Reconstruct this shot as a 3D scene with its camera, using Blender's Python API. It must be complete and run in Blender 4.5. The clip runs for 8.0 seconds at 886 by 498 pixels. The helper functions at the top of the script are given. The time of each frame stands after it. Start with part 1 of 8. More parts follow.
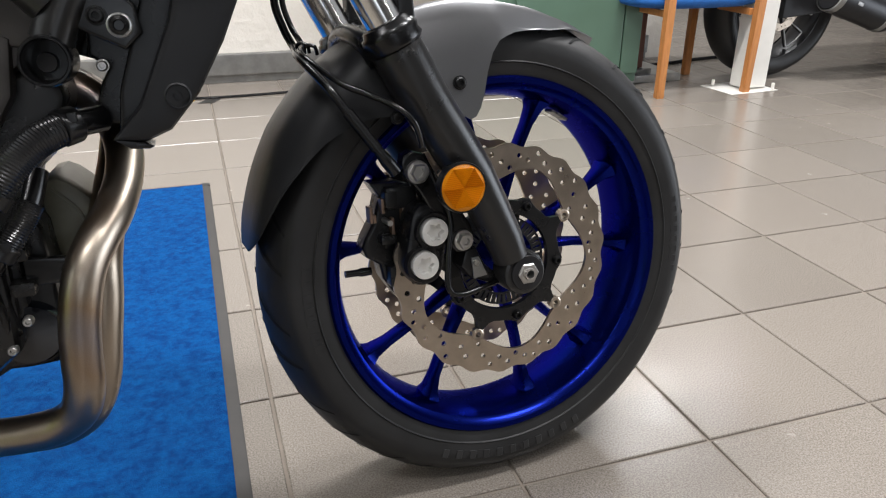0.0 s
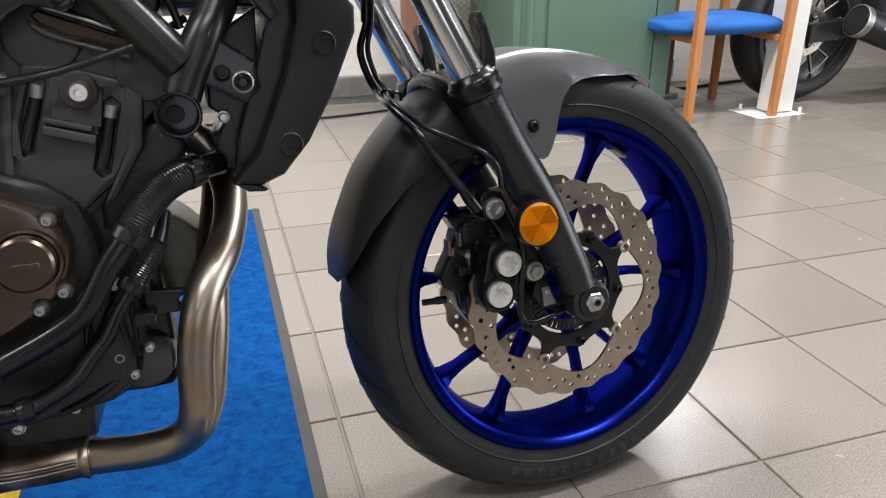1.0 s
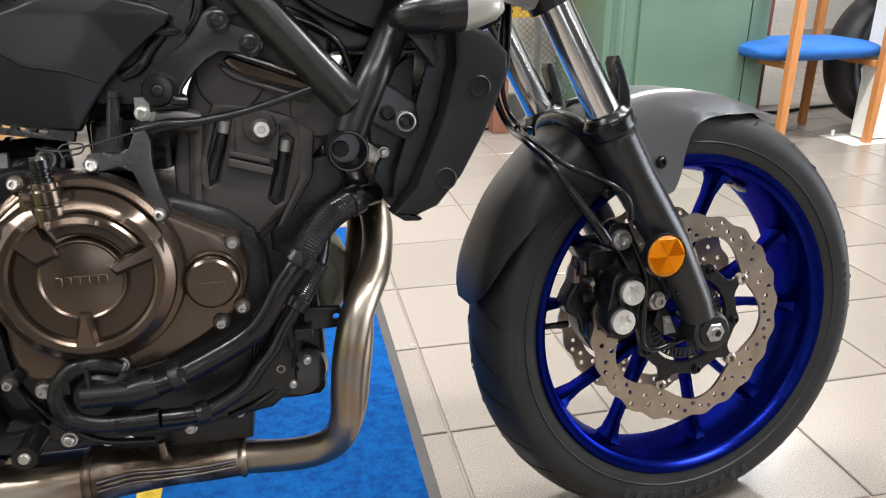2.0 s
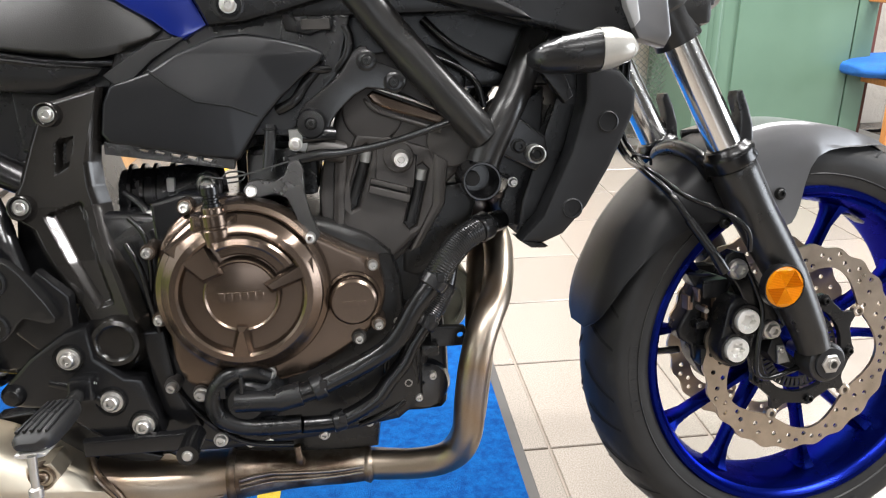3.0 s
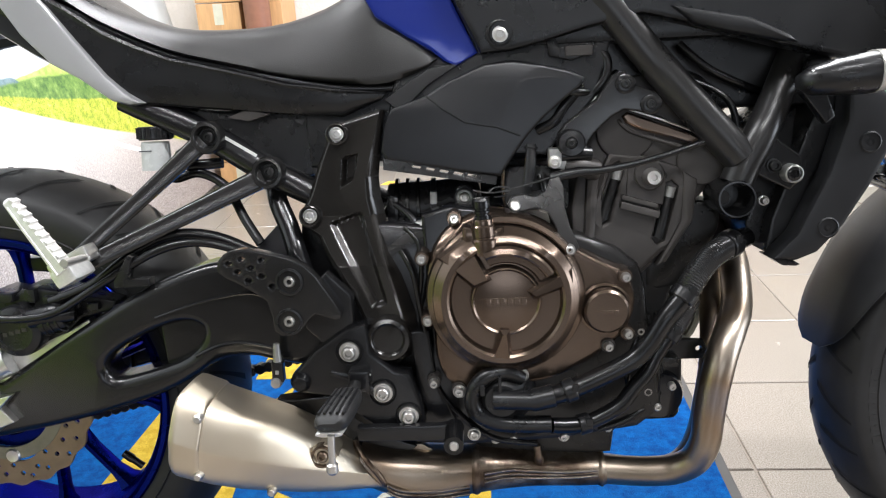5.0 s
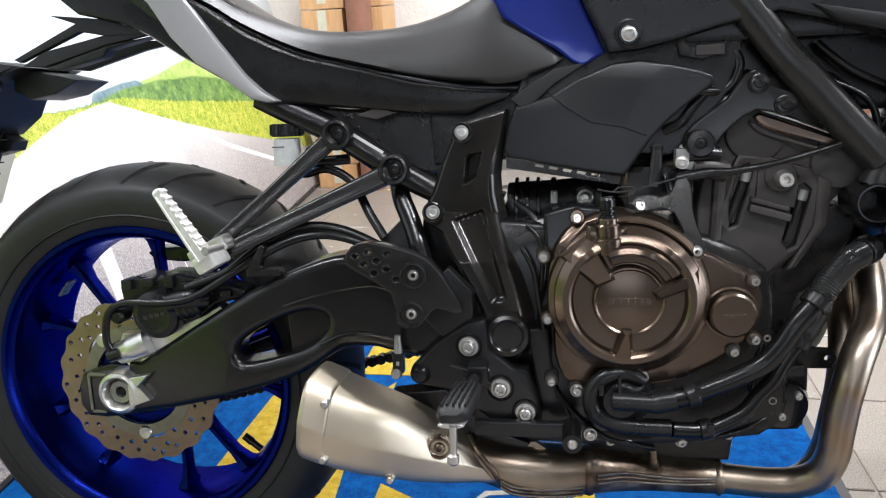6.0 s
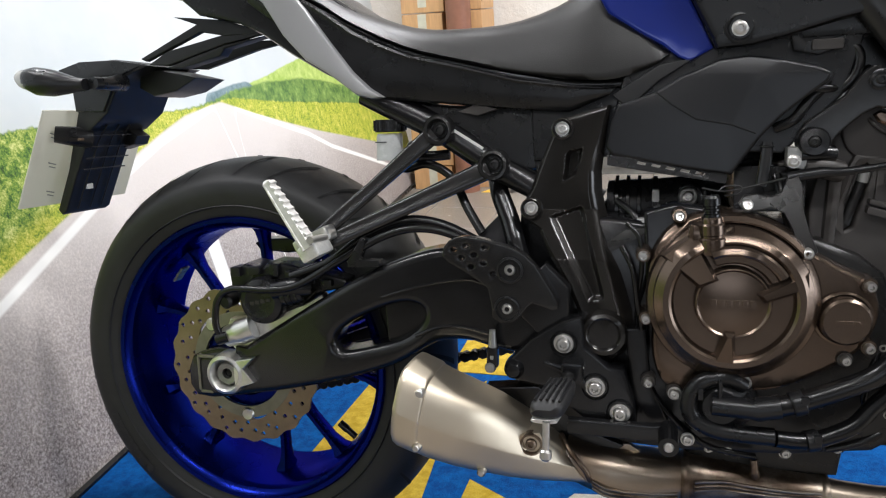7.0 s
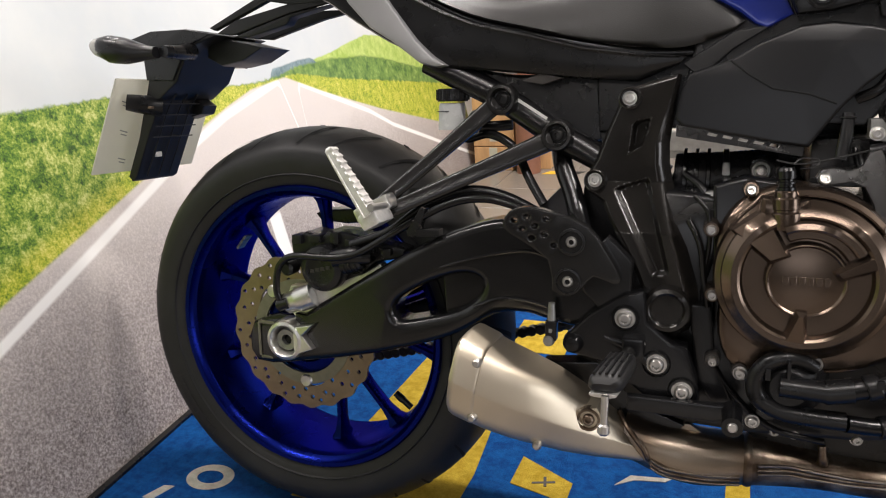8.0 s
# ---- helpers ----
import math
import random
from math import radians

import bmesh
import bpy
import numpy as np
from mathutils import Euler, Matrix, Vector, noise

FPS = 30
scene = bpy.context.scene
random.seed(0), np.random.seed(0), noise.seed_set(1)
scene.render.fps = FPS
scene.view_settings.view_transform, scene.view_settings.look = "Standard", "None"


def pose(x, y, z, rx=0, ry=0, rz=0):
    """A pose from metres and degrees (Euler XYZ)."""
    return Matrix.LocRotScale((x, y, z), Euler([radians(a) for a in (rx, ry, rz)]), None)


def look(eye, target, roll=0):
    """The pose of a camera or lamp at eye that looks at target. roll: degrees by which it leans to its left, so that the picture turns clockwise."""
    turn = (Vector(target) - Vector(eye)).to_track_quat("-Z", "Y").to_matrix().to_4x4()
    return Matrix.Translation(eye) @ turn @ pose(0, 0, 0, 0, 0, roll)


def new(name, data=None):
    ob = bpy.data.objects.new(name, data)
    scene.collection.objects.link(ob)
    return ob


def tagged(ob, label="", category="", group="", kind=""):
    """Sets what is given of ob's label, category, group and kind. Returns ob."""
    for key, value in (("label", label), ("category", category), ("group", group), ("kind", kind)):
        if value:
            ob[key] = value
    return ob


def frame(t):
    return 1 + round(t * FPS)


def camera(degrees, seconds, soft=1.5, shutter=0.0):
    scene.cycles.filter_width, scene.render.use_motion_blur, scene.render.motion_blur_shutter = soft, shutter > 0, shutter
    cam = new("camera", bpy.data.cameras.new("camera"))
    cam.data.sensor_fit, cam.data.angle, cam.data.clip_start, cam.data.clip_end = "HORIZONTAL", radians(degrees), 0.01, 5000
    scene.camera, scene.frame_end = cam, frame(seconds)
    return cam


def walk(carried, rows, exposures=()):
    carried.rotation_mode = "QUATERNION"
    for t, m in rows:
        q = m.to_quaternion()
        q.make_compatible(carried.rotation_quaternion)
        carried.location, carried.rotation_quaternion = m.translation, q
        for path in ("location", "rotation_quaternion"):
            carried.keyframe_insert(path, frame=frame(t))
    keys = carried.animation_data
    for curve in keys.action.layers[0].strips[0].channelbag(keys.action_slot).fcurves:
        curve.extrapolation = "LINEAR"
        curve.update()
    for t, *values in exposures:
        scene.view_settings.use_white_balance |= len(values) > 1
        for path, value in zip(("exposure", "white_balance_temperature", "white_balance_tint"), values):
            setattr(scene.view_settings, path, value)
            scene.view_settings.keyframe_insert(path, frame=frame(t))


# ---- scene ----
cam = camera(61.8, 8.0, soft=1.15)
PATH = [
    (0, (-0.653, -0.703, 0.705), (-0.072, 1.021, -0.127), 0.5),
    (0.5, (-0.693, -0.717, 0.725), (-0.117, 1.021, -0.079), 0.2),
    (1, (-0.739, -0.73, 0.746), (-0.192, 1.025, -0.042), 0.0),
    (1.5, (-0.783, -0.737, 0.763), (-0.312, 1.048, -0.007), -0.5),
    (1.7, (-0.802, -0.741, 0.77), (-0.37, 1.056, 0.005), -0.5),
    (2.8, (-0.897, -0.783, 0.811), (-0.644, 1.066, 0.093), -0.5),
    (3, (-0.901, -0.779, 0.816), (-0.704, 1.074, 0.091), -1.0),
    (3.5, (-0.941, -0.796, 0.825), (-0.808, 1.067, 0.111), -1.2),
    (4, (-0.983, -0.811, 0.83), (-0.93, 1.062, 0.13), -1.7),
    (4.5, (-1.019, -0.818, 0.836), (-1.061, 1.06, 0.148), -2.4),
    (6, (-1.102, -0.847, 0.831), (-1.452, 1.012, 0.184), -3.5),
    (6.5, (-1.108, -0.853, 0.825), (-1.589, 0.983, 0.194), -3.8),
    (7, (-1.108, -0.86, 0.822), (-1.696, 0.948, 0.203), -4.2),
    (7.5, (-1.107, -0.86, 0.813), (-1.771, 0.923, 0.196), -4.2),
    (8, (-1.113, -0.86, 0.802), (-1.845, 0.885, 0.155), -4.3),
]
EXPOSURES = [(0, -0.06, 6050, 11), (1, 0.06, 6000, 11), (2, 0.5, 6100, 11), (3, 0.88, 6150, 11), (4, 0.88, 6100, 11), (5, 0.62, 5950, 11), (6, 0.38, 5850, 11), (7, 0.04, 6000, 11), (8, -0.08, 6500, 15)]
walk(cam, [(t, look(eye, target, roll)) for t, eye, target, roll in PATH], EXPOSURES)

# ---- world and light ----
world = bpy.data.worlds.new("showroom_world")
scene.world = world
world.use_nodes = True
wn = world.node_tree.nodes
wn["Background"].inputs[0].default_value = (0.75, 0.82, 0.95, 1)
wn["Background"].inputs[1].default_value = 0.25
scene.view_settings.exposure = 0.0


def lamp(name, x, y, z, sx, sy, power, color=(1, 0.96, 0.9), aim=(0, 0, -1)):
    data = bpy.data.lights.new(name, "AREA")
    data.shape, data.size, data.size_y, data.energy, data.color = "RECTANGLE", sx, sy, power, color
    ob = new(name, data)
    ob.matrix_world = look((x, y, z), (x + aim[0], y + aim[1], z + aim[2]))
    return ob


# ceiling battens: the row over the bikes is lit, others hang over the aisle
BATTENS = ((-0.9, 1.15, 100), (1.6, 1.25, 94), (2.5, 3.35, 50), (-3.3, 0.9, 40), (-2.9, -0.4, 32), (0.9, -0.4, 72), (-1.0, -1.5, 28), (-2.0, -4.6, 20), (1.5, -4.6, 20), (4.5, -3.5, 14))
for lx, ly, power in BATTENS:
    lamp("ceiling_tube_light", lx, ly, 2.93, 1.25, 0.12, power)
# added fill for unseen windows at the end of the aisle and in the side wall
lamp("unseen_aisle_window_fill", -0.6, -8.1, 1.8, 3.0, 1.7, 24, (0.95, 0.98, 1.0), (0, 1, 0))
lamp("unseen_side_window_fill", 6.9, -1.6, 1.25, 4.0, 2.4, 170, (0.95, 0.98, 1.0), (-1, 0, 0))

# ---- materials ----
def nodes_of(name):
    m = bpy.data.materials.new(name)
    m.use_nodes = True
    nt = m.node_tree
    return m, nt, nt.nodes["Principled BSDF"]


def coords(nt, scale=1.0, kind="Object"):
    tc = nt.nodes.new("ShaderNodeTexCoord")
    mp = nt.nodes.new("ShaderNodeMapping")
    mp.inputs["Scale"].default_value = scale if isinstance(scale, tuple) else (scale, scale, scale)
    nt.links.new(tc.outputs[kind], mp.inputs[0])
    return mp.outputs[0]


def noise_tex(nt, vec, scale, detail=4.0, rough=0.55):
    n = nt.nodes.new("ShaderNodeTexNoise")
    n.inputs["Scale"].default_value, n.inputs["Detail"].default_value, n.inputs["Roughness"].default_value = scale, detail, rough
    nt.links.new(vec, n.inputs["Vector"])
    return n.outputs["Fac"]


def ramp(nt, fac, stops):
    r = nt.nodes.new("ShaderNodeValToRGB")
    while len(r.color_ramp.elements) < len(stops):
        r.color_ramp.elements.new(0.5)
    for e, (p, c) in zip(r.color_ramp.elements, stops):
        e.position = p
        e.color = (c, c, c, 1) if not isinstance(c, tuple) else (*c[:3], 1)
    nt.links.new(fac, r.inputs[0])
    return r.outputs[0]


def mixed(nt, fac, a, b, mode="MIX"):
    m = nt.nodes.new("ShaderNodeMix")
    m.data_type, m.blend_type = "RGBA", mode
    for sock, val in ((m.inputs[0], fac), (m.inputs[6], a), (m.inputs[7], b)):
        if isinstance(val, (int, float)):
            sock.default_value = val
        elif isinstance(val, tuple):
            sock.default_value = (*val[:3], 1)
        else:
            nt.links.new(val, sock)
    return m.outputs[2]


def math_node(nt, op, a, b=0.0, c=0.0):
    m = nt.nodes.new("ShaderNodeMath")
    m.operation = op
    for sock, val in zip(m.inputs, (a, b, c)):
        if isinstance(val, (int, float)):
            sock.default_value = val
        else:
            nt.links.new(val, sock)
    return m.outputs[0]


def bump(nt, bsdf, height, strength, dist=0.001):
    b = nt.nodes.new("ShaderNodeBump")
    b.inputs["Strength"].default_value, b.inputs["Distance"].default_value = strength, dist
    nt.links.new(height, b.inputs["Height"])
    nt.links.new(b.outputs[0], bsdf.inputs["Normal"])


def surface(name, color, rough=0.5, metal=0.0, vary=0.25, grain=900.0, relief=0.15, wear=30.0, coat=0.0, stretch=(1, 1, 1), spec=0.5):
    """Colour with large stains and fine grain, roughness that varies, fine relief."""
    m, nt, b = nodes_of(name)
    vec = coords(nt, stretch)
    big, fine = noise_tex(nt, vec, wear, 5), noise_tex(nt, vec, grain, 2)
    lo = tuple(c * (1 - vary) for c in color)
    hi = tuple(min(1, c * (1 + vary)) for c in color)
    base = mixed(nt, ramp(nt, big, ((0.3, 0.0), (0.7, 1.0))), lo, hi)
    base = mixed(nt, ramp(nt, fine, ((0.35, 0.0), (0.65, 0.25))), base, hi)
    nt.links.new(base, b.inputs["Base Color"])
    b.inputs["Metallic"].default_value = metal
    nt.links.new(math_node(nt, "MULTIPLY_ADD", big, rough * 0.35, rough * 0.82), b.inputs["Roughness"])
    b.inputs["Coat Weight"].default_value = coat
    b.inputs["Coat Roughness"].default_value = 0.08
    if relief:
        bump(nt, b, fine, relief, 0.0006)
    b.inputs["Specular IOR Level"].default_value = spec
    return m


BLACK_PLASTIC = surface("black_moulded_plastic", (0.0082, 0.0083, 0.0090), 0.28, 0, 0.2, 1500, 0.12, spec=0.42)
DARK_PANEL = surface("dark_grey_painted_plastic", (0.0065, 0.0068, 0.0082), 0.30, 0, 0.12, 1800, 0.05, spec=0.47)
COVER = surface("semi_gloss_frame_cover_plastic", (0.0190, 0.0175, 0.0160), 0.20, 0.45, 0.12, 1800, 0.05, coat=0.3, spec=0.45)
SHROUD = surface("charcoal_grey_shroud_plastic", (0.0115, 0.0118, 0.0130), 0.42, 0, 0.12, 1600, 0.15, spec=0.30)
BRACKET = surface("dark_satin_bracket_casting", (0.0125, 0.0122, 0.0120), 0.20, 0.1, 0.15, 1500, 0.08, 40, spec=0.6)
SATIN_BLACK = surface("satin_black_frame_paint", (0.0068, 0.0068, 0.0074), 0.22, 0.0, 0.15, 1400, 0.06, spec=0.5)
FORK_BLACK = surface("satin_black_fork_casting", (0.0145, 0.0142, 0.0140), 0.29, 0.0, 0.15, 1600, 0.08)
GLOSS_BLACK = surface("gloss_black_plastic", (0.008, 0.009, 0.012), 0.16, 0, 0.1, 300, 0.0, coat=0.4)
RUBBER = surface("tyre_rubber", (0.0165, 0.0163, 0.0165), 0.5, 0, 0.3, 1200, 0.22, 18, spec=0.36)
RUBBER_MARK = surface("polished_sidewall_mark", (0.024, 0.024, 0.0245), 0.42, 0, 0.2, spec=0.36)
# near-black that paints the shade inside grooves and seams
GROOVE_SHADE = surface("painted_groove_shade", (0.003, 0.003, 0.003), 0.9, 0, 0.1)
HOSE = surface("black_rubber_hose", (0.0042, 0.0042, 0.0046), 0.25, 0, 0.15, 900, 0.08, spec=0.45)
GUARD = surface("ribbed_grey_hose_guard", (0.030, 0.030, 0.031), 0.2, 0.4, 0.2, 900, 0.0)
SEAT = surface("black_seat_vinyl", (0.0125, 0.012, 0.0115), 0.38, 0, 0.1, 1100, 0.35, 12)
ENGINE = surface("dark_grey_engine_casting", (0.046, 0.042, 0.039), 0.40, 0.25, 0.2, 1300, 0.3, 20, spec=0.4)
ENGINE_BLACK = surface("black_crankcase_paint", (0.0125, 0.0120, 0.0115), 0.28, 0.15, 0.2, 1300, 0.3, 20, spec=0.5)
BRONZE = surface("bronze_painted_cover", (0.135, 0.101, 0.078), 0.24, 0.9, 0.08, 2000, 0.04, 10)
BOLT_STEEL = surface("zinc_plated_steel", (0.58, 0.565, 0.54), 0.33, 0.92, 0.05, 1500, 0.0, 60)
BOLT_BLACK = surface("blackened_steel", (0.03, 0.03, 0.03), 0.35, 0.8, 0.15)
CAP_ALU = surface("bright_machined_cap", (0.86, 0.85, 0.82), 0.34, 0.55, 0.04, 1500, 0.0, 60)
CHROME = surface("hard_chrome", (0.83, 0.82, 0.80), 0.15, 1.0, 0.02, 800, 0.0, 8)
ALU = surface("cast_aluminium", (0.70, 0.69, 0.66), 0.30, 0.95, 0.12, 1300, 0.12, 60)
DISC = surface("brushed_disc_steel", (0.48, 0.41, 0.335), 0.30, 1.0, 0.15, 1800, 0.2, 40)
DISC_REAR = surface("rear_disc_steel", (0.285, 0.222, 0.160), 0.36, 1.0, 0.15, 1800, 0.2, 40)
CARRIER = surface("dull_disc_carrier_steel", (0.26, 0.25, 0.21), 0.42, 0.95, 0.15, 1500, 0.15, 60)
BLUE = surface("candy_blue_wheel_paint", (0.005, 0.011, 0.155), 0.27, 0.92, 0.1, 900, 0.02, 15)
BLUE.node_tree.nodes["Principled BSDF"].inputs["Specular Tint"].default_value = (0.12, 0.18, 0.75, 1)
BLUE_TANK = surface("metallic_blue_tank_paint", (0.004, 0.018, 0.22), 0.2, 0.4, 0.06, 2500, 0.0, 10, coat=1.0)
SILVER = surface("matt_silver_grey_plastic", (0.215, 0.215, 0.22), 0.33, 0.8, 0.08, 2200, 0.05, 8)
SILVER_LIGHT = surface("light_silver_plastic", (0.36, 0.36, 0.36), 0.38, 0.45, 0.06, 2200, 0.05, 8)
WHITE_PLASTIC = surface("white_number_plate_plastic", (0.72, 0.72, 0.68), 0.35, 0, 0.04)
WHITE_PAINT = surface("white_painted_steel", (0.75, 0.73, 0.68), 0.45, 0, 0.06, 600, 0.1, 12)
GREEN = surface("green_painted_sheet_metal", (0.088, 0.150, 0.106), 0.40, 0, 0.08, 500, 0.06, 5)
WOOD = surface("orange_beech_wood", (0.46, 0.19, 0.055), 0.45, 0, 0.18, 350, 0.1, 25, stretch=(6, 6, 0.7))
WOOD_DARK = surface("red_brown_stained_wood", (0.13, 0.045, 0.028), 0.5, 0, 0.2, 300, 0.1, 20, stretch=(5, 5, 0.6))
WOOD_PALE = surface("pale_pine_wood", (0.50, 0.29, 0.13), 0.5, 0, 0.15, 300, 0.1, 18, stretch=(5, 5, 0.6))
FABRIC = surface("blue_seat_fabric", (0.012, 0.10, 0.36), 0.85, 0, 0.2, 700, 0.8, 30)
BROWN = surface("brown_painted_post", (0.20, 0.085, 0.05), 0.5, 0, 0.12)
YELLOW = surface("yellow_plastic_sign", (0.75, 0.46, 0.03), 0.45, 0, 0.08)
DARK_METAL = surface("dark_bike_metal", (0.02, 0.02, 0.022), 0.4, 0.4, 0.2)
GREY_STEEL = surface("grey_galvanised_steel", (0.30, 0.30, 0.29), 0.42, 0.8, 0.2, 400, 0.1, 20)
STEEL_PEG = surface("worn_bare_aluminium", (0.80, 0.79, 0.76), 0.36, 0.75, 0.15, 600, 0.2, 90)
RESERVOIR = surface("translucent_grey_plastic", (0.50, 0.51, 0.50), 0.28, 0, 0.08)
BEIGE = surface("beige_plastic_tank", (0.23, 0.225, 0.17), 0.35, 0, 0.15)
TAPE = surface("pale_packing_tape", (0.50, 0.48, 0.38), 0.4, 0, 0.1)
PAD = surface("copper_brake_pad_plate", (0.22, 0.15, 0.11), 0.42, 0.6, 0.2)
INK = surface("dark_print", (0.05, 0.05, 0.055), 0.5, 0, 0.05)
INK_GREY = surface("faint_grey_print", (0.28, 0.28, 0.29), 0.5, 0, 0.05)
INK_PALE = surface("pale_print", (0.6, 0.6, 0.58), 0.5, 0, 0.05)
TAIL_BLACK = surface("matt_black_tail_plastic", (0.006, 0.006, 0.0065), 0.5, 0, 0.2, 1500, 0.15)
CLEAR_LENS = surface("clear_indicator_lens", (0.42, 0.41, 0.38), 0.15, 0.3, 0.06)


def exhaust_steel():
    """Bare brushed steel with straw and blue heat tints in soft bands."""
    m, nt, b = nodes_of("heat_tinted_exhaust_steel")
    vec = coords(nt)
    big = noise_tex(nt, vec, 7.0, 1)
    brushed = noise_tex(nt, vec, 900.0, 2)
    tint = ramp(nt, big, ((0.30, (0.50, 0.44, 0.36)), (0.50, (0.46, 0.39, 0.31)), (0.58, (0.34, 0.25, 0.17)), (0.66, (0.27, 0.25, 0.26)), (0.78, (0.47, 0.41, 0.33))))
    # browner and darker on the low run to the collector
    sep = nt.nodes.new("ShaderNodeSeparateXYZ")
    nt.links.new(vec, sep.inputs[0])
    low_run = math_node(nt, "ADD", sep.outputs["Z"], math_node(nt, "MULTIPLY_ADD", big, 0.12, -0.06))
    tint = mixed(nt, ramp(nt, low_run, ((0.24, 0.45), (0.40, 0.0))), tint, (0.20, 0.145, 0.095))
    nt.links.new(mixed(nt, 0.05, tint, ramp(nt, brushed, ((0.3, 0.2), (0.7, 0.8)))), b.inputs["Base Color"])
    b.inputs["Metallic"].default_value = 1.0
    nt.links.new(math_node(nt, "MULTIPLY_ADD", brushed, 0.10, 0.29), b.inputs["Roughness"])
    bump(nt, b, brushed, 0.08, 0.0005)
    return m


def burnt_steel():
    m, nt, b = nodes_of("burnt_welded_exhaust_steel")
    vec = coords(nt)
    big, fine = noise_tex(nt, vec, 28.0, 5), noise_tex(nt, vec, 240.0, 4)
    nt.links.new(ramp(nt, big, ((0.3, (0.07, 0.045, 0.03)), (0.5, (0.20, 0.15, 0.11)), (0.62, (0.34, 0.29, 0.23)), (0.75, (0.12, 0.09, 0.07)))), b.inputs["Base Color"])
    b.inputs["Metallic"].default_value = 0.9
    nt.links.new(math_node(nt, "MULTIPLY_ADD", fine, 0.35, 0.22), b.inputs["Roughness"])
    bump(nt, b, fine, 0.3, 0.001)
    return m


def muffler_steel():
    m, nt, b = nodes_of("bead_blasted_muffler_steel")
    vec = coords(nt)
    big, fine = noise_tex(nt, vec, 7.0, 3), noise_tex(nt, vec, 2200.0, 2)
    nt.links.new(ramp(nt, big, ((0.35, (0.60, 0.525, 0.405)), (0.65, (0.70, 0.62, 0.49)))), b.inputs["Base Color"])
    b.inputs["Metallic"].default_value = 1.0
    nt.links.new(math_node(nt, "MULTIPLY_ADD", fine, 0.15, 0.36), b.inputs["Roughness"])
    bump(nt, b, fine, 0.12, 0.0004)
    return m


def tile_mat():
    m, nt, b = nodes_of("grey_beige_porcelain_tile")
    vec = coords(nt)
    info = nt.nodes.new("ShaderNodeObjectInfo")
    isl = nt.nodes.new("ShaderNodeNewGeometry")
    geo = nt.nodes.new("ShaderNodeNewGeometry")
    fine = noise_tex(nt, geo.outputs["Position"], 420.0, 3)
    big = noise_tex(nt, geo.outputs["Position"], 2.2, 5)
    scuff = noise_tex(nt, geo.outputs["Position"], 11.0, 8, 0.7)
    base = ramp(nt, fine, ((0.37, (0.150, 0.130, 0.109)), (0.63, (0.295, 0.262, 0.228))))
    base = mixed(nt, ramp(nt, big, ((0.3, 0.0), (0.7, 0.35))), base, (0.195, 0.170, 0.145))
    rnd = math_node(nt, "ADD", info.outputs["Random"], isl.outputs["Random Per Island"])
    shade = ramp(nt, math_node(nt, "FRACT", rnd), ((0.0, 0.90), (1.0, 1.06)))
    base = mixed(nt, 1.0, base, shade, "MULTIPLY")
    nt.links.new(base, b.inputs["Base Color"])
    nt.links.new(math_node(nt, "MULTIPLY_ADD", scuff, 0.30, 0.07), b.inputs["Roughness"])
    bump(nt, b, fine, 0.12, 0.0006)
    return m


def carpet(name, dark, light):
    m, nt, b = nodes_of(name)
    geo = nt.nodes.new("ShaderNodeNewGeometry")
    pos = geo.outputs["Position"]
    fine, mid = noise_tex(nt, pos, 650.0, 3, 0.7), noise_tex(nt, pos, 55.0, 5, 0.65)
    base = mixed(nt, ramp(nt, mid, ((0.36, 0.0), (0.64, 1.0))), dark, light)
    base = mixed(nt, ramp(nt, fine, ((0.3, 0.5), (0.7, 0.0))), base, tuple(c * 0.45 for c in dark))
    nt.links.new(base, b.inputs["Base Color"])
    b.inputs["Roughness"].default_value = 0.95
    b.inputs["Specular IOR Level"].default_value = 0.15
    bump(nt, b, math_node(nt, "ADD", fine, mid), 0.9, 0.004)
    return m


def plaster():
    m, nt, b = nodes_of("off_white_rough_plaster")
    geo = nt.nodes.new("ShaderNodeNewGeometry")
    pos = geo.outputs["Position"]
    mid, big = noise_tex(nt, pos, 22.0, 6, 0.6), noise_tex(nt, pos, 1.4, 4)
    nt.links.new(mixed(nt, ramp(nt, big, ((0.3, 0.0), (0.7, 1.0))), (0.66, 0.62, 0.56), (0.74, 0.70, 0.64)), b.inputs["Base Color"])
    b.inputs["Roughness"].default_value = 0.85
    bump(nt, b, mid, 0.7, 0.012)
    return m


def reflector():
    m, nt, b = nodes_of("orange_prism_reflector")
    w = nt.nodes.new("ShaderNodeTexWave")
    w.inputs["Scale"].default_value = 260.0
    nt.links.new(coords(nt), w.inputs["Vector"])
    nt.links.new(ramp(nt, w.outputs["Fac"], ((0.2, (0.60, 0.19, 0.001)), (0.8, (0.80, 0.29, 0.002)))), b.inputs["Base Color"])
    b.inputs["Roughness"].default_value = 0.16
    b.inputs["Specular IOR Level"].default_value = 0.3
    bump(nt, b, w.outputs["Fac"], 0.4, 0.001)
    return m


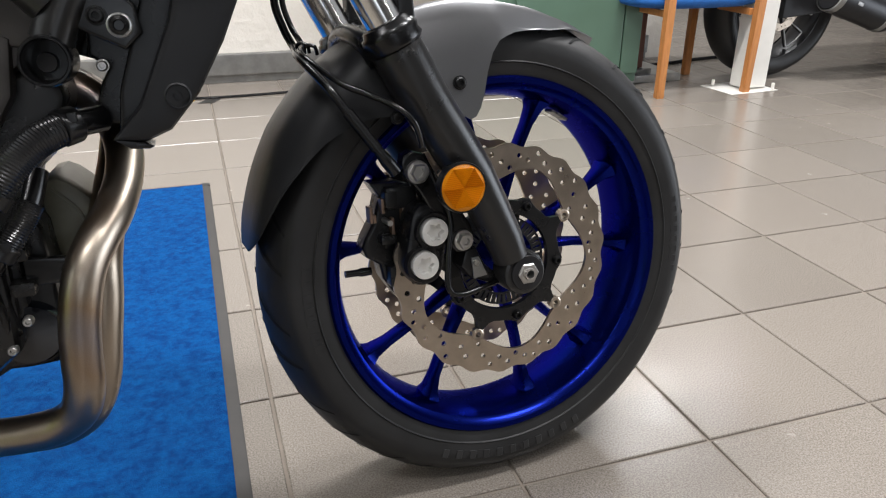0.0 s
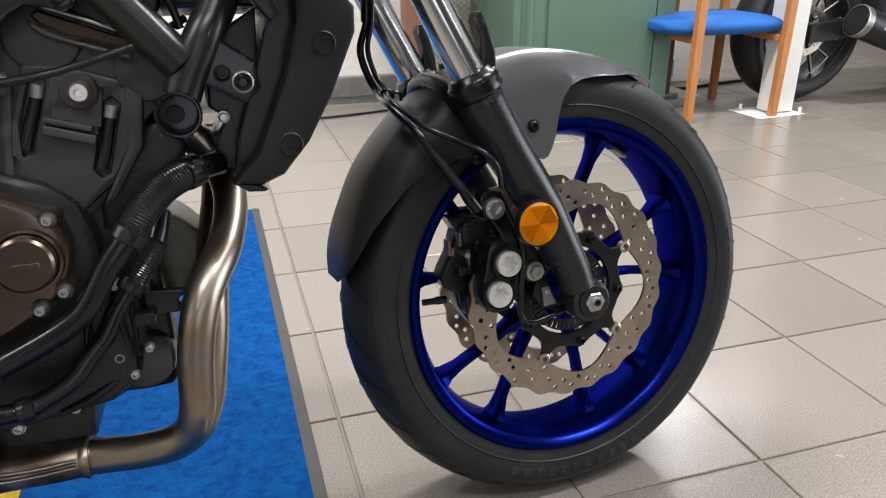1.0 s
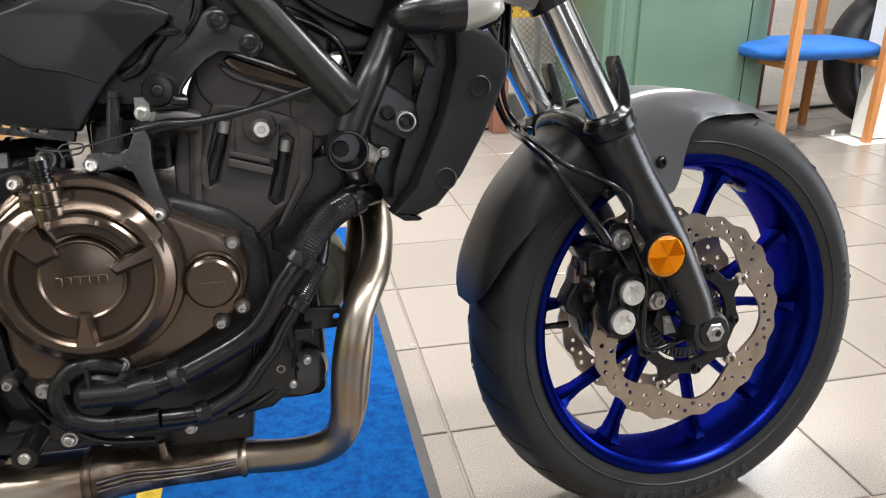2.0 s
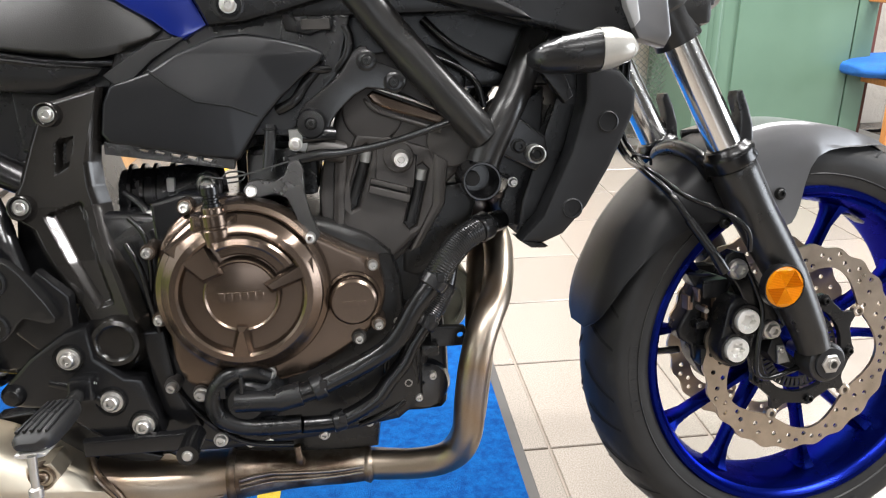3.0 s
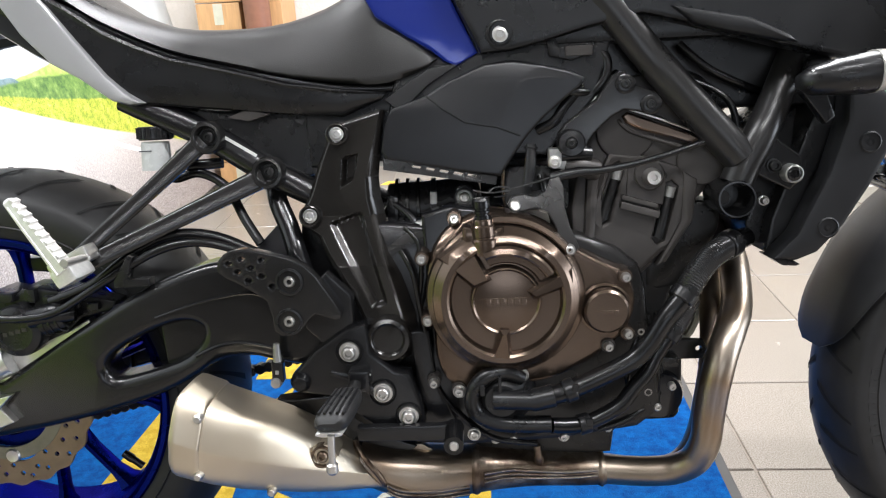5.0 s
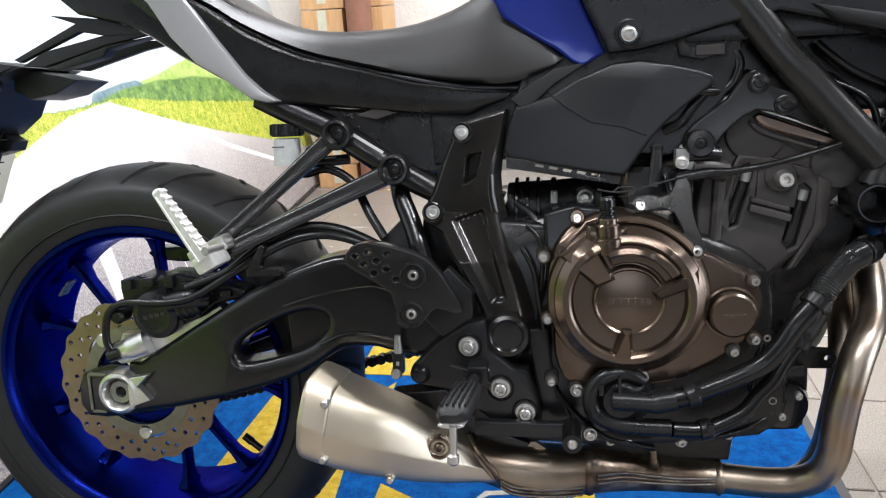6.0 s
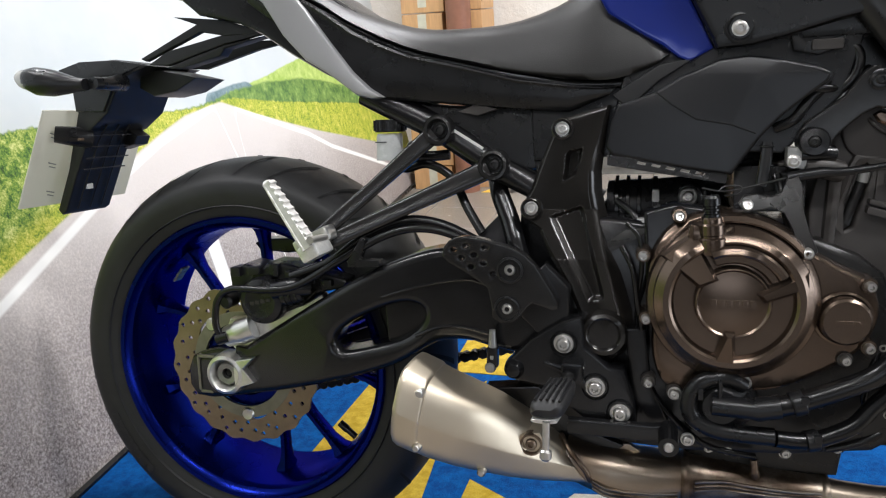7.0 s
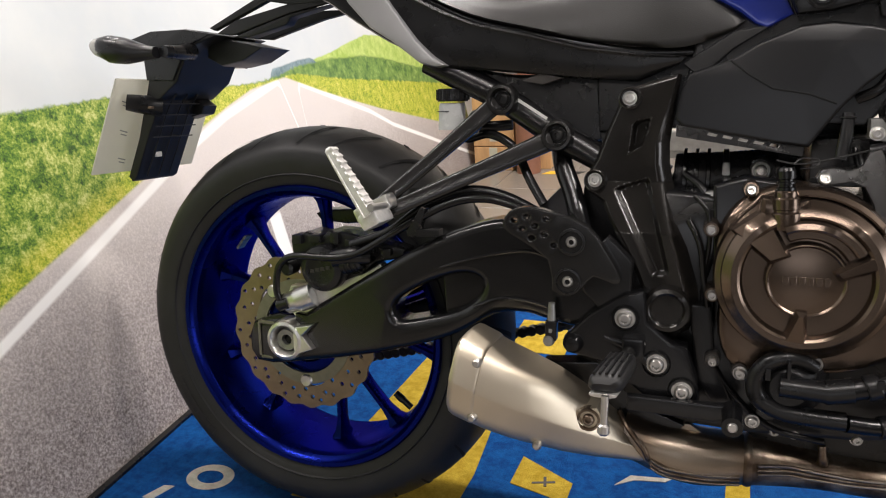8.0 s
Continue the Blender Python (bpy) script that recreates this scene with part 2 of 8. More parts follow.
def thin_plate():
    """Thin white plastic that lets light from behind through."""
    m, nt, b = nodes_of("thin_white_plate_plastic")
    b.inputs["Base Color"].default_value = (0.80, 0.78, 0.72, 1)
    b.inputs["Roughness"].default_value = 0.4
    tr = nt.nodes.new("ShaderNodeBsdfTranslucent")
    nt.links.new(ramp(nt, noise_tex(nt, coords(nt), 9.0), ((0.3, (0.74, 0.72, 0.66)), (0.7, (0.86, 0.84, 0.78)))), tr.inputs["Color"])
    mix = nt.nodes.new("ShaderNodeMixShader")
    mix.inputs[0].default_value = 0.55
    nt.links.new(b.outputs[0], mix.inputs[1])
    nt.links.new(tr.outputs[0], mix.inputs[2])
    nt.links.new(mix.outputs[0], nt.nodes["Material Output"].inputs["Surface"])
    return m


PLATE = thin_plate()
EXHAUST, BURNT, MUFFLER = exhaust_steel(), burnt_steel(), muffler_steel()
TILE, PLASTER, REFLECT = tile_mat(), plaster(), reflector()
GROUT = surface("tile_grout", (0.20, 0.17, 0.14), 0.9, 0, 0.2, 500, 0.4, 8)
CARPET_BLUE = carpet("blue_loop_carpet", (0.001, 0.052, 0.23), (0.004, 0.112, 0.385))
CARPET_YELLOW = carpet("yellow_printed_carpet", (0.45, 0.30, 0.02), (0.68, 0.48, 0.06))
CARPET_WHITE = carpet("white_printed_carpet", (0.50, 0.49, 0.42), (0.66, 0.65, 0.58))
MAT_EDGE = surface("dark_rubber_mat_edging", (0.045, 0.042, 0.04), 0.7, 0, 0.2, 500, 0.3, 25)
# unseen ceiling and walls, darkened so that less light bounces onto the bike
CEILING_PAINT = surface("dimmed_unseen_ceiling", (0.30, 0.29, 0.28), 0.8, 0, 0.05, 200, 0.1, 3)
DIMMED_WALL = surface("dimmed_unseen_wall", (0.10, 0.095, 0.09), 0.7, 0, 0.1, 300, 0.1, 4)

# ---- mesh helpers ----
slim = [None]  # the narrowing that parts built now take

def between(table, x):
    """Straight lines through a table of (x, y)."""
    for (a, p), (b, q) in zip(table, table[1:]):
        if x <= b:
            return p + (q - p) * max(0.0, (x - a) / (b - a))
    return table[-1][1]


# the motorcycle's body narrows towards the seat and the tank: share of the half-width lost at a height, and how much of it holds along the bike
NARROW_UP = ((0.52, 0.0), (0.56, 0.12), (0.60, 0.23), (0.65, 0.28), (0.75, 0.34), (0.85, 0.36))
NARROW_ALONG = ((-0.10, 0.0), (0.0, 0.4), (0.2, 0.75), (0.3, 1.0), (0.70, 1.0), (0.78, 0.72), (0.87, 0.6), (0.95, 0.15), (1.0, 0.0))
NARROW_COVER = ((0.43, 0.0), (0.50, 0.10), (0.56, 0.27), (0.66, 0.31), (0.72, 0.33))


def narrow(bm, table=NARROW_UP, along=NARROW_ALONG):
    for v in bm.verts:
        v.co.y *= 1 - between(table, v.co.z) * between(along, v.co.x)


def part(name, bm, material, parent=None, label="", m=None, sharp=38):
    """Links a bmesh as one mesh object under a thing or a part."""
    if m is not None:
        bm.transform(m)
    if slim[0]:
        narrow(bm, slim[0])
    bmesh.ops.recalc_face_normals(bm, faces=bm.faces[:])
    for f in bm.faces:
        f.smooth = True
    me = bpy.data.meshes.new(name)
    bm.to_mesh(me)
    bm.free()
    me.set_sharp_from_angle(angle=radians(sharp))
    me.materials.append(material)
    ob = new(name, me)
    if parent is not None:
        ob.parent = parent
    if label:
        ob["label"] = label
    keep = ob.modifiers.new("weighted_normals", "WEIGHTED_NORMAL")
    keep.keep_sharp = True
    return ob


def empty(name, m, label, category, group="", kind=""):
    ob = new(name)
    ob.matrix_world = m
    return tagged(ob, label, category, group, kind)


def spline(pts, n=6, closed=False):
    """Smooth points through the control points (Catmull-Rom)."""
    pts = [Vector(p) for p in pts]
    out, k = [], len(pts)
    for i in range(k if closed else k - 1):
        if closed:
            a, b, c, d = (pts[(i + j - 1) % k] for j in range(4))
        else:
            a, b, c, d = pts[max(i - 1, 0)], pts[i], pts[i + 1], pts[min(i + 2, k - 1)]
        for s in range(n):
            t = s / n
            out.append(0.5 * ((2 * b) + (c - a) * t + (2 * a - 5 * b + 4 * c - d) * t * t + (3 * b - a - 3 * c + d) * t ** 3))
    if not closed:
        out.append(pts[-1])
    return out


def ring_bridge(bm, a, b, closed=True):
    n = len(a)
    for i in range(n if closed else n - 1):
        j = (i + 1) % n
        try:
            bm.faces.new((a[i], a[j], b[j], b[i]))
        except ValueError:
            pass


def tube(pts, r, seg=14, n=6, smooth=True, bm=None, cap=True):
    """A round tube along points (u, v, w); r is a radius or one for each control point."""
    bm = bm or bmesh.new()
    k = len(pts)
    rs = r if isinstance(r, (list, tuple)) else [r] * k
    if smooth and k > 2:
        path = spline(pts, n)
        rad = [rs[min(i // n, k - 1)] * (1 - (i % n) / n) + rs[min(i // n + 1, k - 1)] * (i % n) / n for i in range(len(path))]
    else:
        path, rad = [Vector(p) for p in pts], list(rs)
    tang = [(path[min(i + 1, len(path) - 1)] - path[max(i - 1, 0)]).normalized() for i in range(len(path))]
    ref = Vector((0, 1, 0)) if abs(tang[0].y) < 0.9 else Vector((1, 0, 0))
    side = tang[0].cross(ref).normalized()
    last = None
    for p, t, q in zip(path, tang, rad):
        side = (side - t * side.dot(t)).normalized()
        up = t.cross(side)
        cur = [bm.verts.new(p + (side * math.cos(2 * math.pi * s / seg) + up * math.sin(2 * math.pi * s / seg)) * q) for s in range(seg)]
        if last:
            ring_bridge(bm, last, cur)
        elif cap:
            bm.faces.new(cur)
        last = cur
    if cap:
        bm.faces.new(last)
    return bm


def lathe(profile, c=(0, 0), seg=32, bm=None, closed=False, arc=None):
    """Turns a profile of (radius, v) about the cross axis through (u, w) = c."""
    bm = bm or bmesh.new()
    rings = []
    a0, a1 = arc or (0, 2 * math.pi)
    full = arc is None
    for s in range(seg if full else seg + 1):
        a = a0 + (a1 - a0) * s / seg
        rings.append([bm.verts.new((c[0] + r * math.cos(a), v, c[1] + r * math.sin(a))) for r, v in profile])
    m = len(profile)
    for s in range(seg):
        x, y = rings[s], rings[(s + 1) % len(rings)]
        for i in range(m if closed else m - 1):
            j = (i + 1) % m
            vs = []
            for q in (x[i], x[j], y[j], y[i]):
                if q not in vs:
                    vs.append(q)
            bm.faces.new(vs)
    bmesh.ops.remove_doubles(bm, verts=bm.verts[:], dist=1e-6)
    return bm


def prism(outline, v0, v1, bev=0.003, holes=(), smooth=0, bm=None, steps=2):
    """A plate with this (u, w) outline between v0 (outer face) and v1, its outer edge rounded by bev."""
    bm = bm or bmesh.new()

    def loop(pts):
        if smooth:
            pts = [(p[0], p[1]) for p in spline([(a, b, 0) for a, b in pts], smooth, True)]
        return pts

    def edges_of(pts, v):
        vs = [bm.verts.new((u, v, w)) for u, w in pts]
        return vs, [bm.edges.new((vs[i], vs[(i + 1) % len(vs)])) for i in range(len(vs))]

    def inset(pts, d):
        n, out = len(pts), []
        area = sum(pts[i][0] * pts[(i + 1) % n][1] - pts[(i + 1) % n][0] * pts[i][1] for i in range(n))
        sgn = 1 if area > 0 else -1
        for i in range(n):
            a, b, c = Vector(pts[i - 1]), Vector(pts[i]), Vector(pts[(i + 1) % n])
            e, g = (b - a).normalized(), (c - b).normalized()
            nn = Vector((-(e.y + g.y), e.x + g.x)) * sgn
            if nn.length < 1e-6:
                nn = Vector((-e.y, e.x)) * sgn
            nn.normalize()
            out.append(tuple(b + nn * d))
        return out

    outer = loop(outline)
    hole_loops = [loop(h) for h in holes]
    step = bev if v1 > v0 else -bev
    all_edges, stacks = [], []
    for pts, s in [(outer, 1)] + [(h, -1) for h in hole_loops]:
        top, te = edges_of(inset(pts, bev * s) if bev else pts, v0)
        all_edges += te
        rings = [top]
        if bev:
            for k in range(1, steps + 1):
                a = math.pi / 2 * k / steps
                rings.append([bm.verts.new((u, v0 + step * (1 - math.cos(a)), w)) for u, w in (inset(pts, bev * (1 - math.sin(a)) * s) if k < steps else pts)])
        rings.append([bm.verts.new((u, v1, w)) for u, w in pts])
        stacks.append(rings)
    bmesh.ops.triangle_fill(bm, use_beauty=True, edges=all_edges)
    for rings in stacks:
        for a, b in zip(rings, rings[1:]):
            ring_bridge(bm, a, b)
    back = []
    for rings in stacks:
        b = rings[-1]
        back += [bm.edges.get((b[i], b[(i + 1) % len(b)])) for i in range(len(b))]
    bmesh.ops.triangle_fill(bm, use_beauty=True, edges=[e for e in back if e])
    return bm


def block(x0, x1, y0, y1, z0, z1, bev=0.004, seg=2, bm=None):
    """A box with rounded edges."""
    own = bmesh.new()
    bmesh.ops.create_cube(own, size=1.0)
    for v in own.verts:
        v.co = Vector(((x0 + x1) / 2 + v.co.x * (x1 - x0), (y0 + y1) / 2 + v.co.y * (y1 - y0), (z0 + z1) / 2 + v.co.z * (z1 - z0)))
    if bev:
        bmesh.ops.bevel(own, geom=own.edges[:], offset=bev, segments=seg, affect="EDGES", profile=0.6)
    if bm is None:
        return own
    me = bpy.data.meshes.new("tmp")
    own.to_mesh(me)
    own.free()
    bm.from_mesh(me)
    bpy.data.meshes.remove(me)
    return bm


def loft(sections, cap=True, bm=None):
    """Skins closed rings of points of equal count."""
    bm = bm or bmesh.new()
    rings = [[bm.verts.new(p) for p in s] for s in sections]
    for a, b in zip(rings, rings[1:]):
        ring_bridge(bm, a, b)
    if cap:
        bm.faces.new(rings[0])
        bm.faces.new(rings[-1])
    return bm


def facets(pts, faces, back, bev=0.003):
    """A moulded shell: flat faces between points (u, v, w), edges softened, sides drawn back to v = back."""
    bm = bmesh.new()
    vs = [bm.verts.new(p) for p in pts]
    for f in faces:
        bm.faces.new([vs[i] for i in f])
    bmesh.ops.recalc_face_normals(bm, faces=bm.faces[:])
    rim = [e for e in bm.edges if len(e.link_faces) == 1]
    out = bmesh.ops.extrude_edge_only(bm, edges=rim)["geom"]
    for g in out:
        if isinstance(g, bmesh.types.BMVert):
            g.co.y = back
    bmesh.ops.bevel(bm, geom=[e for e in bm.edges if len(e.link_faces) == 2 and e.calc_face_angle(0) > 0.05], offset=bev, segments=2, affect="EDGES", profile=0.6)
    return bm


def oval(c, du, dw, n=20, power=2.6, tilt=0.0):
    """A superellipse ring in the cross plane through c: half-sizes dv (side) and dw (up)."""
    out = []
    for i in range(n):
        a = 2 * math.pi * i / n
        ca, sa = math.cos(a), math.sin(a)
        p = math.copysign(abs(ca) ** (2 / power), ca) * du
        q = math.copysign(abs(sa) ** (2 / power), sa) * dw
        out.append((c[0] + q * math.sin(tilt), c[1] + p, c[2] + q * math.cos(tilt)))
    return out


def socket_bolt(parent, u, v, w, r=0.008, h=0.006, material=None, name="bolt", washer=True, m=None):
    """A button head with a hexagon socket, facing the near side."""
    bm = lathe([(r * 0.42, v - h * 0.45), (r * 0.45, v - h), (r * 0.72, v - h), (r * 0.95, v - h * 0.7), (r, v - h * 0.25), (r, v + 0.004)], (u, w), 14)
    hexa = [bm.verts.new((u + r * 0.43 * math.cos(k * math.pi / 3), v - h * 0.42, w + r * 0.43 * math.sin(k * math.pi / 3))) for k in range(6)]
    bm.faces.new(hexa)
    if washer:
        lathe([(r * 1.2, v + 0.003), (r * 1.2, v - 0.0006), (r * 0.9, v - 0.0008)], (u, w), 16, bm)
    return part(name, bm, material or BOLT_STEEL, parent, m=m)


def hex_nut(parent, u, v, w, r, h, material=None, name="nut", m=None):
    bm = bmesh.new()
    rings = [[bm.verts.new((u + q * math.cos(k * math.pi / 3), y, w + q * math.sin(k * math.pi / 3))) for k in range(6)] for q, y in ((r, v + 0.002), (r, v - h * 0.85), (r * 0.88, v - h))]
    for a, b in zip(rings, rings[1:]):
        ring_bridge(bm, a, b)
    inner = [bm.verts.new((u + r * 0.5 * math.cos(k * math.pi / 3), v - h, w + r * 0.5 * math.sin(k * math.pi / 3))) for k in range(6)]
    ring_bridge(bm, rings[-1], inner)
    deep = [bm.verts.new((q.co.x, v - h * 0.4, q.co.z)) for q in inner]
    ring_bridge(bm, inner, deep)
    bm.faces.new(deep)
    return part(name, bm, material or BOLT_STEEL, parent, m=m)

# ---- the room ----
def slab(name, x0, x1, y0, y1, z0, z1, mat, label="", category=""):
    ob = part(name, block(x0, x1, y0, y1, z0, z1, 0), mat)
    return tagged(ob, label, category, kind="structure")


WALL_Y = 2.76
slab("wall_north", -4.5, 1.62, WALL_Y, WALL_Y + 0.15, 0, 3.0, PLASTER, "off-white roughly plastered showroom wall", "wall")
slab("wall_far", 1.4, 7.0, 6.2, 6.35, 0, 3.0, PLASTER, "plain pale wall at the end of the showroom", "wall")
slab("wall_return", 1.62, 1.77, WALL_Y, 6.2, 0, 3.0, PLASTER, "plain pale return wall", "wall")
slab("wall_east", 7.0, 7.15, -8.2, 6.35, 0, 3.0, DIMMED_WALL, "unseen side wall, darkened to cut reflections", "wall")
slab("wall_west", -4.65, -4.5, -8.2, WALL_Y + 0.15, 0, 3.0, PLASTER, "plain pale side wall", "wall")
slab("wall_south", -4.65, 7.15, -8.35, -8.2, 0, 3.0, DIMMED_WALL, "unseen wall behind the aisle, darkened to cut reflections", "wall")
slab("ceiling", -4.65, 7.15, -8.35, 6.35, 3.0, 3.12, CEILING_PAINT, "unseen showroom ceiling, greyed to cut bounce light", "ceiling")

bm = block(-4.0, 1.62, WALL_Y - 0.045, WALL_Y - 0.001, 0.035, 0.125, 0.006)
block(-4.0, 1.62, WALL_Y - 0.03, WALL_Y - 0.001, 0.0, 0.035, 0.002, 1, bm)
tagged(part("baseboard", bm, GREY_STEEL), "grey metal cable trunking along the wall foot", "baseboard", kind="structure")

# floor bed with the tiles as pieces on it
floor = tagged(part("floor", block(-4.65, 7.15, -8.35, 6.35, -0.12, -0.0035, 0), GROUT), "grey-beige porcelain floor tiles with brown joints", "floor", kind="structure")
T, GAP, TH = 0.30, 0.005, 0.008


def tile_mesh(w, d):
    bm = bmesh.new()
    b = 0.0016
    lo = [bm.verts.new((x, y, -TH)) for x, y in ((GAP / 2, GAP / 2), (w - GAP / 2, GAP / 2), (w - GAP / 2, d - GAP / 2), (GAP / 2, d - GAP / 2))]
    mid = [bm.verts.new((v.co.x, v.co.y, -b)) for v in lo]
    c = Vector((w / 2, d / 2, 0))
    top = [bm.verts.new((v.co.x + math.copysign(b, c.x - v.co.x), v.co.y + math.copysign(b, c.y - v.co.y), 0)) for v in lo]
    ring_bridge(bm, lo, mid)
    ring_bridge(bm, mid, top)
    bm.faces.new(top)
    return bm


# ---- the mat ----
MX0, MX1, MY0, MY1 = -2.26, -0.648, -0.32, 1.372
mat = empty("floor_mat", Matrix.Identity(4), "blue carpet display mat with dark rubber edging and yellow print", "mat")
EDGE = 0.02
bm = bmesh.new()
nx, ny = 60, 80
grid = [[bm.verts.new((MX0 + EDGE + (MX1 - MX0 - 2 * EDGE) * i / nx, MY0 + EDGE + (MY1 - MY0 - 2 * EDGE) * j / ny,
                       0.0075 + 0.0006 * noise.noise((i * 0.35, j * 0.35, 0)))) for j in range(ny + 1)] for i in range(nx + 1)]
for i in range(nx):
    for j in range(ny):
        bm.faces.new((grid[i][j], grid[i + 1][j], grid[i + 1][j + 1], grid[i][j + 1]))
border = [grid[i][0] for i in range(nx + 1)] + [grid[nx][j] for j in range(1, ny + 1)] + [grid[i][ny] for i in range(nx - 1, -1, -1)] + [grid[0][j] for j in range(ny - 1, 0, -1)]
low = [bm.verts.new((v.co.x, v.co.y, 0.0005)) for v in border]
ring_bridge(bm, border, low)
part("carpet_top", bm, CARPET_BLUE, mat)
bm = bmesh.new()
prof = [(0, 0.0004), (0, 0.0022), (0.004, 0.0040), (EDGE + 0.002, 0.0052), (EDGE + 0.002, 0.0004)]
for (ax, ay), (bx, by), (nx_, ny_) in (((MX0, MY0), (MX1, MY0), (0, 1)), ((MX1, MY0), (MX1, MY1), (-1, 0)), ((MX1, MY1), (MX0, MY1), (0, -1)), ((MX0, MY1), (MX0, MY0), (1, 0))):
    a = [bm.verts.new((ax + nx_ * d, ay + ny_ * d, z)) for d, z in prof]
    b = [bm.verts.new((bx + nx_ * d, by + ny_ * d, z)) for d, z in prof]
    ring_bridge(bm, a, b, False)
part("edging", bm, MAT_EDGE, mat, "dark rubber edging")


def print_patch(name, pts, material, z=0.0088):
    bm = bmesh.new()
    lo = [bm.verts.new((x, y, 0.006)) for x, y in pts]
    hi = [bm.verts.new((x, y, z)) for x, y in pts]
    ring_bridge(bm, lo, hi)
    bm.faces.new(hi)
    return part(name, bm, material, mat)


# yellow chevrons and blocks, with a white ring and bar of the print
print_patch("yellow_band", ((-1.80, 0.02), (-1.70, 0.02), (-1.50, 0.44), (-1.50, 0.60)), CARPET_YELLOW)
print_patch("yellow_band", ((-1.775, 0.24), (-1.71, 0.24), (-1.69, 0.66), (-1.76, 0.66)), CARPET_YELLOW)
print_patch("yellow_band", ((-1.60, 0.63), (-1.46, 0.63), (-1.46, 0.80), (-1.60, 0.80)), CARPET_YELLOW)
print_patch("yellow_band", ((-1.445, 0.234), (-1.345, 0.180), (-1.346, 0.128), (-1.447, 0.154)), CARPET_YELLOW)
print_patch("yellow_band", ((-1.105, 0.16), (-1.068, 0.16), (-1.068, 0.27), (-1.105, 0.27)), CARPET_YELLOW)
print_patch("yellow_band", ((-1.66, -0.04), (-1.52, -0.04), (-1.514, 0.16), (-1.53, 0.33), (-1.62, 0.33)), CARPET_YELLOW)
print_patch("dark_mark", ((-1.412, 0.166), (-1.374, 0.178), (-1.373, 0.173), (-1.411, 0.161)), MAT_EDGE, 0.0094)
print_patch("dark_mark", ((-1.396, 0.184), (-1.391, 0.185), (-1.385, 0.160), (-1.390, 0.159)), MAT_EDGE, 0.0098)
print_patch("white_dash", ((-1.278, 0.196), (-1.256, 0.229), (-1.188, 0.238), (-1.20, 0.226), (-1.248, 0.218)), CARPET_WHITE)
bm = bmesh.new()
ro = [bm.verts.new((-1.972 + 0.046 * math.cos(k * math.pi / 14), 0.022 + 0.036 * math.sin(k * math.pi / 14), 0.0090)) for k in range(28)]
ri = [bm.verts.new((-1.972 + 0.026 * math.cos(k * math.pi / 14), 0.022 + 0.018 * math.sin(k * math.pi / 14), 0.0090)) for k in range(28)]
ring_bridge(bm, ro, ri)
part("white_ring", bm, CARPET_WHITE, mat)
print_patch("white_dash", ((-2.055, -0.06), (-2.035, -0.06), (-2.020, -0.018), (-2.040, -0.022)), CARPET_WHITE)


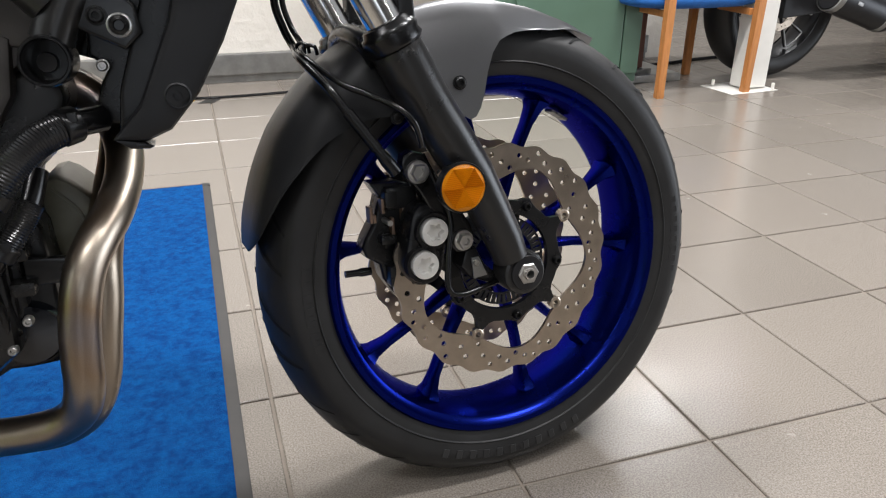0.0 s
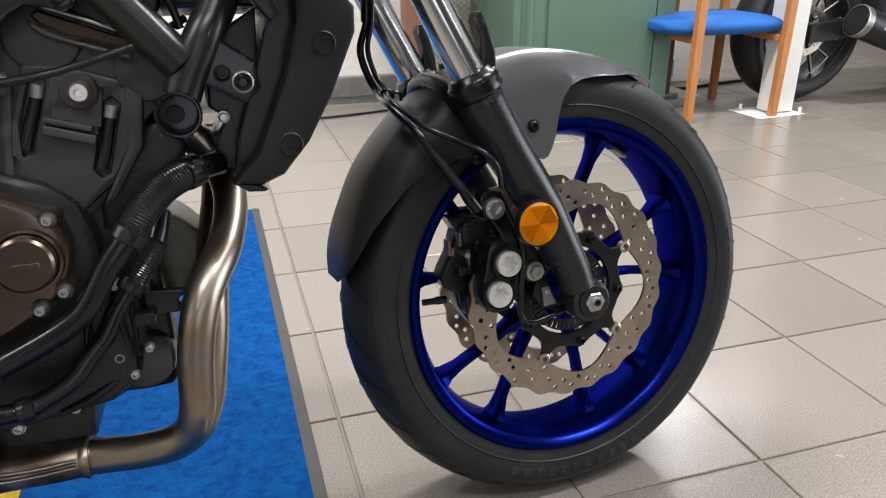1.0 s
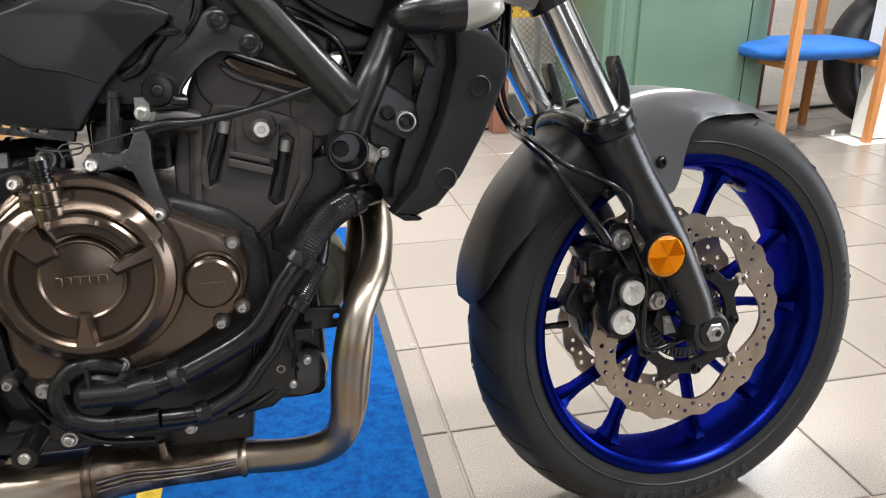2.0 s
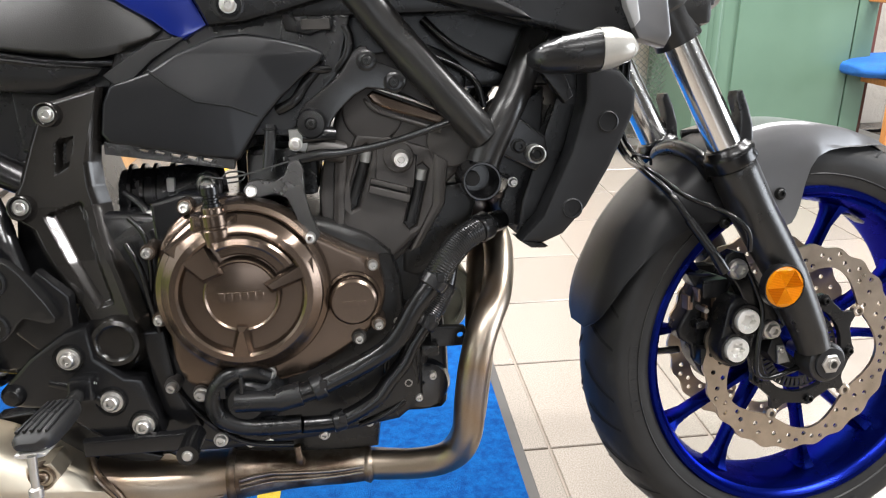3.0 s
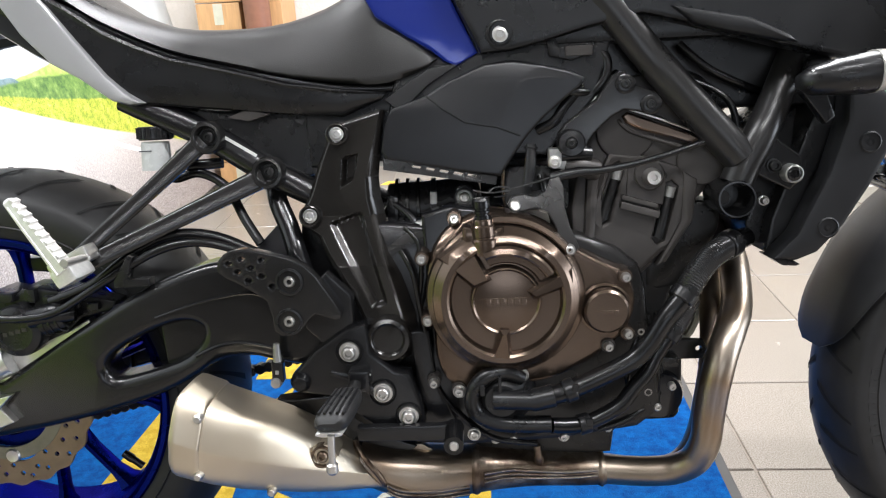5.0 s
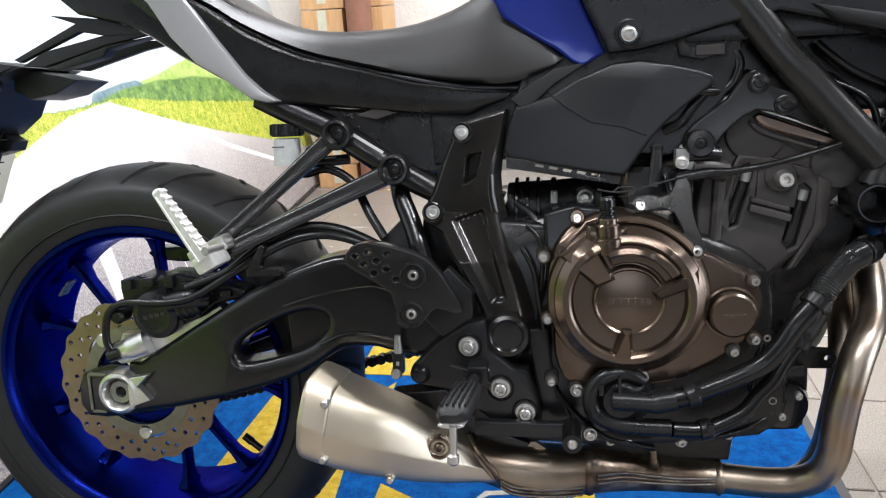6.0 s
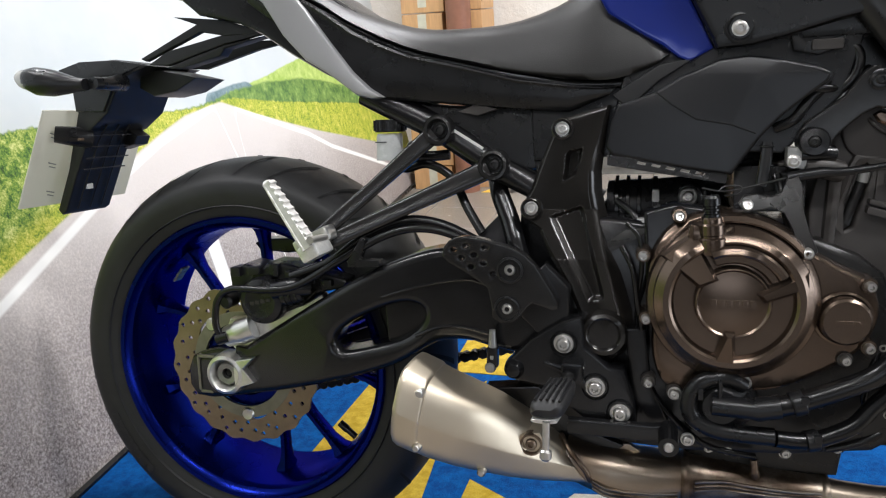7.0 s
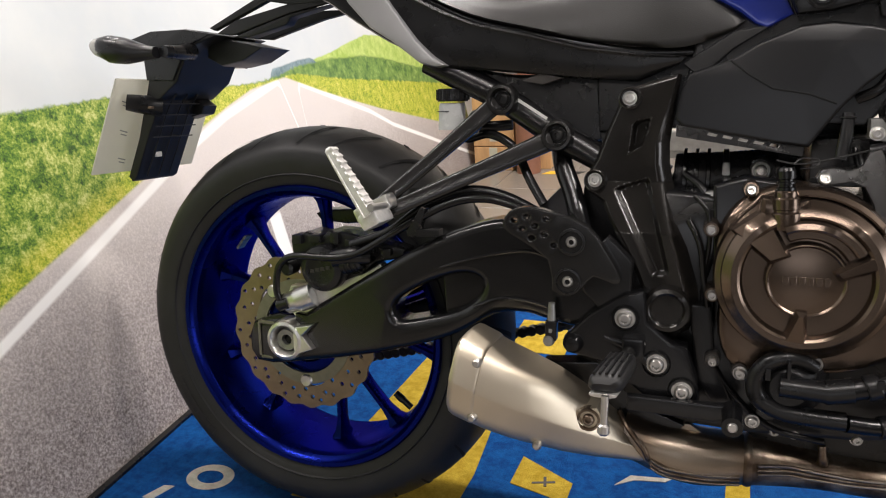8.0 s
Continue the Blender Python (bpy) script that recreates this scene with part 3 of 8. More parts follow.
# ---- the road poster behind the tail ----
def poster_mat():
    """A printed photograph: a straight grey road to the horizon between green verges, hill and trees, white sky."""
    m, nt, b = nodes_of("printed_landscape_poster")
    tc = nt.nodes.new("ShaderNodeTexCoord")
    sep = nt.nodes.new("ShaderNodeSeparateXYZ")
    nt.links.new(tc.outputs["Object"], sep.inputs[0])
    y, z = sep.outputs["Y"], sep.outputs["Z"]
    vec = tc.outputs["Object"]
    n_big, n_mid, n_fine = noise_tex(nt, vec, 5.0, 5), noise_tex(nt, vec, 34.0, 8, 0.75), noise_tex(nt, vec, 190.0, 5, 0.8)

    def above(val, edge, soft=0.004):
        r = nt.nodes.new("ShaderNodeMapRange")
        r.interpolation_type = "SMOOTHSTEP"
        nt.links.new(val, r.inputs["Value"])
        if isinstance(edge, (int, float)):
            r.inputs["From Min"].default_value, r.inputs["From Max"].default_value = edge - soft, edge + soft
        else:
            nt.links.new(math_node(nt, "SUBTRACT", edge, soft), r.inputs["From Min"])
            nt.links.new(math_node(nt, "ADD", edge, soft), r.inputs["From Max"])
        return r.outputs[0]

    def line(points):
        """Height of a smooth broken line over y, between y = -1 and 3."""
        c = nt.nodes.new("ShaderNodeFloatCurve")
        cv = c.mapping.curves[0]
        while len(cv.points) < len(points):
            cv.points.new(0.5, 0.5)
        for p, (a, h) in zip(cv.points, points):
            p.location = ((a + 1) / 4, h)
            p.handle_type = "VECTOR"
        c.mapping.update()
        f = math_node(nt, "MULTIPLY_ADD", y, 0.25, 0.25)
        nt.links.new(f, c.inputs["Value"])
        return c.outputs[0]

    jag = math_node(nt, "MULTIPLY_ADD", n_mid, 0.035, -0.017)
    road_edge = line(((-1, 0.10), (-0.104, 0.372), (0.03, 0.408), (0.24, 0.464), (0.53, 0.542), (0.69, 0.580), (0.80, 0.602), (0.99, 0.612), (1.18, 0.549), (1.38, 0.488), (1.60, 0.424), (2.13, 0.288), (3.0, 0.05)))
    verge = line(((-1, 0.70), (0.0, 0.665), (0.30, 0.655), (0.60, 0.632), (0.85, 0.612), (0.994, 0.613), (1.05, 0.615), (1.37, 0.561), (1.68, 0.518), (2.05, 0.465), (3.0, 0.33)))
    woods = line(((-1, 0.70), (0.0, 0.665), (0.30, 0.655), (0.60, 0.632), (0.85, 0.615), (0.95, 0.620), (1.09, 0.633), (1.32, 0.634), (1.55, 0.620), (1.72, 0.597), (2.07, 0.525), (3.0, 0.40)))
    hill = line(((-1, 0.60), (0.6, 0.60), (0.90, 0.615), (1.13, 0.640), (1.28, 0.648), (1.44, 0.668), (1.62, 0.688), (1.9, 0.66), (2.3, 0.58), (3.0, 0.44)))
    white_l = line(((-1, 0.03), (-0.13, 0.314), (0.09, 0.385), (0.50, 0.516), (0.66, 0.558), (0.95, 0.608), (1.10, 0.0), (3.0, 0.0)))
    white_r = line(((-1, 0.0), (0.98, 0.0), (1.05, 0.590), (1.49, 0.434), (1.66, 0.357), (1.95, 0.258), (2.21, 0.166), (3.0, -0.1)))
    # asphalt: pale and washed out far away, coarse and dark near the foot
    grain = ramp(nt, n_fine, ((0.36, (0.085, 0.068, 0.062)), (0.50, (0.27, 0.235, 0.222)), (0.64, (0.56, 0.51, 0.485))))
    far = ramp(nt, math_node(nt, "ADD", z, math_node(nt, "MULTIPLY_ADD", n_big, 0.16, -0.08)), ((0.12, 0.0), (0.30, 0.35), (0.46, 0.9), (0.60, 1.0)))
    road = mixed(nt, far, grain, (0.66, 0.61, 0.58))
    wear = math_node(nt, "MULTIPLY_ADD", n_mid, 0.9, -0.05)
    for edge, wd in ((white_l, 0.010), (white_r, 0.008)):
        d = math_node(nt, "ABSOLUTE", math_node(nt, "SUBTRACT", z, edge))
        road = mixed(nt, math_node(nt, "SUBTRACT", 1.0, above(d, wd, 0.004)), road, (0.86, 0.85, 0.82))
    dash = math_node(nt, "ABSOLUTE", math_node(nt, "SUBTRACT", y, 0.725))
    dash_on = math_node(nt, "MULTIPLY", math_node(nt, "SUBTRACT", 1.0, above(dash, 0.028, 0.004)), math_node(nt, "SUBTRACT", 1.0, above(z, 0.285, 0.01)))
    road = mixed(nt, dash_on, road, (0.86, 0.85, 0.82))
    grass = ramp(nt, math_node(nt, "MULTIPLY_ADD", n_fine, 0.6, math_node(nt, "MULTIPLY", n_mid, 0.45)),
                 ((0.40, (0.05, 0.11, 0.01)), (0.48, (0.24, 0.34, 0.02)), (0.55, (0.48, 0.48, 0.05)), (0.66, (0.78, 0.70, 0.22))))
    bush = ramp(nt, math_node(nt, "MULTIPLY_ADD", n_mid, 0.6, math_node(nt, "MULTIPLY", n_fine, 0.45)),
                ((0.42, (0.012, 0.045, 0.006)), (0.49, (0.08, 0.19, 0.02)), (0.55, (0.27, 0.36, 0.05)), (0.63, (0.62, 0.64, 0.24))))
    near_left = math_node(nt, "MULTIPLY", math_node(nt, "SUBTRACT", 1.0, above(y, 0.66, 0.05)), above(z, math_node(nt, "ADD", road_edge, 0.035), 0.02))
    grass = mixed(nt, near_left, grass, bush)
    tree = ramp(nt, n_mid, ((0.36, (0.035, 0.11, 0.025)), (0.55, (0.16, 0.28, 0.06)), (0.75, (0.42, 0.53, 0.17))))
    hills = ramp(nt, n_mid, ((0.35, (0.26, 0.40, 0.06)), (0.65, (0.52, 0.62, 0.20))))
    sky = mixed(nt, ramp(nt, n_big, ((0.4, 0.0), (0.7, 1.0))), (0.53, 0.57, 0.59), (0.60, 0.62, 0.615))
    out = mixed(nt, above(z, math_node(nt, "ADD", hill, math_node(nt, "MULTIPLY", jag, 0.4)), 0.003), hills, sky)
    # the far blue-green wood at the end of the road
    wood_top = line(((-1, 0.55), (0.90, 0.60), (0.93, 0.640), (1.0, 0.644), (1.09, 0.650), (1.18, 0.649), (1.26, 0.60), (3.0, 0.3)))
    far_wood = ramp(nt, n_mid, ((0.4, (0.10, 0.17, 0.19)), (0.65, (0.24, 0.33, 0.36))))
    out = mixed(nt, above(z, math_node(nt, "ADD", wood_top, math_node(nt, "MULTIPLY", jag, 0.3)), 0.003), far_wood, out)
    out = mixed(nt, above(z, math_node(nt, "ADD", woods, jag), 0.004), tree, out)
    out = mixed(nt, above(z, math_node(nt, "ADD", verge, math_node(nt, "MULTIPLY", jag, 0.5)), 0.004), grass, out)
    out = mixed(nt, above(z, road_edge, 0.004), road, out)
    nt.links.new(out, b.inputs["Base Color"])
    b.inputs["Roughness"].default_value = 0.42
    bump(nt, b, n_big, 0.12, 0.01)
    return m


def poster_x(y, z):
    return -2.149 - 0.07 * y - 0.2 * z


bm = bmesh.new()
PY0, PY1, PZ1 = -1.0, 2.60, 1.55
ny, nz = 30, 16
for side, off in ((0, 0.0), (1, -0.006)):
    g = [[bm.verts.new((poster_x(PY0 + (PY1 - PY0) * i / ny, PZ1 * j / nz) + off + 0.003 * noise.noise((i * 0.3, j * 0.3, 2)), PY0 + (PY1 - PY0) * i / ny, 0.002 + PZ1 * j / nz)) for j in range(nz + 1)] for i in range(ny + 1)]
    for i in range(ny):
        for j in range(nz):
            bm.faces.new((g[i][j], g[i + 1][j], g[i + 1][j + 1], g[i][j + 1]))
poster = tagged(part("road_poster", bm, poster_mat()), "large printed poster of a country road between green verges", "poster")
bm = bmesh.new()
rows = []
for i in range(31):
    y = PY0 + (PY1 - PY0) * i / 30
    rows.append([bm.verts.new((poster_x(y, 0.004) + dx, y, z)) for dx, z in ((0.0, 0.0), (0.011, 0.0), (0.012, 0.014), (0.002, 0.017))])
for a, b in zip(rows, rows[1:]):
    ring_bridge(bm, a, b, False)
part("hem", bm, BLACK_PLASTIC, poster, "black hem along the foot")

# ---- the motorcycle: frame of reference at the rear tyre's contact, leaning on its side stand ----
BIKE = pose(-1.726, 0.053, 0.0, 0, 0, 1.2) @ pose(0, 0, 0, -8.5, 0, 0)
bike = empty("motorcycle", BIKE, "black and blue naked motorcycle leaning on its side stand", "motorcycle")
FC, RC = (1.413, 0.300), (0.0, 0.318)
axis = Vector((-math.sin(radians(24.5)), 0, math.cos(radians(24.5))))
pivot = Vector((1.366, 0, 0.300))
STEER = Matrix.Translation(pivot + Vector((0.003, 0, -0.006))) @ Matrix.Rotation(radians(4.0), 4, axis) @ Matrix.Translation(-pivot)


def wheel(name, c, R, half, rim, rim_half, centres, gap, m, label, disc_v, tread):
    """Tyre, rim, spokes, hub; c is the axle in (u, w)."""
    k = part(name, lathe([(0.0, -0.03), (0.034, -0.03), (0.040, -0.024), (0.040, 0.024), (0.034, 0.03), (0.0, 0.03)], c, 28), BLUE, bike, label, m)
    s = half
    prof = [(rim - 0.012, -rim_half + 0.008), (rim - 0.003, -rim_half - 0.001), (rim + 0.012, -s * 0.93), (rim + (R - rim) * 0.36, -s * 1.0), (R - (R - rim) * 0.45, -s * 0.975), (R - (R - rim) * 0.34, -s * 0.91),
            (R - (R - rim) * 0.21, -s * 0.75), (R - (R - rim) * 0.085, -s * 0.5), (R - 0.001, -s * 0.2), (R, 0)]
    prof = prof + [(r, -v) for r, v in reversed(prof[:-1])]
    part("tyre", lathe(prof, c, 96), RUBBER, k, "black road tyre", m, 50)
    # shallow moulded bead ring on the near wall
    part("bead_ring", lathe([(rim + 0.011, -s * 0.93), (rim + 0.0125, -s * 0.965), (rim + 0.014, -s * 0.945)], c, 96), RUBBER, k, m=m)
    # rim: lip, shelf, well
    rp = [(rim - 0.003, -rim_half), (rim - 0.006, -rim_half - 0.004), (rim - 0.012, -rim_half - 0.003), (rim - 0.0155, -rim_half + 0.004), (rim - 0.0200, -rim_half + 0.007),
          (rim - 0.0225, -rim_half + 0.014), (rim - 0.0238, -rim_half + 0.019), (rim - 0.0265, -rim_half * 0.42), (rim - 0.0285, 0)]
    rp = rp + [(r, -v) for r, v in reversed(rp[:-1])] + [(rim - 0.002, rim_half - 0.01), (rim - 0.022, rim_half * 0.3), (rim - 0.022, -rim_half * 0.3), (rim - 0.002, -rim_half + 0.01)]
    part("rim", lathe(rp, c, 96, closed=True), BLUE, k, "metallic blue cast rim", m, 30)
    for ctr in centres:
        for sg in (-1, 1):
            a0, a1 = radians(ctr + sg * gap * 0.55), radians(ctr + sg * gap)
            r0, r1 = 0.034, rim - 0.0262
            secs = []
            for q, (wd, dp) in ((0.0, (0.0105, 0.024)), (0.25, (0.0068, 0.016)), (0.55, (0.0056, 0.0125)), (0.82, (0.0060, 0.013)), (0.94, (0.0090, 0.017)), (1.0, (0.0145, 0.023))):
                r, a = r0 + (r1 - r0) * q, a0 + (a1 - a0) * q
                cu, cw = c[0] + r * math.cos(a), c[1] + r * math.sin(a)
                tx, tz = -math.sin(a), math.cos(a)
                ring = []
                for px, pv in ((-0.55, -1), (0.55, -1), (1, -0.45), (1, 0.45), (0.55, 1), (-0.55, 1), (-1, 0.45), (-1, -0.45)):
                    ring.append((cu + tx * px * wd, pv * dp, cw + tz * px * wd))
                secs.append(ring)
            part("spoke", loft(secs), BLUE, k, m=m, sharp=45)
    # tread grooves: near-black strips laid on the tread, their shade put into the colour
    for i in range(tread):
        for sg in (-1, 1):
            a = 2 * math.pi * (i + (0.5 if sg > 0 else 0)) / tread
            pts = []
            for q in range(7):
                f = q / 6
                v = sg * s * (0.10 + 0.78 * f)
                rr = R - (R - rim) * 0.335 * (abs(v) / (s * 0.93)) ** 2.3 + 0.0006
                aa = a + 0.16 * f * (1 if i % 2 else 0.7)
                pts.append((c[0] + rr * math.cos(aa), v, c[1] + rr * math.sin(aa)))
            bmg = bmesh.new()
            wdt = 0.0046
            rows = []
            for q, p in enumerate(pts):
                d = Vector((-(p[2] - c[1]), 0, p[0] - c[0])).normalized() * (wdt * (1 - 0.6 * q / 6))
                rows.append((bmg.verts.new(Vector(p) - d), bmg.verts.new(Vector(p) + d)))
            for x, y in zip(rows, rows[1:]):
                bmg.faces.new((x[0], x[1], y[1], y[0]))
            part("groove_shade_strip", bmg, GROOVE_SHADE, k, m=m)
    return k


def wave_disc(k, c, v, r_out, r_in, waves, th, material, m, holes=60, name="brake_disc", label="", lobe=0.006):
    """A drilled ring, wavy outside and lobed inside: one sector for each hole."""
    bm, step = bmesh.new(), 2 * math.pi / holes

    def outer(a):
        return r_out + 0.0024 * math.sin(waves * a)

    def inner(a):
        return r_in + lobe * math.cos(5 * a + 0.61)

    def ring(pts, y):
        return [bm.verts.new((c[0] + r * math.cos(a), y, c[1] + r * math.sin(a))) for a, r in pts]

    for i in range(holes):
        a0, a1, a2 = step * i, step * (i + 0.5), step * (i + 1)
        edge = [(a0, outer(a0)), (a1, outer(a1)), (a2, outer(a2)), (a2, (outer(a2) + inner(a2)) / 2), (a2, inner(a2)), (a1, inner(a1)), (a0, inner(a0)), (a0, (outer(a0) + inner(a0)) / 2)]
        lo, hi = inner(a1) + 0.0062, outer(a1) - 0.0068
        r = lo + (hi - lo) * (0.05, 0.5, 0.95, 0.35, 0.75)[i % 5]
        hr = 0.0035
        hole = [(a1 + hr * math.sin(q) / r, r + hr * math.cos(q)) for q in [math.pi / 4 * (n - 1) for n in range(8)]]
        front, back, hf, hb = ring(edge, v - th / 2), ring(edge, v + th / 2), ring(hole, v - th / 2), ring(hole, v + th / 2)
        ring_bridge(bm, front, hf)
        ring_bridge(bm, back, hb)
        ring_bridge(bm, hf, hb)
        for p, q in ((0, 1), (1, 2), (4, 5), (5, 6)):
            bm.faces.new((front[p], front[q], back[q], back[p]))
    bmesh.ops.remove_doubles(bm, verts=bm.verts[:], dist=1e-5)
    return part(name, bm, material, k, label, m, 30)


fw = wheel("front_wheel", FC, 0.3020, 0.0590, 0.2345, 0.053, [83 - 72 * i for i in range(5)], 15.5, STEER, "blue ten-spoke front wheel with black tyre", -0.036, 30)
wave_disc(fw, FC, -0.050, 0.1480, 0.113, 22, 0.0045, DISC, STEER, 66, label="drilled wave-edged brake disc", lobe=0.0095)
wave_disc(fw, FC, 0.050, 0.1480, 0.113, 22, 0.0045, DISC, STEER, 66, label="drilled wave-edged brake disc", lobe=0.0095)
for sv in (-1, 1):
    v = 0.050 * sv
    n = 80
    star = []
    for i in range(n):
        a = 2 * math.pi * i / n
        rr = 0.079 + 0.017 * max(0.0, math.cos(5 * (a - radians(29)))) ** 8 + 0.006 * max(0.0, math.cos(5 * (a - radians(65)))) ** 6
        star.append((FC[0] + rr * math.cos(a), FC[1] + rr * math.sin(a)))
    hole = [(FC[0] + 0.062 * math.cos(2 * math.pi * i / 40), FC[1] + 0.062 * math.sin(2 * math.pi * i / 40)) for i in range(40)]
    part("disc_carrier", prism(star, v - 0.004, v + 0.004, 0.001, [hole]), BLACK_PLASTIC, fw, "black disc carrier", STEER)
    for i in range(5):
        a = radians(29 + 72 * i)
        cu, cw = FC[0] + 0.100 * math.cos(a), FC[1] + 0.100 * math.sin(a)
        part("disc_button", lathe([(0.003, v + 0.0045), (0.0035, v - 0.0045), (0.0062, v - 0.005), (0.0084, v - 0.0038), (0.0084, v + 0.004)], (cu, cw), 16), DISC, fw, "bronzed floating disc button", STEER)
        a += radians(36)
        socket_bolt(fw, FC[0] + 0.075 * math.cos(a), v - 0.004 if sv < 0 else v, FC[1] + 0.075 * math.sin(a), 0.0062, 0.006, BOLT_BLACK, "carrier_bolt", False, STEER)
# slotted sensor ring
bm = bmesh.new()
for i in range(44):
    a = 2 * math.pi * i / 44
    t = Matrix.Translation((FC[0] + 0.050 * math.cos(a), -0.046, FC[1] + 0.050 * math.sin(a))) @ Matrix.Rotation(-a, 4, "Y")
    b2 = block(-0.006, 0.006, -0.0015, 0.0015, -0.0022, 0.0022, 0)
    b2.transform(t)
    me = bpy.data.meshes.new("tmp")
    b2.to_mesh(me)
    b2.free()
    bm.from_mesh(me)
    bpy.data.meshes.remove(me)
lathe([(0.043, -0.0475), (0.045, -0.0475), (0.045, -0.0445), (0.043, -0.0445)], FC, 40, bm, True)
lathe([(0.056, -0.0475), (0.058, -0.0475), (0.058, -0.0445), (0.056, -0.0445)], FC, 40, bm, True)
part("sensor_ring", bm, DARK_METAL, fw, "slotted dark sensor ring", STEER)
# valve and balance weights
va = radians(178.5)
part("valve", tube([(FC[0] + r * math.cos(va), -0.012, FC[1] + r * math.sin(va)) for r in (0.198, 0.182, 0.178, 0.165)], [0.0045, 0.0045, 0.0058, 0.0052], 10, smooth=False), HOSE, fw, "black rubber tyre valve", STEER)
for j in range(3):
    a = radians(62 - 2.6 * j)
    bmw = block(-0.004, 0.0, -0.009, 0.009, -0.0042, 0.0042, 0.001)
    part("balance_weight", bmw, GREY_STEEL, fw, "grey stick-on balance weight", STEER @ Matrix.Translation((FC[0] + 0.2045 * math.cos(a), -0.012, FC[1] + 0.2045 * math.sin(a))) @ Matrix.Rotation(-a, 4, "Y"))
# raised moulded lettering on the tyre wall shown as plain bars
for a0, a1, r, n in ((-108, -82, 0.262, 9), (-12, 12, 0.268, 8), (172, 196, 0.262, 7)):
    for i in range(n):
        a = radians(a0 + (a1 - a0) * (i + 0.5) / n)
        b2 = block(-0.0055, 0.0055, -0.0004, 0.0006, -0.0042, 0.0042, 0)
        part("wall_mark", b2, RUBBER, fw, m=STEER @ Matrix.Translation((FC[0] + (r - 0.006) * math.cos(a), -0.0584, FC[1] + r * math.sin(a))) @ Matrix.Rotation(-a, 4, "Y") @ Matrix.Rotation(radians(-3), 4, "Z"))

# ---- fork ----
def fork_leg(v, near):
    leg = part("fork_leg", tube([(1.400, v, 0.318), (1.390, v, 0.345), (1.3525, v, 0.425), (1.300, v, 0.512), (1.275, v, 0.560), (1.271, v, 0.568), (1.267, v, 0.576)],
                                [0.0215, 0.0235, 0.0265, 0.0285, 0.0290, 0.0285, 0.024], 24, smooth=False), FORK_BLACK, bike, "satin black lower fork leg", STEER, 60)
    # axle lug
    part("axle_lug", prism([(FC[0] + 0.028 * math.cos(a) - 0.002, FC[1] + 0.028 * math.sin(a)) for a in [math.pi * 2 * i / 28 for i in range(28)]], v - 0.016 if near else v + 0.016, v + 0.016 if near else v - 0.016, 0.005), FORK_BLACK, leg, m=STEER)
    part("dust_seal", lathe([(0.0, 0), (0.0215, 0), (0.026, 0.002), (0.028, 0.007), (0.0305, 0.008), (0.0325, 0.014), (0.0305, 0.020), (0.0325, 0.026), (0.029, 0.030), (0.0, 0.030)], (0, 0), 28), HOSE, leg, "ribbed black dust seal",
         STEER @ Matrix.Translation((1.2585, v, 0.5955)) @ Matrix.Rotation(radians(27), 4, "Y").inverted() @ Matrix.Rotation(radians(-90), 4, "X"), 60)
    part("stanchion", tube([(1.268, v, 0.578), (1.085, v, 0.935)], 0.0205, 28), CHROME, leg, "polished chrome fork tube", STEER)
    part("clamp", tube([(1.195, v, 0.719), (1.177, v, 0.754), (1.175, v, 0.757), (1.165, v, 0.778)], [0.0285, 0.0285, 0.0315, 0.0315], 24, smooth=False), FORK_BLACK, leg, "dark grey fork clamp ring", STEER, 30)
    return leg


fork_leg(-0.094, True)
fork_leg(0.094, False)
part("lower_yoke", block(1.150, 1.225, -0.12, 0.12, 0.735, 0.775, 0.012), FORK_BLACK, bike, "black lower fork yoke", STEER)
# axle end
ax = part("axle", lathe([(0.0, -0.108), (0.0045, -0.108), (0.005, -0.1195), (0.0068, -0.1195), (0.0075, -0.117), (0.0075, 0.11), (0.0, 0.11)], FC, 24), BOLT_STEEL, fw, "steel axle end", STEER)
hex_nut(fw, FC[0], -0.106, FC[1], 0.0138, 0.010, BOLT_STEEL, "axle_nut", STEER)
part("axle_washer", lathe([(0.012, -0.113), (0.021, -0.1125), (0.0225, -0.108), (0.0225, -0.10)], FC, 28), DARK_METAL, fw, m=STEER)
# orange reflector on its holder
RFX, RFZ = 1.325, 0.417
refl = part("reflector", lathe([(0.0, -0.1335), (0.021, -0.1330), (0.0262, -0.1315), (0.0262, -0.128)], (RFX, RFZ), 40), REFLECT, bike, "round orange prism reflector", STEER)
part("holder", lathe([(0.0262, -0.128), (0.0262, -0.1322), (0.0278, -0.1325), (0.0284, -0.131), (0.0284, -0.121), (0.012, -0.119), (0.0, -0.115)], (RFX, RFZ), 40), BLACK_PLASTIC, refl, "black reflector holder", STEER)
for i in range(6):
    # one wedge of fine moulded ridges, square to its middle line
    bm = bmesh.new()
    rows = []
    for j in range(41):
        d = 0.0014 + 0.0204 * j / 40
        half, v = d * math.tan(radians(29.2)), -0.0012 if j % 2 else -0.0002
        rows.append([bm.verts.new((d, v, -half)), bm.verts.new((d, v, half))])
    for (a, b), (c, d) in zip(rows, rows[1:]):
        bm.faces.new((a, b, d, c))
    part("prism_sector", bm, REFLECT, refl, m=STEER @ Matrix.Translation((RFX, -0.1336, RFZ)) @ Matrix.Rotation(radians(60 * i + 30), 4, "Y"), sharp=10)

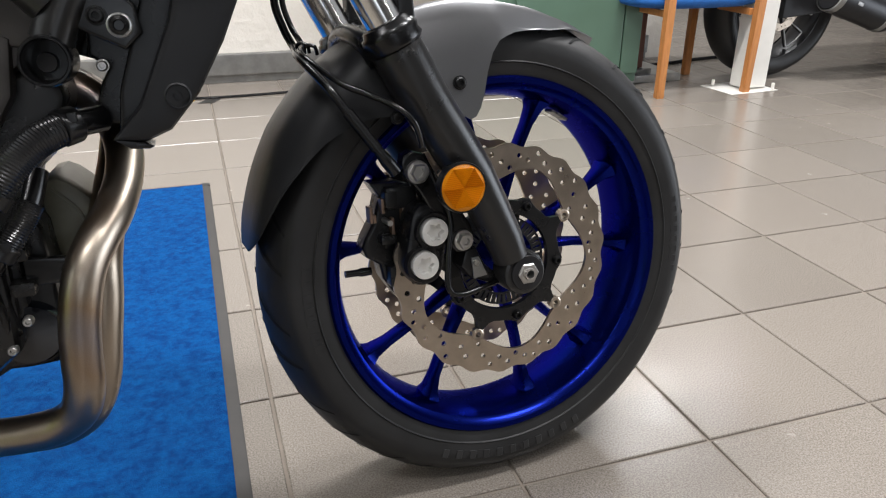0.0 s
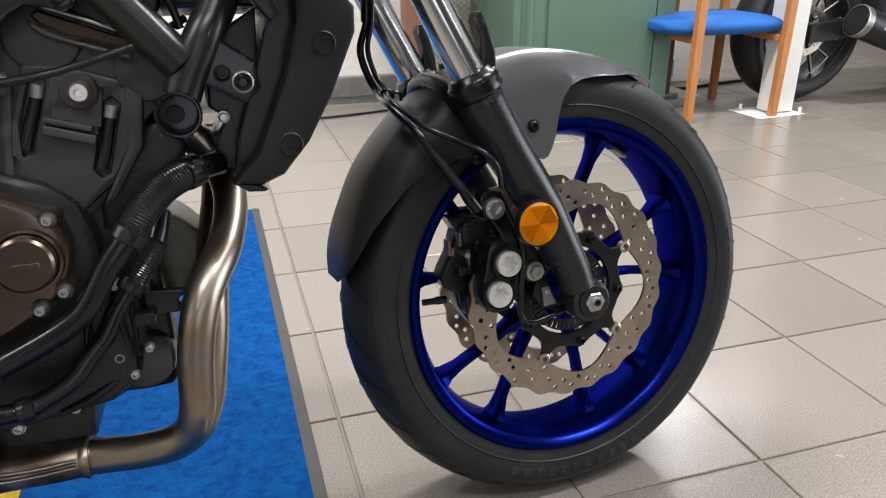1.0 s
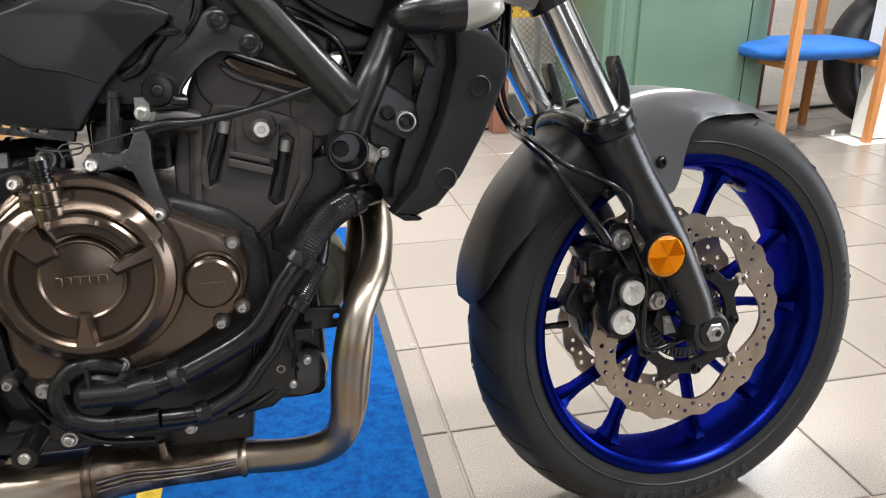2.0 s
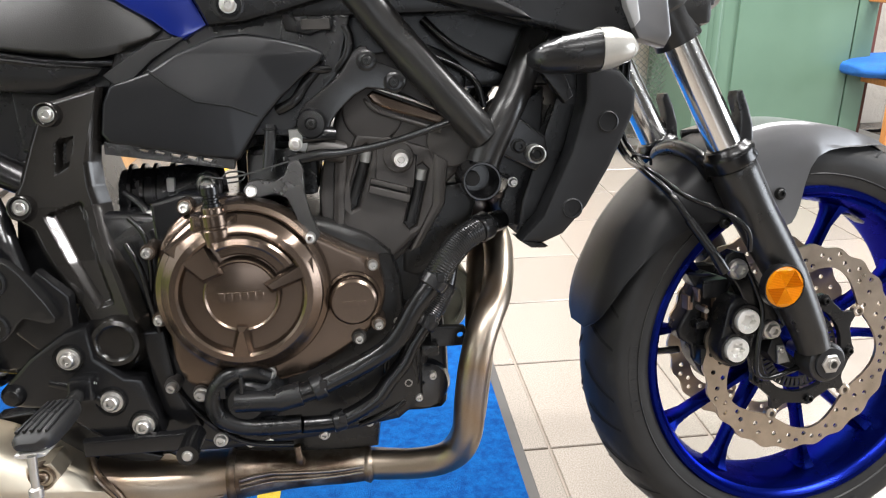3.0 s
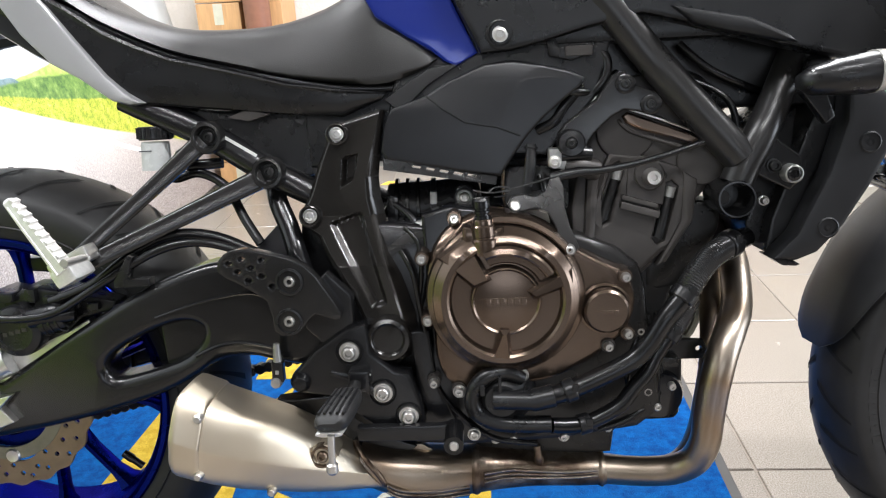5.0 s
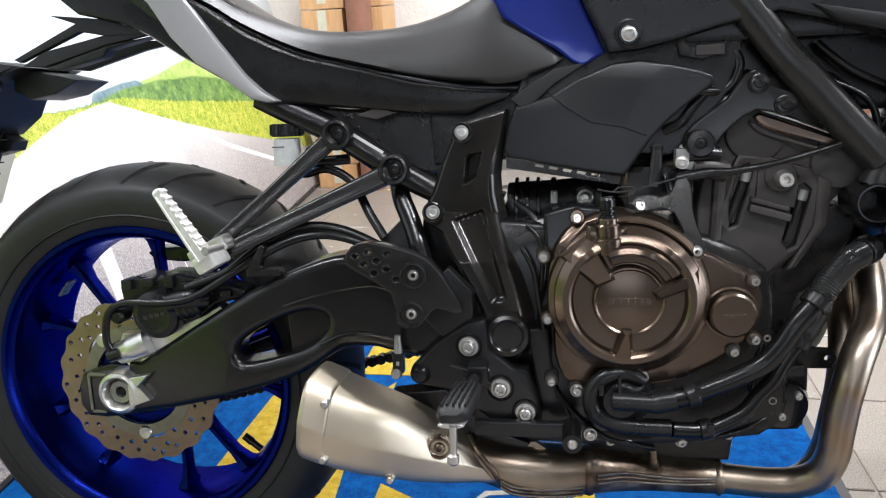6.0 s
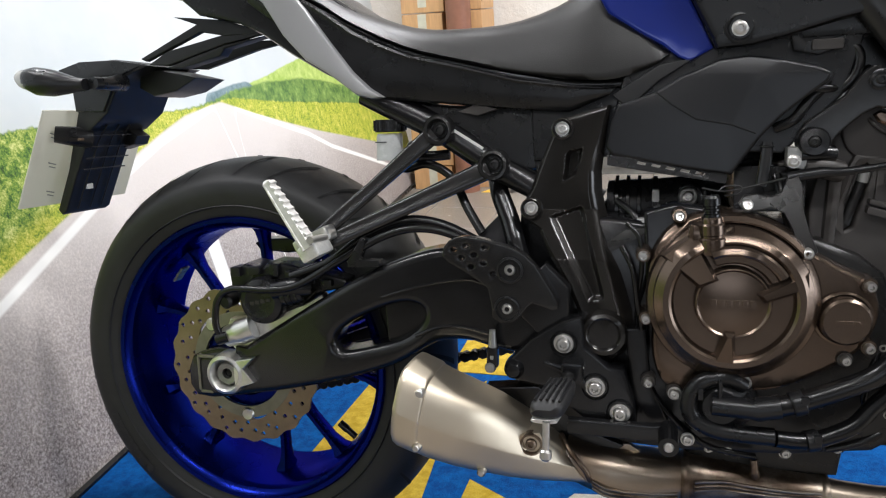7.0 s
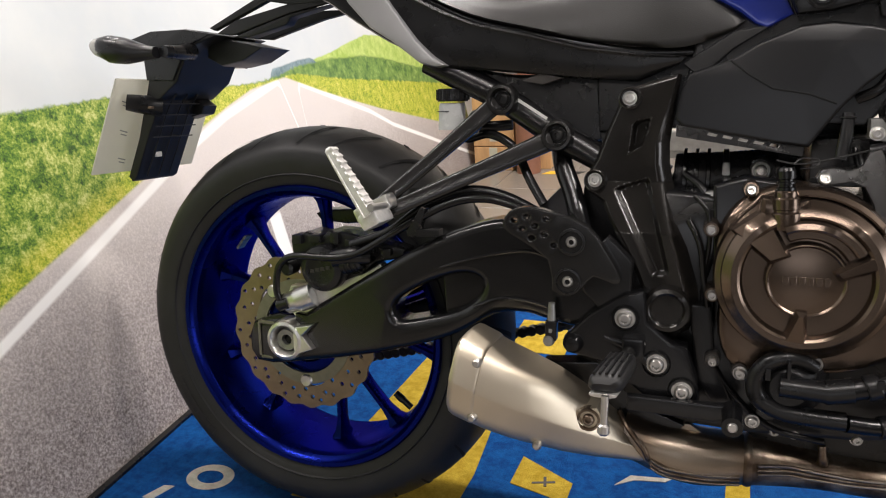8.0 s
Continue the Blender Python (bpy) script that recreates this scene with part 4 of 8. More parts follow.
# ---- front caliper ----
def caliper(sv):
    CM = STEER if sv < 0 else STEER @ Matrix.Translation((0.034, 0, 0))
    cal = part("front_caliper", prism([(1.284, 0.385), (1.300, 0.394), (1.322, 0.388), (1.330, 0.366), (1.324, 0.340), (1.315, 0.306), (1.298, 0.296), (1.280, 0.300), (1.270, 0.322), (1.276, 0.355)], sv * 0.080, sv * 0.044, 0.006, smooth=3), BLACK_PLASTIC, bike, "black radial brake caliper", CM)
    part("inner_half", prism([(1.247, 0.418), (1.258, 0.400), (1.249, 0.370), (1.238, 0.352), (1.233, 0.340), (1.237, 0.328), (1.253, 0.317), (1.256, 0.299), (1.266, 0.282), (1.276, 0.268), (1.290, 0.268), (1.312, 0.290), (1.318, 0.356), (1.305, 0.408), (1.281, 0.417)], sv * 0.036, sv * 0.008, 0.005, steps=3), BLACK_PLASTIC, cal, m=CM)
    part("bridge", block(1.262, 1.300, min(sv * 0.05, sv * 0.01), max(sv * 0.05, sv * 0.01), 0.385, 0.412, 0.005), BLACK_PLASTIC, cal, m=CM)
    if sv < 0:
        for cu, cw in ((1.306, 0.361), (1.292, 0.323)):
            n, ring = 48, []
            star = [(cu + (0.0092 + 0.0017 * math.cos(6 * 2 * math.pi * i / n)) * math.cos(2 * math.pi * i / n), cw + (0.0092 + 0.0017 * math.cos(6 * 2 * math.pi * i / n)) * math.sin(2 * math.pi * i / n)) for i in range(n)]
            rim = [(cu + 0.0165 * math.cos(2 * math.pi * i / 40), cw + 0.0165 * math.sin(2 * math.pi * i / 40)) for i in range(40)]
            part("piston_cap", prism(rim, -0.0895, -0.078, 0.0012, [star]), CAP_ALU, cal, "bright silver piston cap with a star recess", STEER)
            part("cap_seat", lathe([(0.0175, -0.078), (0.0185, -0.0845), (0.0215, -0.0845), (0.0235, -0.078)], (cu, cw), 36), BLACK_PLASTIC, cal, m=STEER)
            part("star_recess", lathe([(0.0, -0.0815), (0.0125, -0.0800)], (cu, cw), 24), CAP_ALU, cal, m=STEER)
        for cu, cw, dw in ((1.244, 0.381, 0.010), (1.248, 0.376, 0.005), (1.259, 0.390, 0.009), (1.270, 0.364, 0.011), (1.284, 0.378, 0.009)):
            part("pad_pin", block(cu - 0.0020, cu + 0.0020, -0.046, -0.030, cw - dw, cw + dw, 0.0012), PAD, cal, "coppery brake pad edge", STEER)
        for cu, cw, r in ((1.291, 0.432, 0.0105), (1.343, 0.345, 0.0098)):
            hex_nut(cal, cu, -0.083, cw, r, 0.010, BOLT_STEEL, "mount_bolt", STEER)
            part("bolt_flange", lathe([(0.0, -0.086), (r * 1.25, -0.0855), (r * 1.3, -0.082), (r * 1.3, -0.078)], (cu, cw), 20), BOLT_STEEL, cal, m=STEER)
        for cu, cw, du, dw in ((1.268, 0.398, 0.008, 0.010), (1.262, 0.350, 0.010, 0.006), (1.276, 0.304, 0.016, 0.013), (1.281, 0.340, 0.006, 0.016)):
            part("caliper_rib", block(cu - du, cu + du, -0.052, -0.012, cw - dw, cw + dw, 0.004), BLACK_PLASTIC, cal, m=STEER)
        part("pad_pin", tube([(1.262, -0.060, 0.372), (1.262, -0.010, 0.372)], 0.0035, 10), BOLT_STEEL, cal, "steel pad pin", STEER)
        socket_bolt(cal, 1.287, -0.050, 0.347, 0.0055, 0.004, BOLT_STEEL, "bleed_screw", False, STEER)
        part("bracket", prism([(1.276, 0.452), (1.300, 0.452), (1.330, 0.400), (1.356, 0.362), (1.358, 0.336), (1.336, 0.330), (1.318, 0.360), (1.292, 0.410), (1.276, 0.430)], -0.080, -0.064, 0.003, smooth=2), SATIN_BLACK, cal, m=STEER)
    return cal


caliper(-1)
caliper(1)
# speed sensor and its bracket
sens = part("wheel_sensor", prism([(1.346, 0.330), (1.360, 0.334), (1.372, 0.310), (1.392, 0.292), (1.384, 0.282), (1.352, 0.296), (1.340, 0.312)], -0.082, -0.060, 0.004), BLACK_PLASTIC, bike, "black wheel speed sensor", STEER)
part("sensor_plate", prism([(1.352, 0.322), (1.362, 0.322), (1.372, 0.298), (1.354, 0.296)], -0.086, -0.083, 0.001), GREY_STEEL, sens, "bare steel sensor plate", STEER)
socket_bolt(sens, 1.357, -0.087, 0.316, 0.004, 0.003, BOLT_STEEL, "sensor_screw", False, STEER)
part("sensor_cable", tube([(1.385, -0.084, 0.287), (1.365, -0.09, 0.285), (1.335, -0.092, 0.281), (1.318, -0.092, 0.292), (1.320, -0.09, 0.330), (1.326, -0.085, 0.380), (1.300, -0.075, 0.45)], 0.0038, 10), HOSE, sens, m=STEER)

# ---- mudguard ----
def guard(phis, top, low, wide, material, name, label, parent, crease=False):
    sec = []
    for p in phis:
        a, rt, rl, wv = radians(p), top(p), low(p), wide(p)
        rs = max(rt - 0.030, rl + 0.002)
        half = [(-wv, rl), (-wv * 0.995, (rl * 2 + rs) / 3), (-wv * 0.98, (rl + 2 * rs) / 3), (-wv * 0.95, rs), (-wv * 0.80, rs + (rt - rs) * 0.62), (-wv * 0.50, rs + (rt - rs) * 0.90), (0, rt)]
        if crease:
            half[3:6] = [(-wv * 0.97, rs), (-wv * 0.90, rt - 0.0105), (-wv * 0.84, rt - 0.0055)]
        out = half + [(-v, r) for v, r in reversed(half[:-1])]
        inn = [(v * 0.955, r - (0.0035 if abs(v) < wv * 0.97 else 0)) for v, r in reversed(out)]
        sec.append([(FC[0] + r * math.cos(a), v, FC[1] + r * math.sin(a)) for v, r in out + inn])
    return part(name, loft(sec), material, parent, label, STEER, 40)


def lerp(table):
    def f(x):
        t = sorted(table)
        if x <= t[0][0]:
            return t[0][1]
        for (a, p), (b, q) in zip(t, t[1:]):
            if x <= b:
                s = (x - a) / (b - a)
                return p + (q - p) * s
        return t[-1][1]
    return f


guard_r = guard([112 + i * 2.32 for i in range(26)], lerp(((112, 0.331), (121, 0.330), (145, 0.327), (158, 0.321), (170, 0.3155))),
                lerp(((112, 0.232), (118, 0.228), (123, 0.232), (132, 0.262), (142, 0.282), (156, 0.300), (162, 0.306), (167, 0.311), (170, 0.3140))),
                lerp(((112, 0.080), (150, 0.078), (160, 0.071), (165, 0.061), (168, 0.045), (170, 0.024))), SHROUD, "front_mudguard", "black and silver front mudguard", bike)
guard([58.6 + i * 2.234 for i in range(25)], lerp(((58.6, 0.3150), (63, 0.3135), (70, 0.311), (77, 0.311), (89, 0.318), (102, 0.331), (112, 0.337))),
      lerp(((58.6, 0.3125), (63, 0.3065), (70, 0.298), (76, 0.288), (88, 0.279), (92, 0.272), (95, 0.255), (99, 0.212), (102, 0.195), (105, 0.190), (109, 0.205), (112, 0.222))),
      lerp(((58.6, 0.006), (62, 0.020), (69, 0.046), (80, 0.066), (92, 0.078), (112, 0.081))), SILVER, "front_section", "matt silver-grey front section", guard_r, True)
for cu, cw, r in ((1.349, 0.527, 0.0068), (1.272, 0.494, 0.0062)):
    socket_bolt(guard_r, cu, -0.081, cw, r, 0.004, BOLT_BLACK, "guard_bolt", True, STEER)
for v in (-0.097, 0.090):
    part("fork_fin", prism([(1.272, 0.590), (1.272, 0.630), (1.265, 0.652), (1.267, 0.660), (1.274, 0.661), (1.283, 0.642), (1.290, 0.618), (1.291, 0.590)], v - 0.010, v + 0.010, 0.004), BLACK_PLASTIC, guard_r, "black fork tube guard", STEER)
part("centre_arch", tube([(1.256, -0.078, 0.552), (1.246, -0.052, 0.578), (1.243, 0.0, 0.588), (1.246, 0.052, 0.578), (1.256, 0.078, 0.552)], 0.0105, 14), BLACK_PLASTIC, guard_r, m=STEER)
# hoses and wiring by the fork
HOSE_A = [(1.19, 0.045, 0.76), (1.188, 0.045, 0.7), (1.185, 0.045, 0.656), (1.176, 0.05, 0.623), (1.184, 0.052, 0.59), (1.192, 0.03, 0.566), (1.184, -0.045, 0.559), (1.201, -0.094, 0.532), (1.22, -0.104, 0.503), (1.247, -0.114, 0.463), (1.266, -0.112, 0.436)]
HOSE_B = [(1.196, 0.04, 0.76), (1.194, 0.04, 0.7), (1.191, 0.04, 0.656), (1.184, 0.042, 0.623), (1.192, 0.045, 0.592), (1.199, 0.02, 0.571), (1.187, -0.05, 0.562), (1.216, -0.096, 0.533), (1.245, -0.104, 0.519), (1.267, -0.124, 0.507), (1.285, -0.128, 0.489), (1.295, -0.118, 0.462)]
part("brake_hose", tube(HOSE_A, 0.0047, 12), HOSE, bike, "black front brake hose")
part("hose_sleeve", tube(HOSE_A[8:10], 0.0064, 12), HOSE, bike)
part("hose_sleeve", tube([HOSE_A[9], (Vector(HOSE_A[9]) + Vector(HOSE_A[10])) / 2, HOSE_A[10]], [0.0052, 0.0074, 0.0074], 12), HOSE, bike)
part("hose_sleeve", tube(HOSE_A[1:3], 0.0068, 12), HOSE, bike)
part("brake_hose", tube(HOSE_B, 0.0034, 10), HOSE, bike, "thin black sensor cable")
for k in range(2):
    c = Vector(HOSE_A[5]) + Vector((0.004 + 0.006 * k, -0.012 - 0.016 * k, 0.001 - 0.002 * k))
    part("cable_tie", tube([c + Vector((-0.004, 0.0, -0.005)), c + Vector((-0.003, -0.005, 0.005)), c + Vector((0.007, -0.006, 0.004)), c + Vector((0.010, -0.003, -0.005))], 0.0022, 8), HOSE, bike)
# raised sidewall markings as plain bars
for k in range(11):
    a = radians(-112 + 4.4 * k)
    part("sidewall_letter", block(-0.0060, 0.0060, -0.0007, 0.0006, -0.0045, 0.0045, 0.0006, 1), RUBBER_MARK, fw, m=STEER @ Matrix.Translation((FC[0] + 0.262 * math.cos(a), -0.0592, FC[1] + 0.262 * math.sin(a))) @ Matrix.Rotation(-a, 4, "Y"))

# ---- engine ----
slim[0] = NARROW_UP
eng = part("engine", prism([(0.470, 0.330), (0.520, 0.270), (0.640, 0.255), (0.850, 0.275), (0.880, 0.330), (0.862, 0.420), (0.850, 0.490), (0.780, 0.530), (0.660, 0.552), (0.560, 0.545), (0.500, 0.470)], -0.118, 0.12, 0.012, smooth=2), ENGINE_BLACK, bike, "dark grey twin-cylinder engine block")
# cylinder and head, leaning forwards
part("cylinder_head", prism([(0.775, 0.500), (0.770, 0.560), (0.784, 0.612), (0.806, 0.668), (0.848, 0.680), (0.920, 0.642), (0.944, 0.590), (0.918, 0.560), (0.902, 0.520), (0.874, 0.488), (0.838, 0.462), (0.800, 0.470)], -0.100, 0.11, 0.008, smooth=2), ENGINE, eng, "dark grey cylinder and head casting")
SLOT_L = [(0.829, 0.613), (0.835, 0.606), (0.815, 0.543), (0.807, 0.538), (0.800, 0.546), (0.821, 0.609)]
SLOT_R = [(0.892, 0.588), (0.899, 0.581), (0.881, 0.517), (0.873, 0.512), (0.867, 0.520), (0.885, 0.584)]
part("head_step", prism([(0.790, 0.492), (0.800, 0.590), (0.818, 0.626), (0.852, 0.622), (0.900, 0.606), (0.916, 0.585), (0.908, 0.542), (0.884, 0.505), (0.850, 0.478)], -0.1085, -0.090, 0.006, [SLOT_L, SLOT_R]), ENGINE, eng, "cast cylinder with stud channels")
part("cam_cover", prism([(0.806, 0.664), (0.842, 0.672), (0.918, 0.634), (0.936, 0.648), (0.930, 0.690), (0.880, 0.720), (0.820, 0.712)], -0.092, 0.1, 0.006), ENGINE, eng, "dark camshaft cover")
part("gasket_edge", prism([(0.832, 0.668), (0.839, 0.673), (0.925, 0.639), (0.918, 0.631), (0.854, 0.651), (0.838, 0.659)], -0.113, -0.095, 0.003, steps=1), BRONZE, eng, "machined bronze gasket edge")
part("gasket_step", tube([(0.829, -0.106, 0.664), (0.836, -0.110, 0.655), (0.853, -0.110, 0.646), (0.915, -0.110, 0.625)], 0.0026, 8), ENGINE, eng)
part("cover_edge", tube([(0.842, -0.108, 0.676), (0.880, -0.108, 0.662), (0.926, -0.106, 0.643)], 0.0016, 8), ALU, eng, "bright cover edge")
for cu, cw, r in ((0.838, 0.650, 0.036), (0.928, 0.612, 0.030)):
    part("cam_boss", lathe([(0.0, -0.1075), (r * 0.90, -0.1075), (r * 0.97, -0.1060), (r, -0.102), (r, -0.09)], (cu, cw), 36), ENGINE, eng)
for cu, cw, cu2, cw2 in ((0.828, 0.602, 0.808, 0.545), (0.891, 0.579, 0.874, 0.520)):
    part("stud_rod", tube([(cu, -0.1035, cw), (cu2, -0.1035, cw2)], 0.0058, 14), BOLT_BLACK, eng)
    part("stud", tube([(cu, -0.106, cw + 0.002), (cu - 0.003, -0.106, cw - 0.010)], 0.0064, 14), GREY_STEEL, eng, "bright stud end")
part("head_pad", prism([(0.836, 0.572), (0.840, 0.612), (0.886, 0.598), (0.880, 0.560)], -0.1125, -0.100, 0.003, [[(0.842, 0.572), (0.845, 0.590), (0.852, 0.582), (0.868, 0.578), (0.876, 0.583), (0.875, 0.564)]]), ENGINE, eng)
part("head_rib", block(-0.024, 0.024, -0.1210, -0.10, -0.0045, 0.0045, 0.002), ENGINE, eng, m=Matrix.Translation((0.851, 0, 0.556)) @ Matrix.Rotation(radians(16), 4, "Y"))
part("head_rib", block(-0.022, 0.022, -0.1215, -0.10, -0.003, 0.003, 0.002), ENGINE, eng, m=Matrix.Translation((0.851, 0, 0.566)) @ Matrix.Rotation(radians(16), 4, "Y"))
part("front_wall", prism([(0.905, 0.600), (0.922, 0.590), (0.916, 0.540), (0.884, 0.490), (0.872, 0.486), (0.900, 0.540)], -0.1115, -0.09, 0.006), ENGINE, eng)
part("rear_wall", prism([(0.790, 0.600), (0.806, 0.610), (0.800, 0.545), (0.794, 0.490), (0.782, 0.500)], -0.1115, -0.09, 0.006), ENGINE, eng)
part("mount_pad", lathe([(0.0, -0.1185), (0.0165, -0.1185), (0.0180, -0.117), (0.0180, -0.105)], (0.864, 0.597), 28), ENGINE, eng)
part("big_bolt", lathe([(0.0, -0.131), (0.0035, -0.131), (0.004, -0.135), (0.008, -0.1345), (0.0104, -0.127), (0.0110, -0.118)], (0.866, 0.595), 28), BOLT_STEEL, eng, "large domed silver bolt")
# clutch cover and crankcase side
cover = part("clutch_cover", prism([(0.597, 0.445), (0.590, 0.494), (0.606, 0.534), (0.634, 0.556), (0.674, 0.565), (0.719, 0.552), (0.762, 0.524), (0.800, 0.503), (0.830, 0.486), (0.840, 0.450), (0.828, 0.414), (0.803, 0.390), (0.765, 0.366), (0.727, 0.352), (0.665, 0.346), (0.617, 0.349), (0.598, 0.388)], -0.146, -0.112, 0.009, smooth=3), BRONZE, bike, "bronze-painted clutch cover")
CC = (0.684, 0.464)
part("outer_dome", lathe([(0.0, -0.1655), (0.0635, -0.1655), (0.0645, -0.1675), (0.0662, -0.1735), (0.0690, -0.1755), (0.0755, -0.1755), (0.0775, -0.1742), (0.0850, -0.1680), (0.0865, -0.1615), (0.0890, -0.1600), (0.0925, -0.1585), (0.0945, -0.1540), (0.0950, -0.14)], CC, 96), BRONZE, cover, sharp=24)
part("centre_disc", lathe([(0.0, -0.1782), (0.010, -0.1780), (0.020, -0.1774), (0.030, -0.1763), (0.0365, -0.1752), (0.0385, -0.1772), (0.0400, -0.1765), (0.0415, -0.1730), (0.0420, -0.165)], CC, 72), BRONZE, cover, sharp=24)
# three clamp arms over the rings
for pts in ([(0.604, 0.516), (0.640, 0.542), (0.668, 0.491), (0.647, 0.481)], [(0.762, 0.503), (0.766, 0.481), (0.716, 0.466), (0.708, 0.477)], [(0.664, 0.392), (0.690, 0.390), (0.687, 0.430), (0.676, 0.431)]):
    arm = prism(pts, -0.1845, -0.155, 0.0055, steps=1)
    for p in arm.verts:
        if p.co.y < -0.16:
            p.co.y += 0.30 * max(0.0, math.hypot(p.co.x - CC[0], p.co.z - CC[1]) - 0.040)
    part("cover_arm", arm, BRONZE, cover, sharp=14)
# raised stepped arc between two arms, and the proud shoulder outside it
part("raised_arc", lathe([(0.0440, -0.165), (0.0452, -0.1722), (0.0468, -0.1735), (0.0535, -0.1735), (0.0550, -0.1782), (0.0570, -0.1795), (0.0625, -0.1795), (0.0650, -0.1770), (0.0660, -0.165)], CC, 26, arc=(radians(31), radians(113))), BRONZE, cover, sharp=24)
part("shoulder_arc", lathe([(0.0865, -0.150), (0.0880, -0.1655), (0.0900, -0.1670), (0.0950, -0.1655), (0.0985, -0.158), (0.1000, -0.14)], CC, 22, arc=(radians(36), radians(98))), BRONZE, cover, sharp=24)
# maker's mark as plain bars
for i in range(6):
    part("maker_bar", block(-0.0030, 0.0030, -0.0010, 0.0004, -0.0050, 0.0050, 0.0004, 1), BRONZE, cover, m=Matrix.Translation((CC[0] - 0.0205 + i * 0.0082, -0.1775, CC[1])))
cap = part("timing_cap", lathe([(0.0, -0.1665), (0.0235, -0.1665), (0.0262, -0.164), (0.0270, -0.158), (0.0270, -0.14)], (0.802, 0.445), 48), BRONZE, bike, "round bronze timing cap")
part("cap_groove", lathe([(0.0272, -0.150), (0.0282, -0.1515), (0.0310, -0.1505), (0.032, -0.145), (0.032, -0.12)], (0.802, 0.445), 48), BRONZE, cap)
for i, (w0, w1) in enumerate(((-0.011, -0.003), (-0.001, 0.006), (0.008, 0.013))):
    part("mark_bar", block(w0, w1, -0.0006, 0.0004, -0.0032, 0.0032, 0.0003, 1), BRONZE, cap, m=Matrix.Translation((0.802, -0.1667, 0.444)))
for u, w in ((0.626, 0.557), (0.586, 0.512), (0.590, 0.436), (0.594, 0.357), (0.624, 0.346), (0.759, 0.520), (0.826, 0.483), (0.829, 0.413), (0.806, 0.398), (0.700, 0.366)):
    part("bolt_boss", lathe([(0.0, -0.150), (0.0080, -0.150), (0.0090, -0.147), (0.0094, -0.115)], (u, w), 20), BRONZE if w > 0.4 else ENGINE, cover)
    socket_bolt(cover, u, -0.151, w, 0.0060, 0.0075, washer=False)
# clutch lever shaft, cable end and stay
slim[0] = None
LEV = Matrix.Translation((0.6585, -0.160, 0.578)) @ Matrix.Rotation(radians(-3.5), 4, "Y") @ Matrix.Rotation(radians(-90), 4, "X")
lev = part("clutch_lever_shaft", lathe([(0.0, 0.018), (0.0115, 0.018), (0.0122, 0.020), (0.0122, 0.025), (0.0142, 0.027), (0.0142, 0.038), (0.0132, 0.039), (0.0132, 0.041), (0.0158, 0.043), (0.0160, 0.055), (0.0150, 0.060), (0.0, 0.060)], (0, 0), 28), BRONZE, bike, "bronze clutch release shaft with a rubber boot", LEV, 24)
part("rubber_boot", lathe([(0.0, -0.006), (0.0085, -0.006), (0.0100, -0.003), (0.0100, 0.005), (0.0080, 0.006), (0.0080, 0.008), (0.0098, 0.009), (0.0098, 0.011), (0.0080, 0.012), (0.0080, 0.014), (0.0098, 0.015), (0.0098, 0.018), (0.0, 0.019)], (0, 0), 24), HOSE, lev, "ribbed black boot", LEV, 24)
part("shaft_boss", prism([(0.636, 0.552), (0.652, 0.548), (0.672, 0.547), (0.684, 0.550), (0.682, 0.520), (0.640, 0.520)], -0.164, -0.14, 0.006, smooth=2), BRONZE, lev)
slim[0] = NARROW_UP
part("cable_arm", prism([(0.624, 0.530), (0.622, 0.572), (0.630, 0.588), (0.648, 0.588), (0.656, 0.572), (0.652, 0.530)], -0.062, -0.046, 0.003, smooth=2), SATIN_BLACK, lev, "black release arm")
part("ring_washer", lathe([(0.0075, -0.072), (0.0105, -0.0715), (0.0125, -0.068), (0.0125, -0.060)], (0.638, 0.572), 24), GREY_STEEL, lev)
socket_bolt(lev, 0.638, -0.068, 0.572, 0.0070, 0.005)
part("cable_wire", tube([(0.650, -0.166, 0.590), (0.672, -0.163, 0.586), (0.700, -0.158, 0.590), (0.745, -0.150, 0.601)], 0.0011, 8), BOLT_BLACK, lev, "bare steel cable")
part("cable_loop", tube([(0.668, -0.164, 0.586), (0.676, -0.164, 0.592), (0.692, -0.162, 0.591), (0.690, -0.162, 0.583), (0.674, -0.164, 0.581)], 0.0009, 6), BOLT_BLACK, lev)
part("clutch_cable", tube([(0.742, -0.150, 0.600), (0.775, -0.150, 0.606), (0.800, -0.150, 0.607), (0.850, -0.148, 0.615), (0.900, -0.140, 0.629), (0.935, -0.128, 0.641), (0.97, -0.10, 0.66)], [0.006, 0.006, 0.0045, 0.0038, 0.0038, 0.0038, 0.0038], 10), HOSE, bike, "black clutch cable")
stay = part("cable_stay", prism([(0.690, 0.572), (0.696, 0.581), (0.708, 0.583), (0.724, 0.580), (0.735, 0.585), (0.741, 0.599), (0.752, 0.602), (0.757, 0.590), (0.757, 0.566), (0.762, 0.545), (0.771, 0.522), (0.764, 0.512), (0.753, 0.515), (0.745, 0.545), (0.737, 0.562), (0.724, 0.567), (0.704, 0.563), (0.694, 0.564)], -0.160, -0.152, 0.002), ENGINE_BLACK, bike, "cast cable stay")
socket_bolt(stay, 0.699, -0.161, 0.571, 0.0064, 0.006, washer=False)
socket_bolt(stay, 0.760, -0.161, 0.520, 0.0064, 0.006, washer=False)
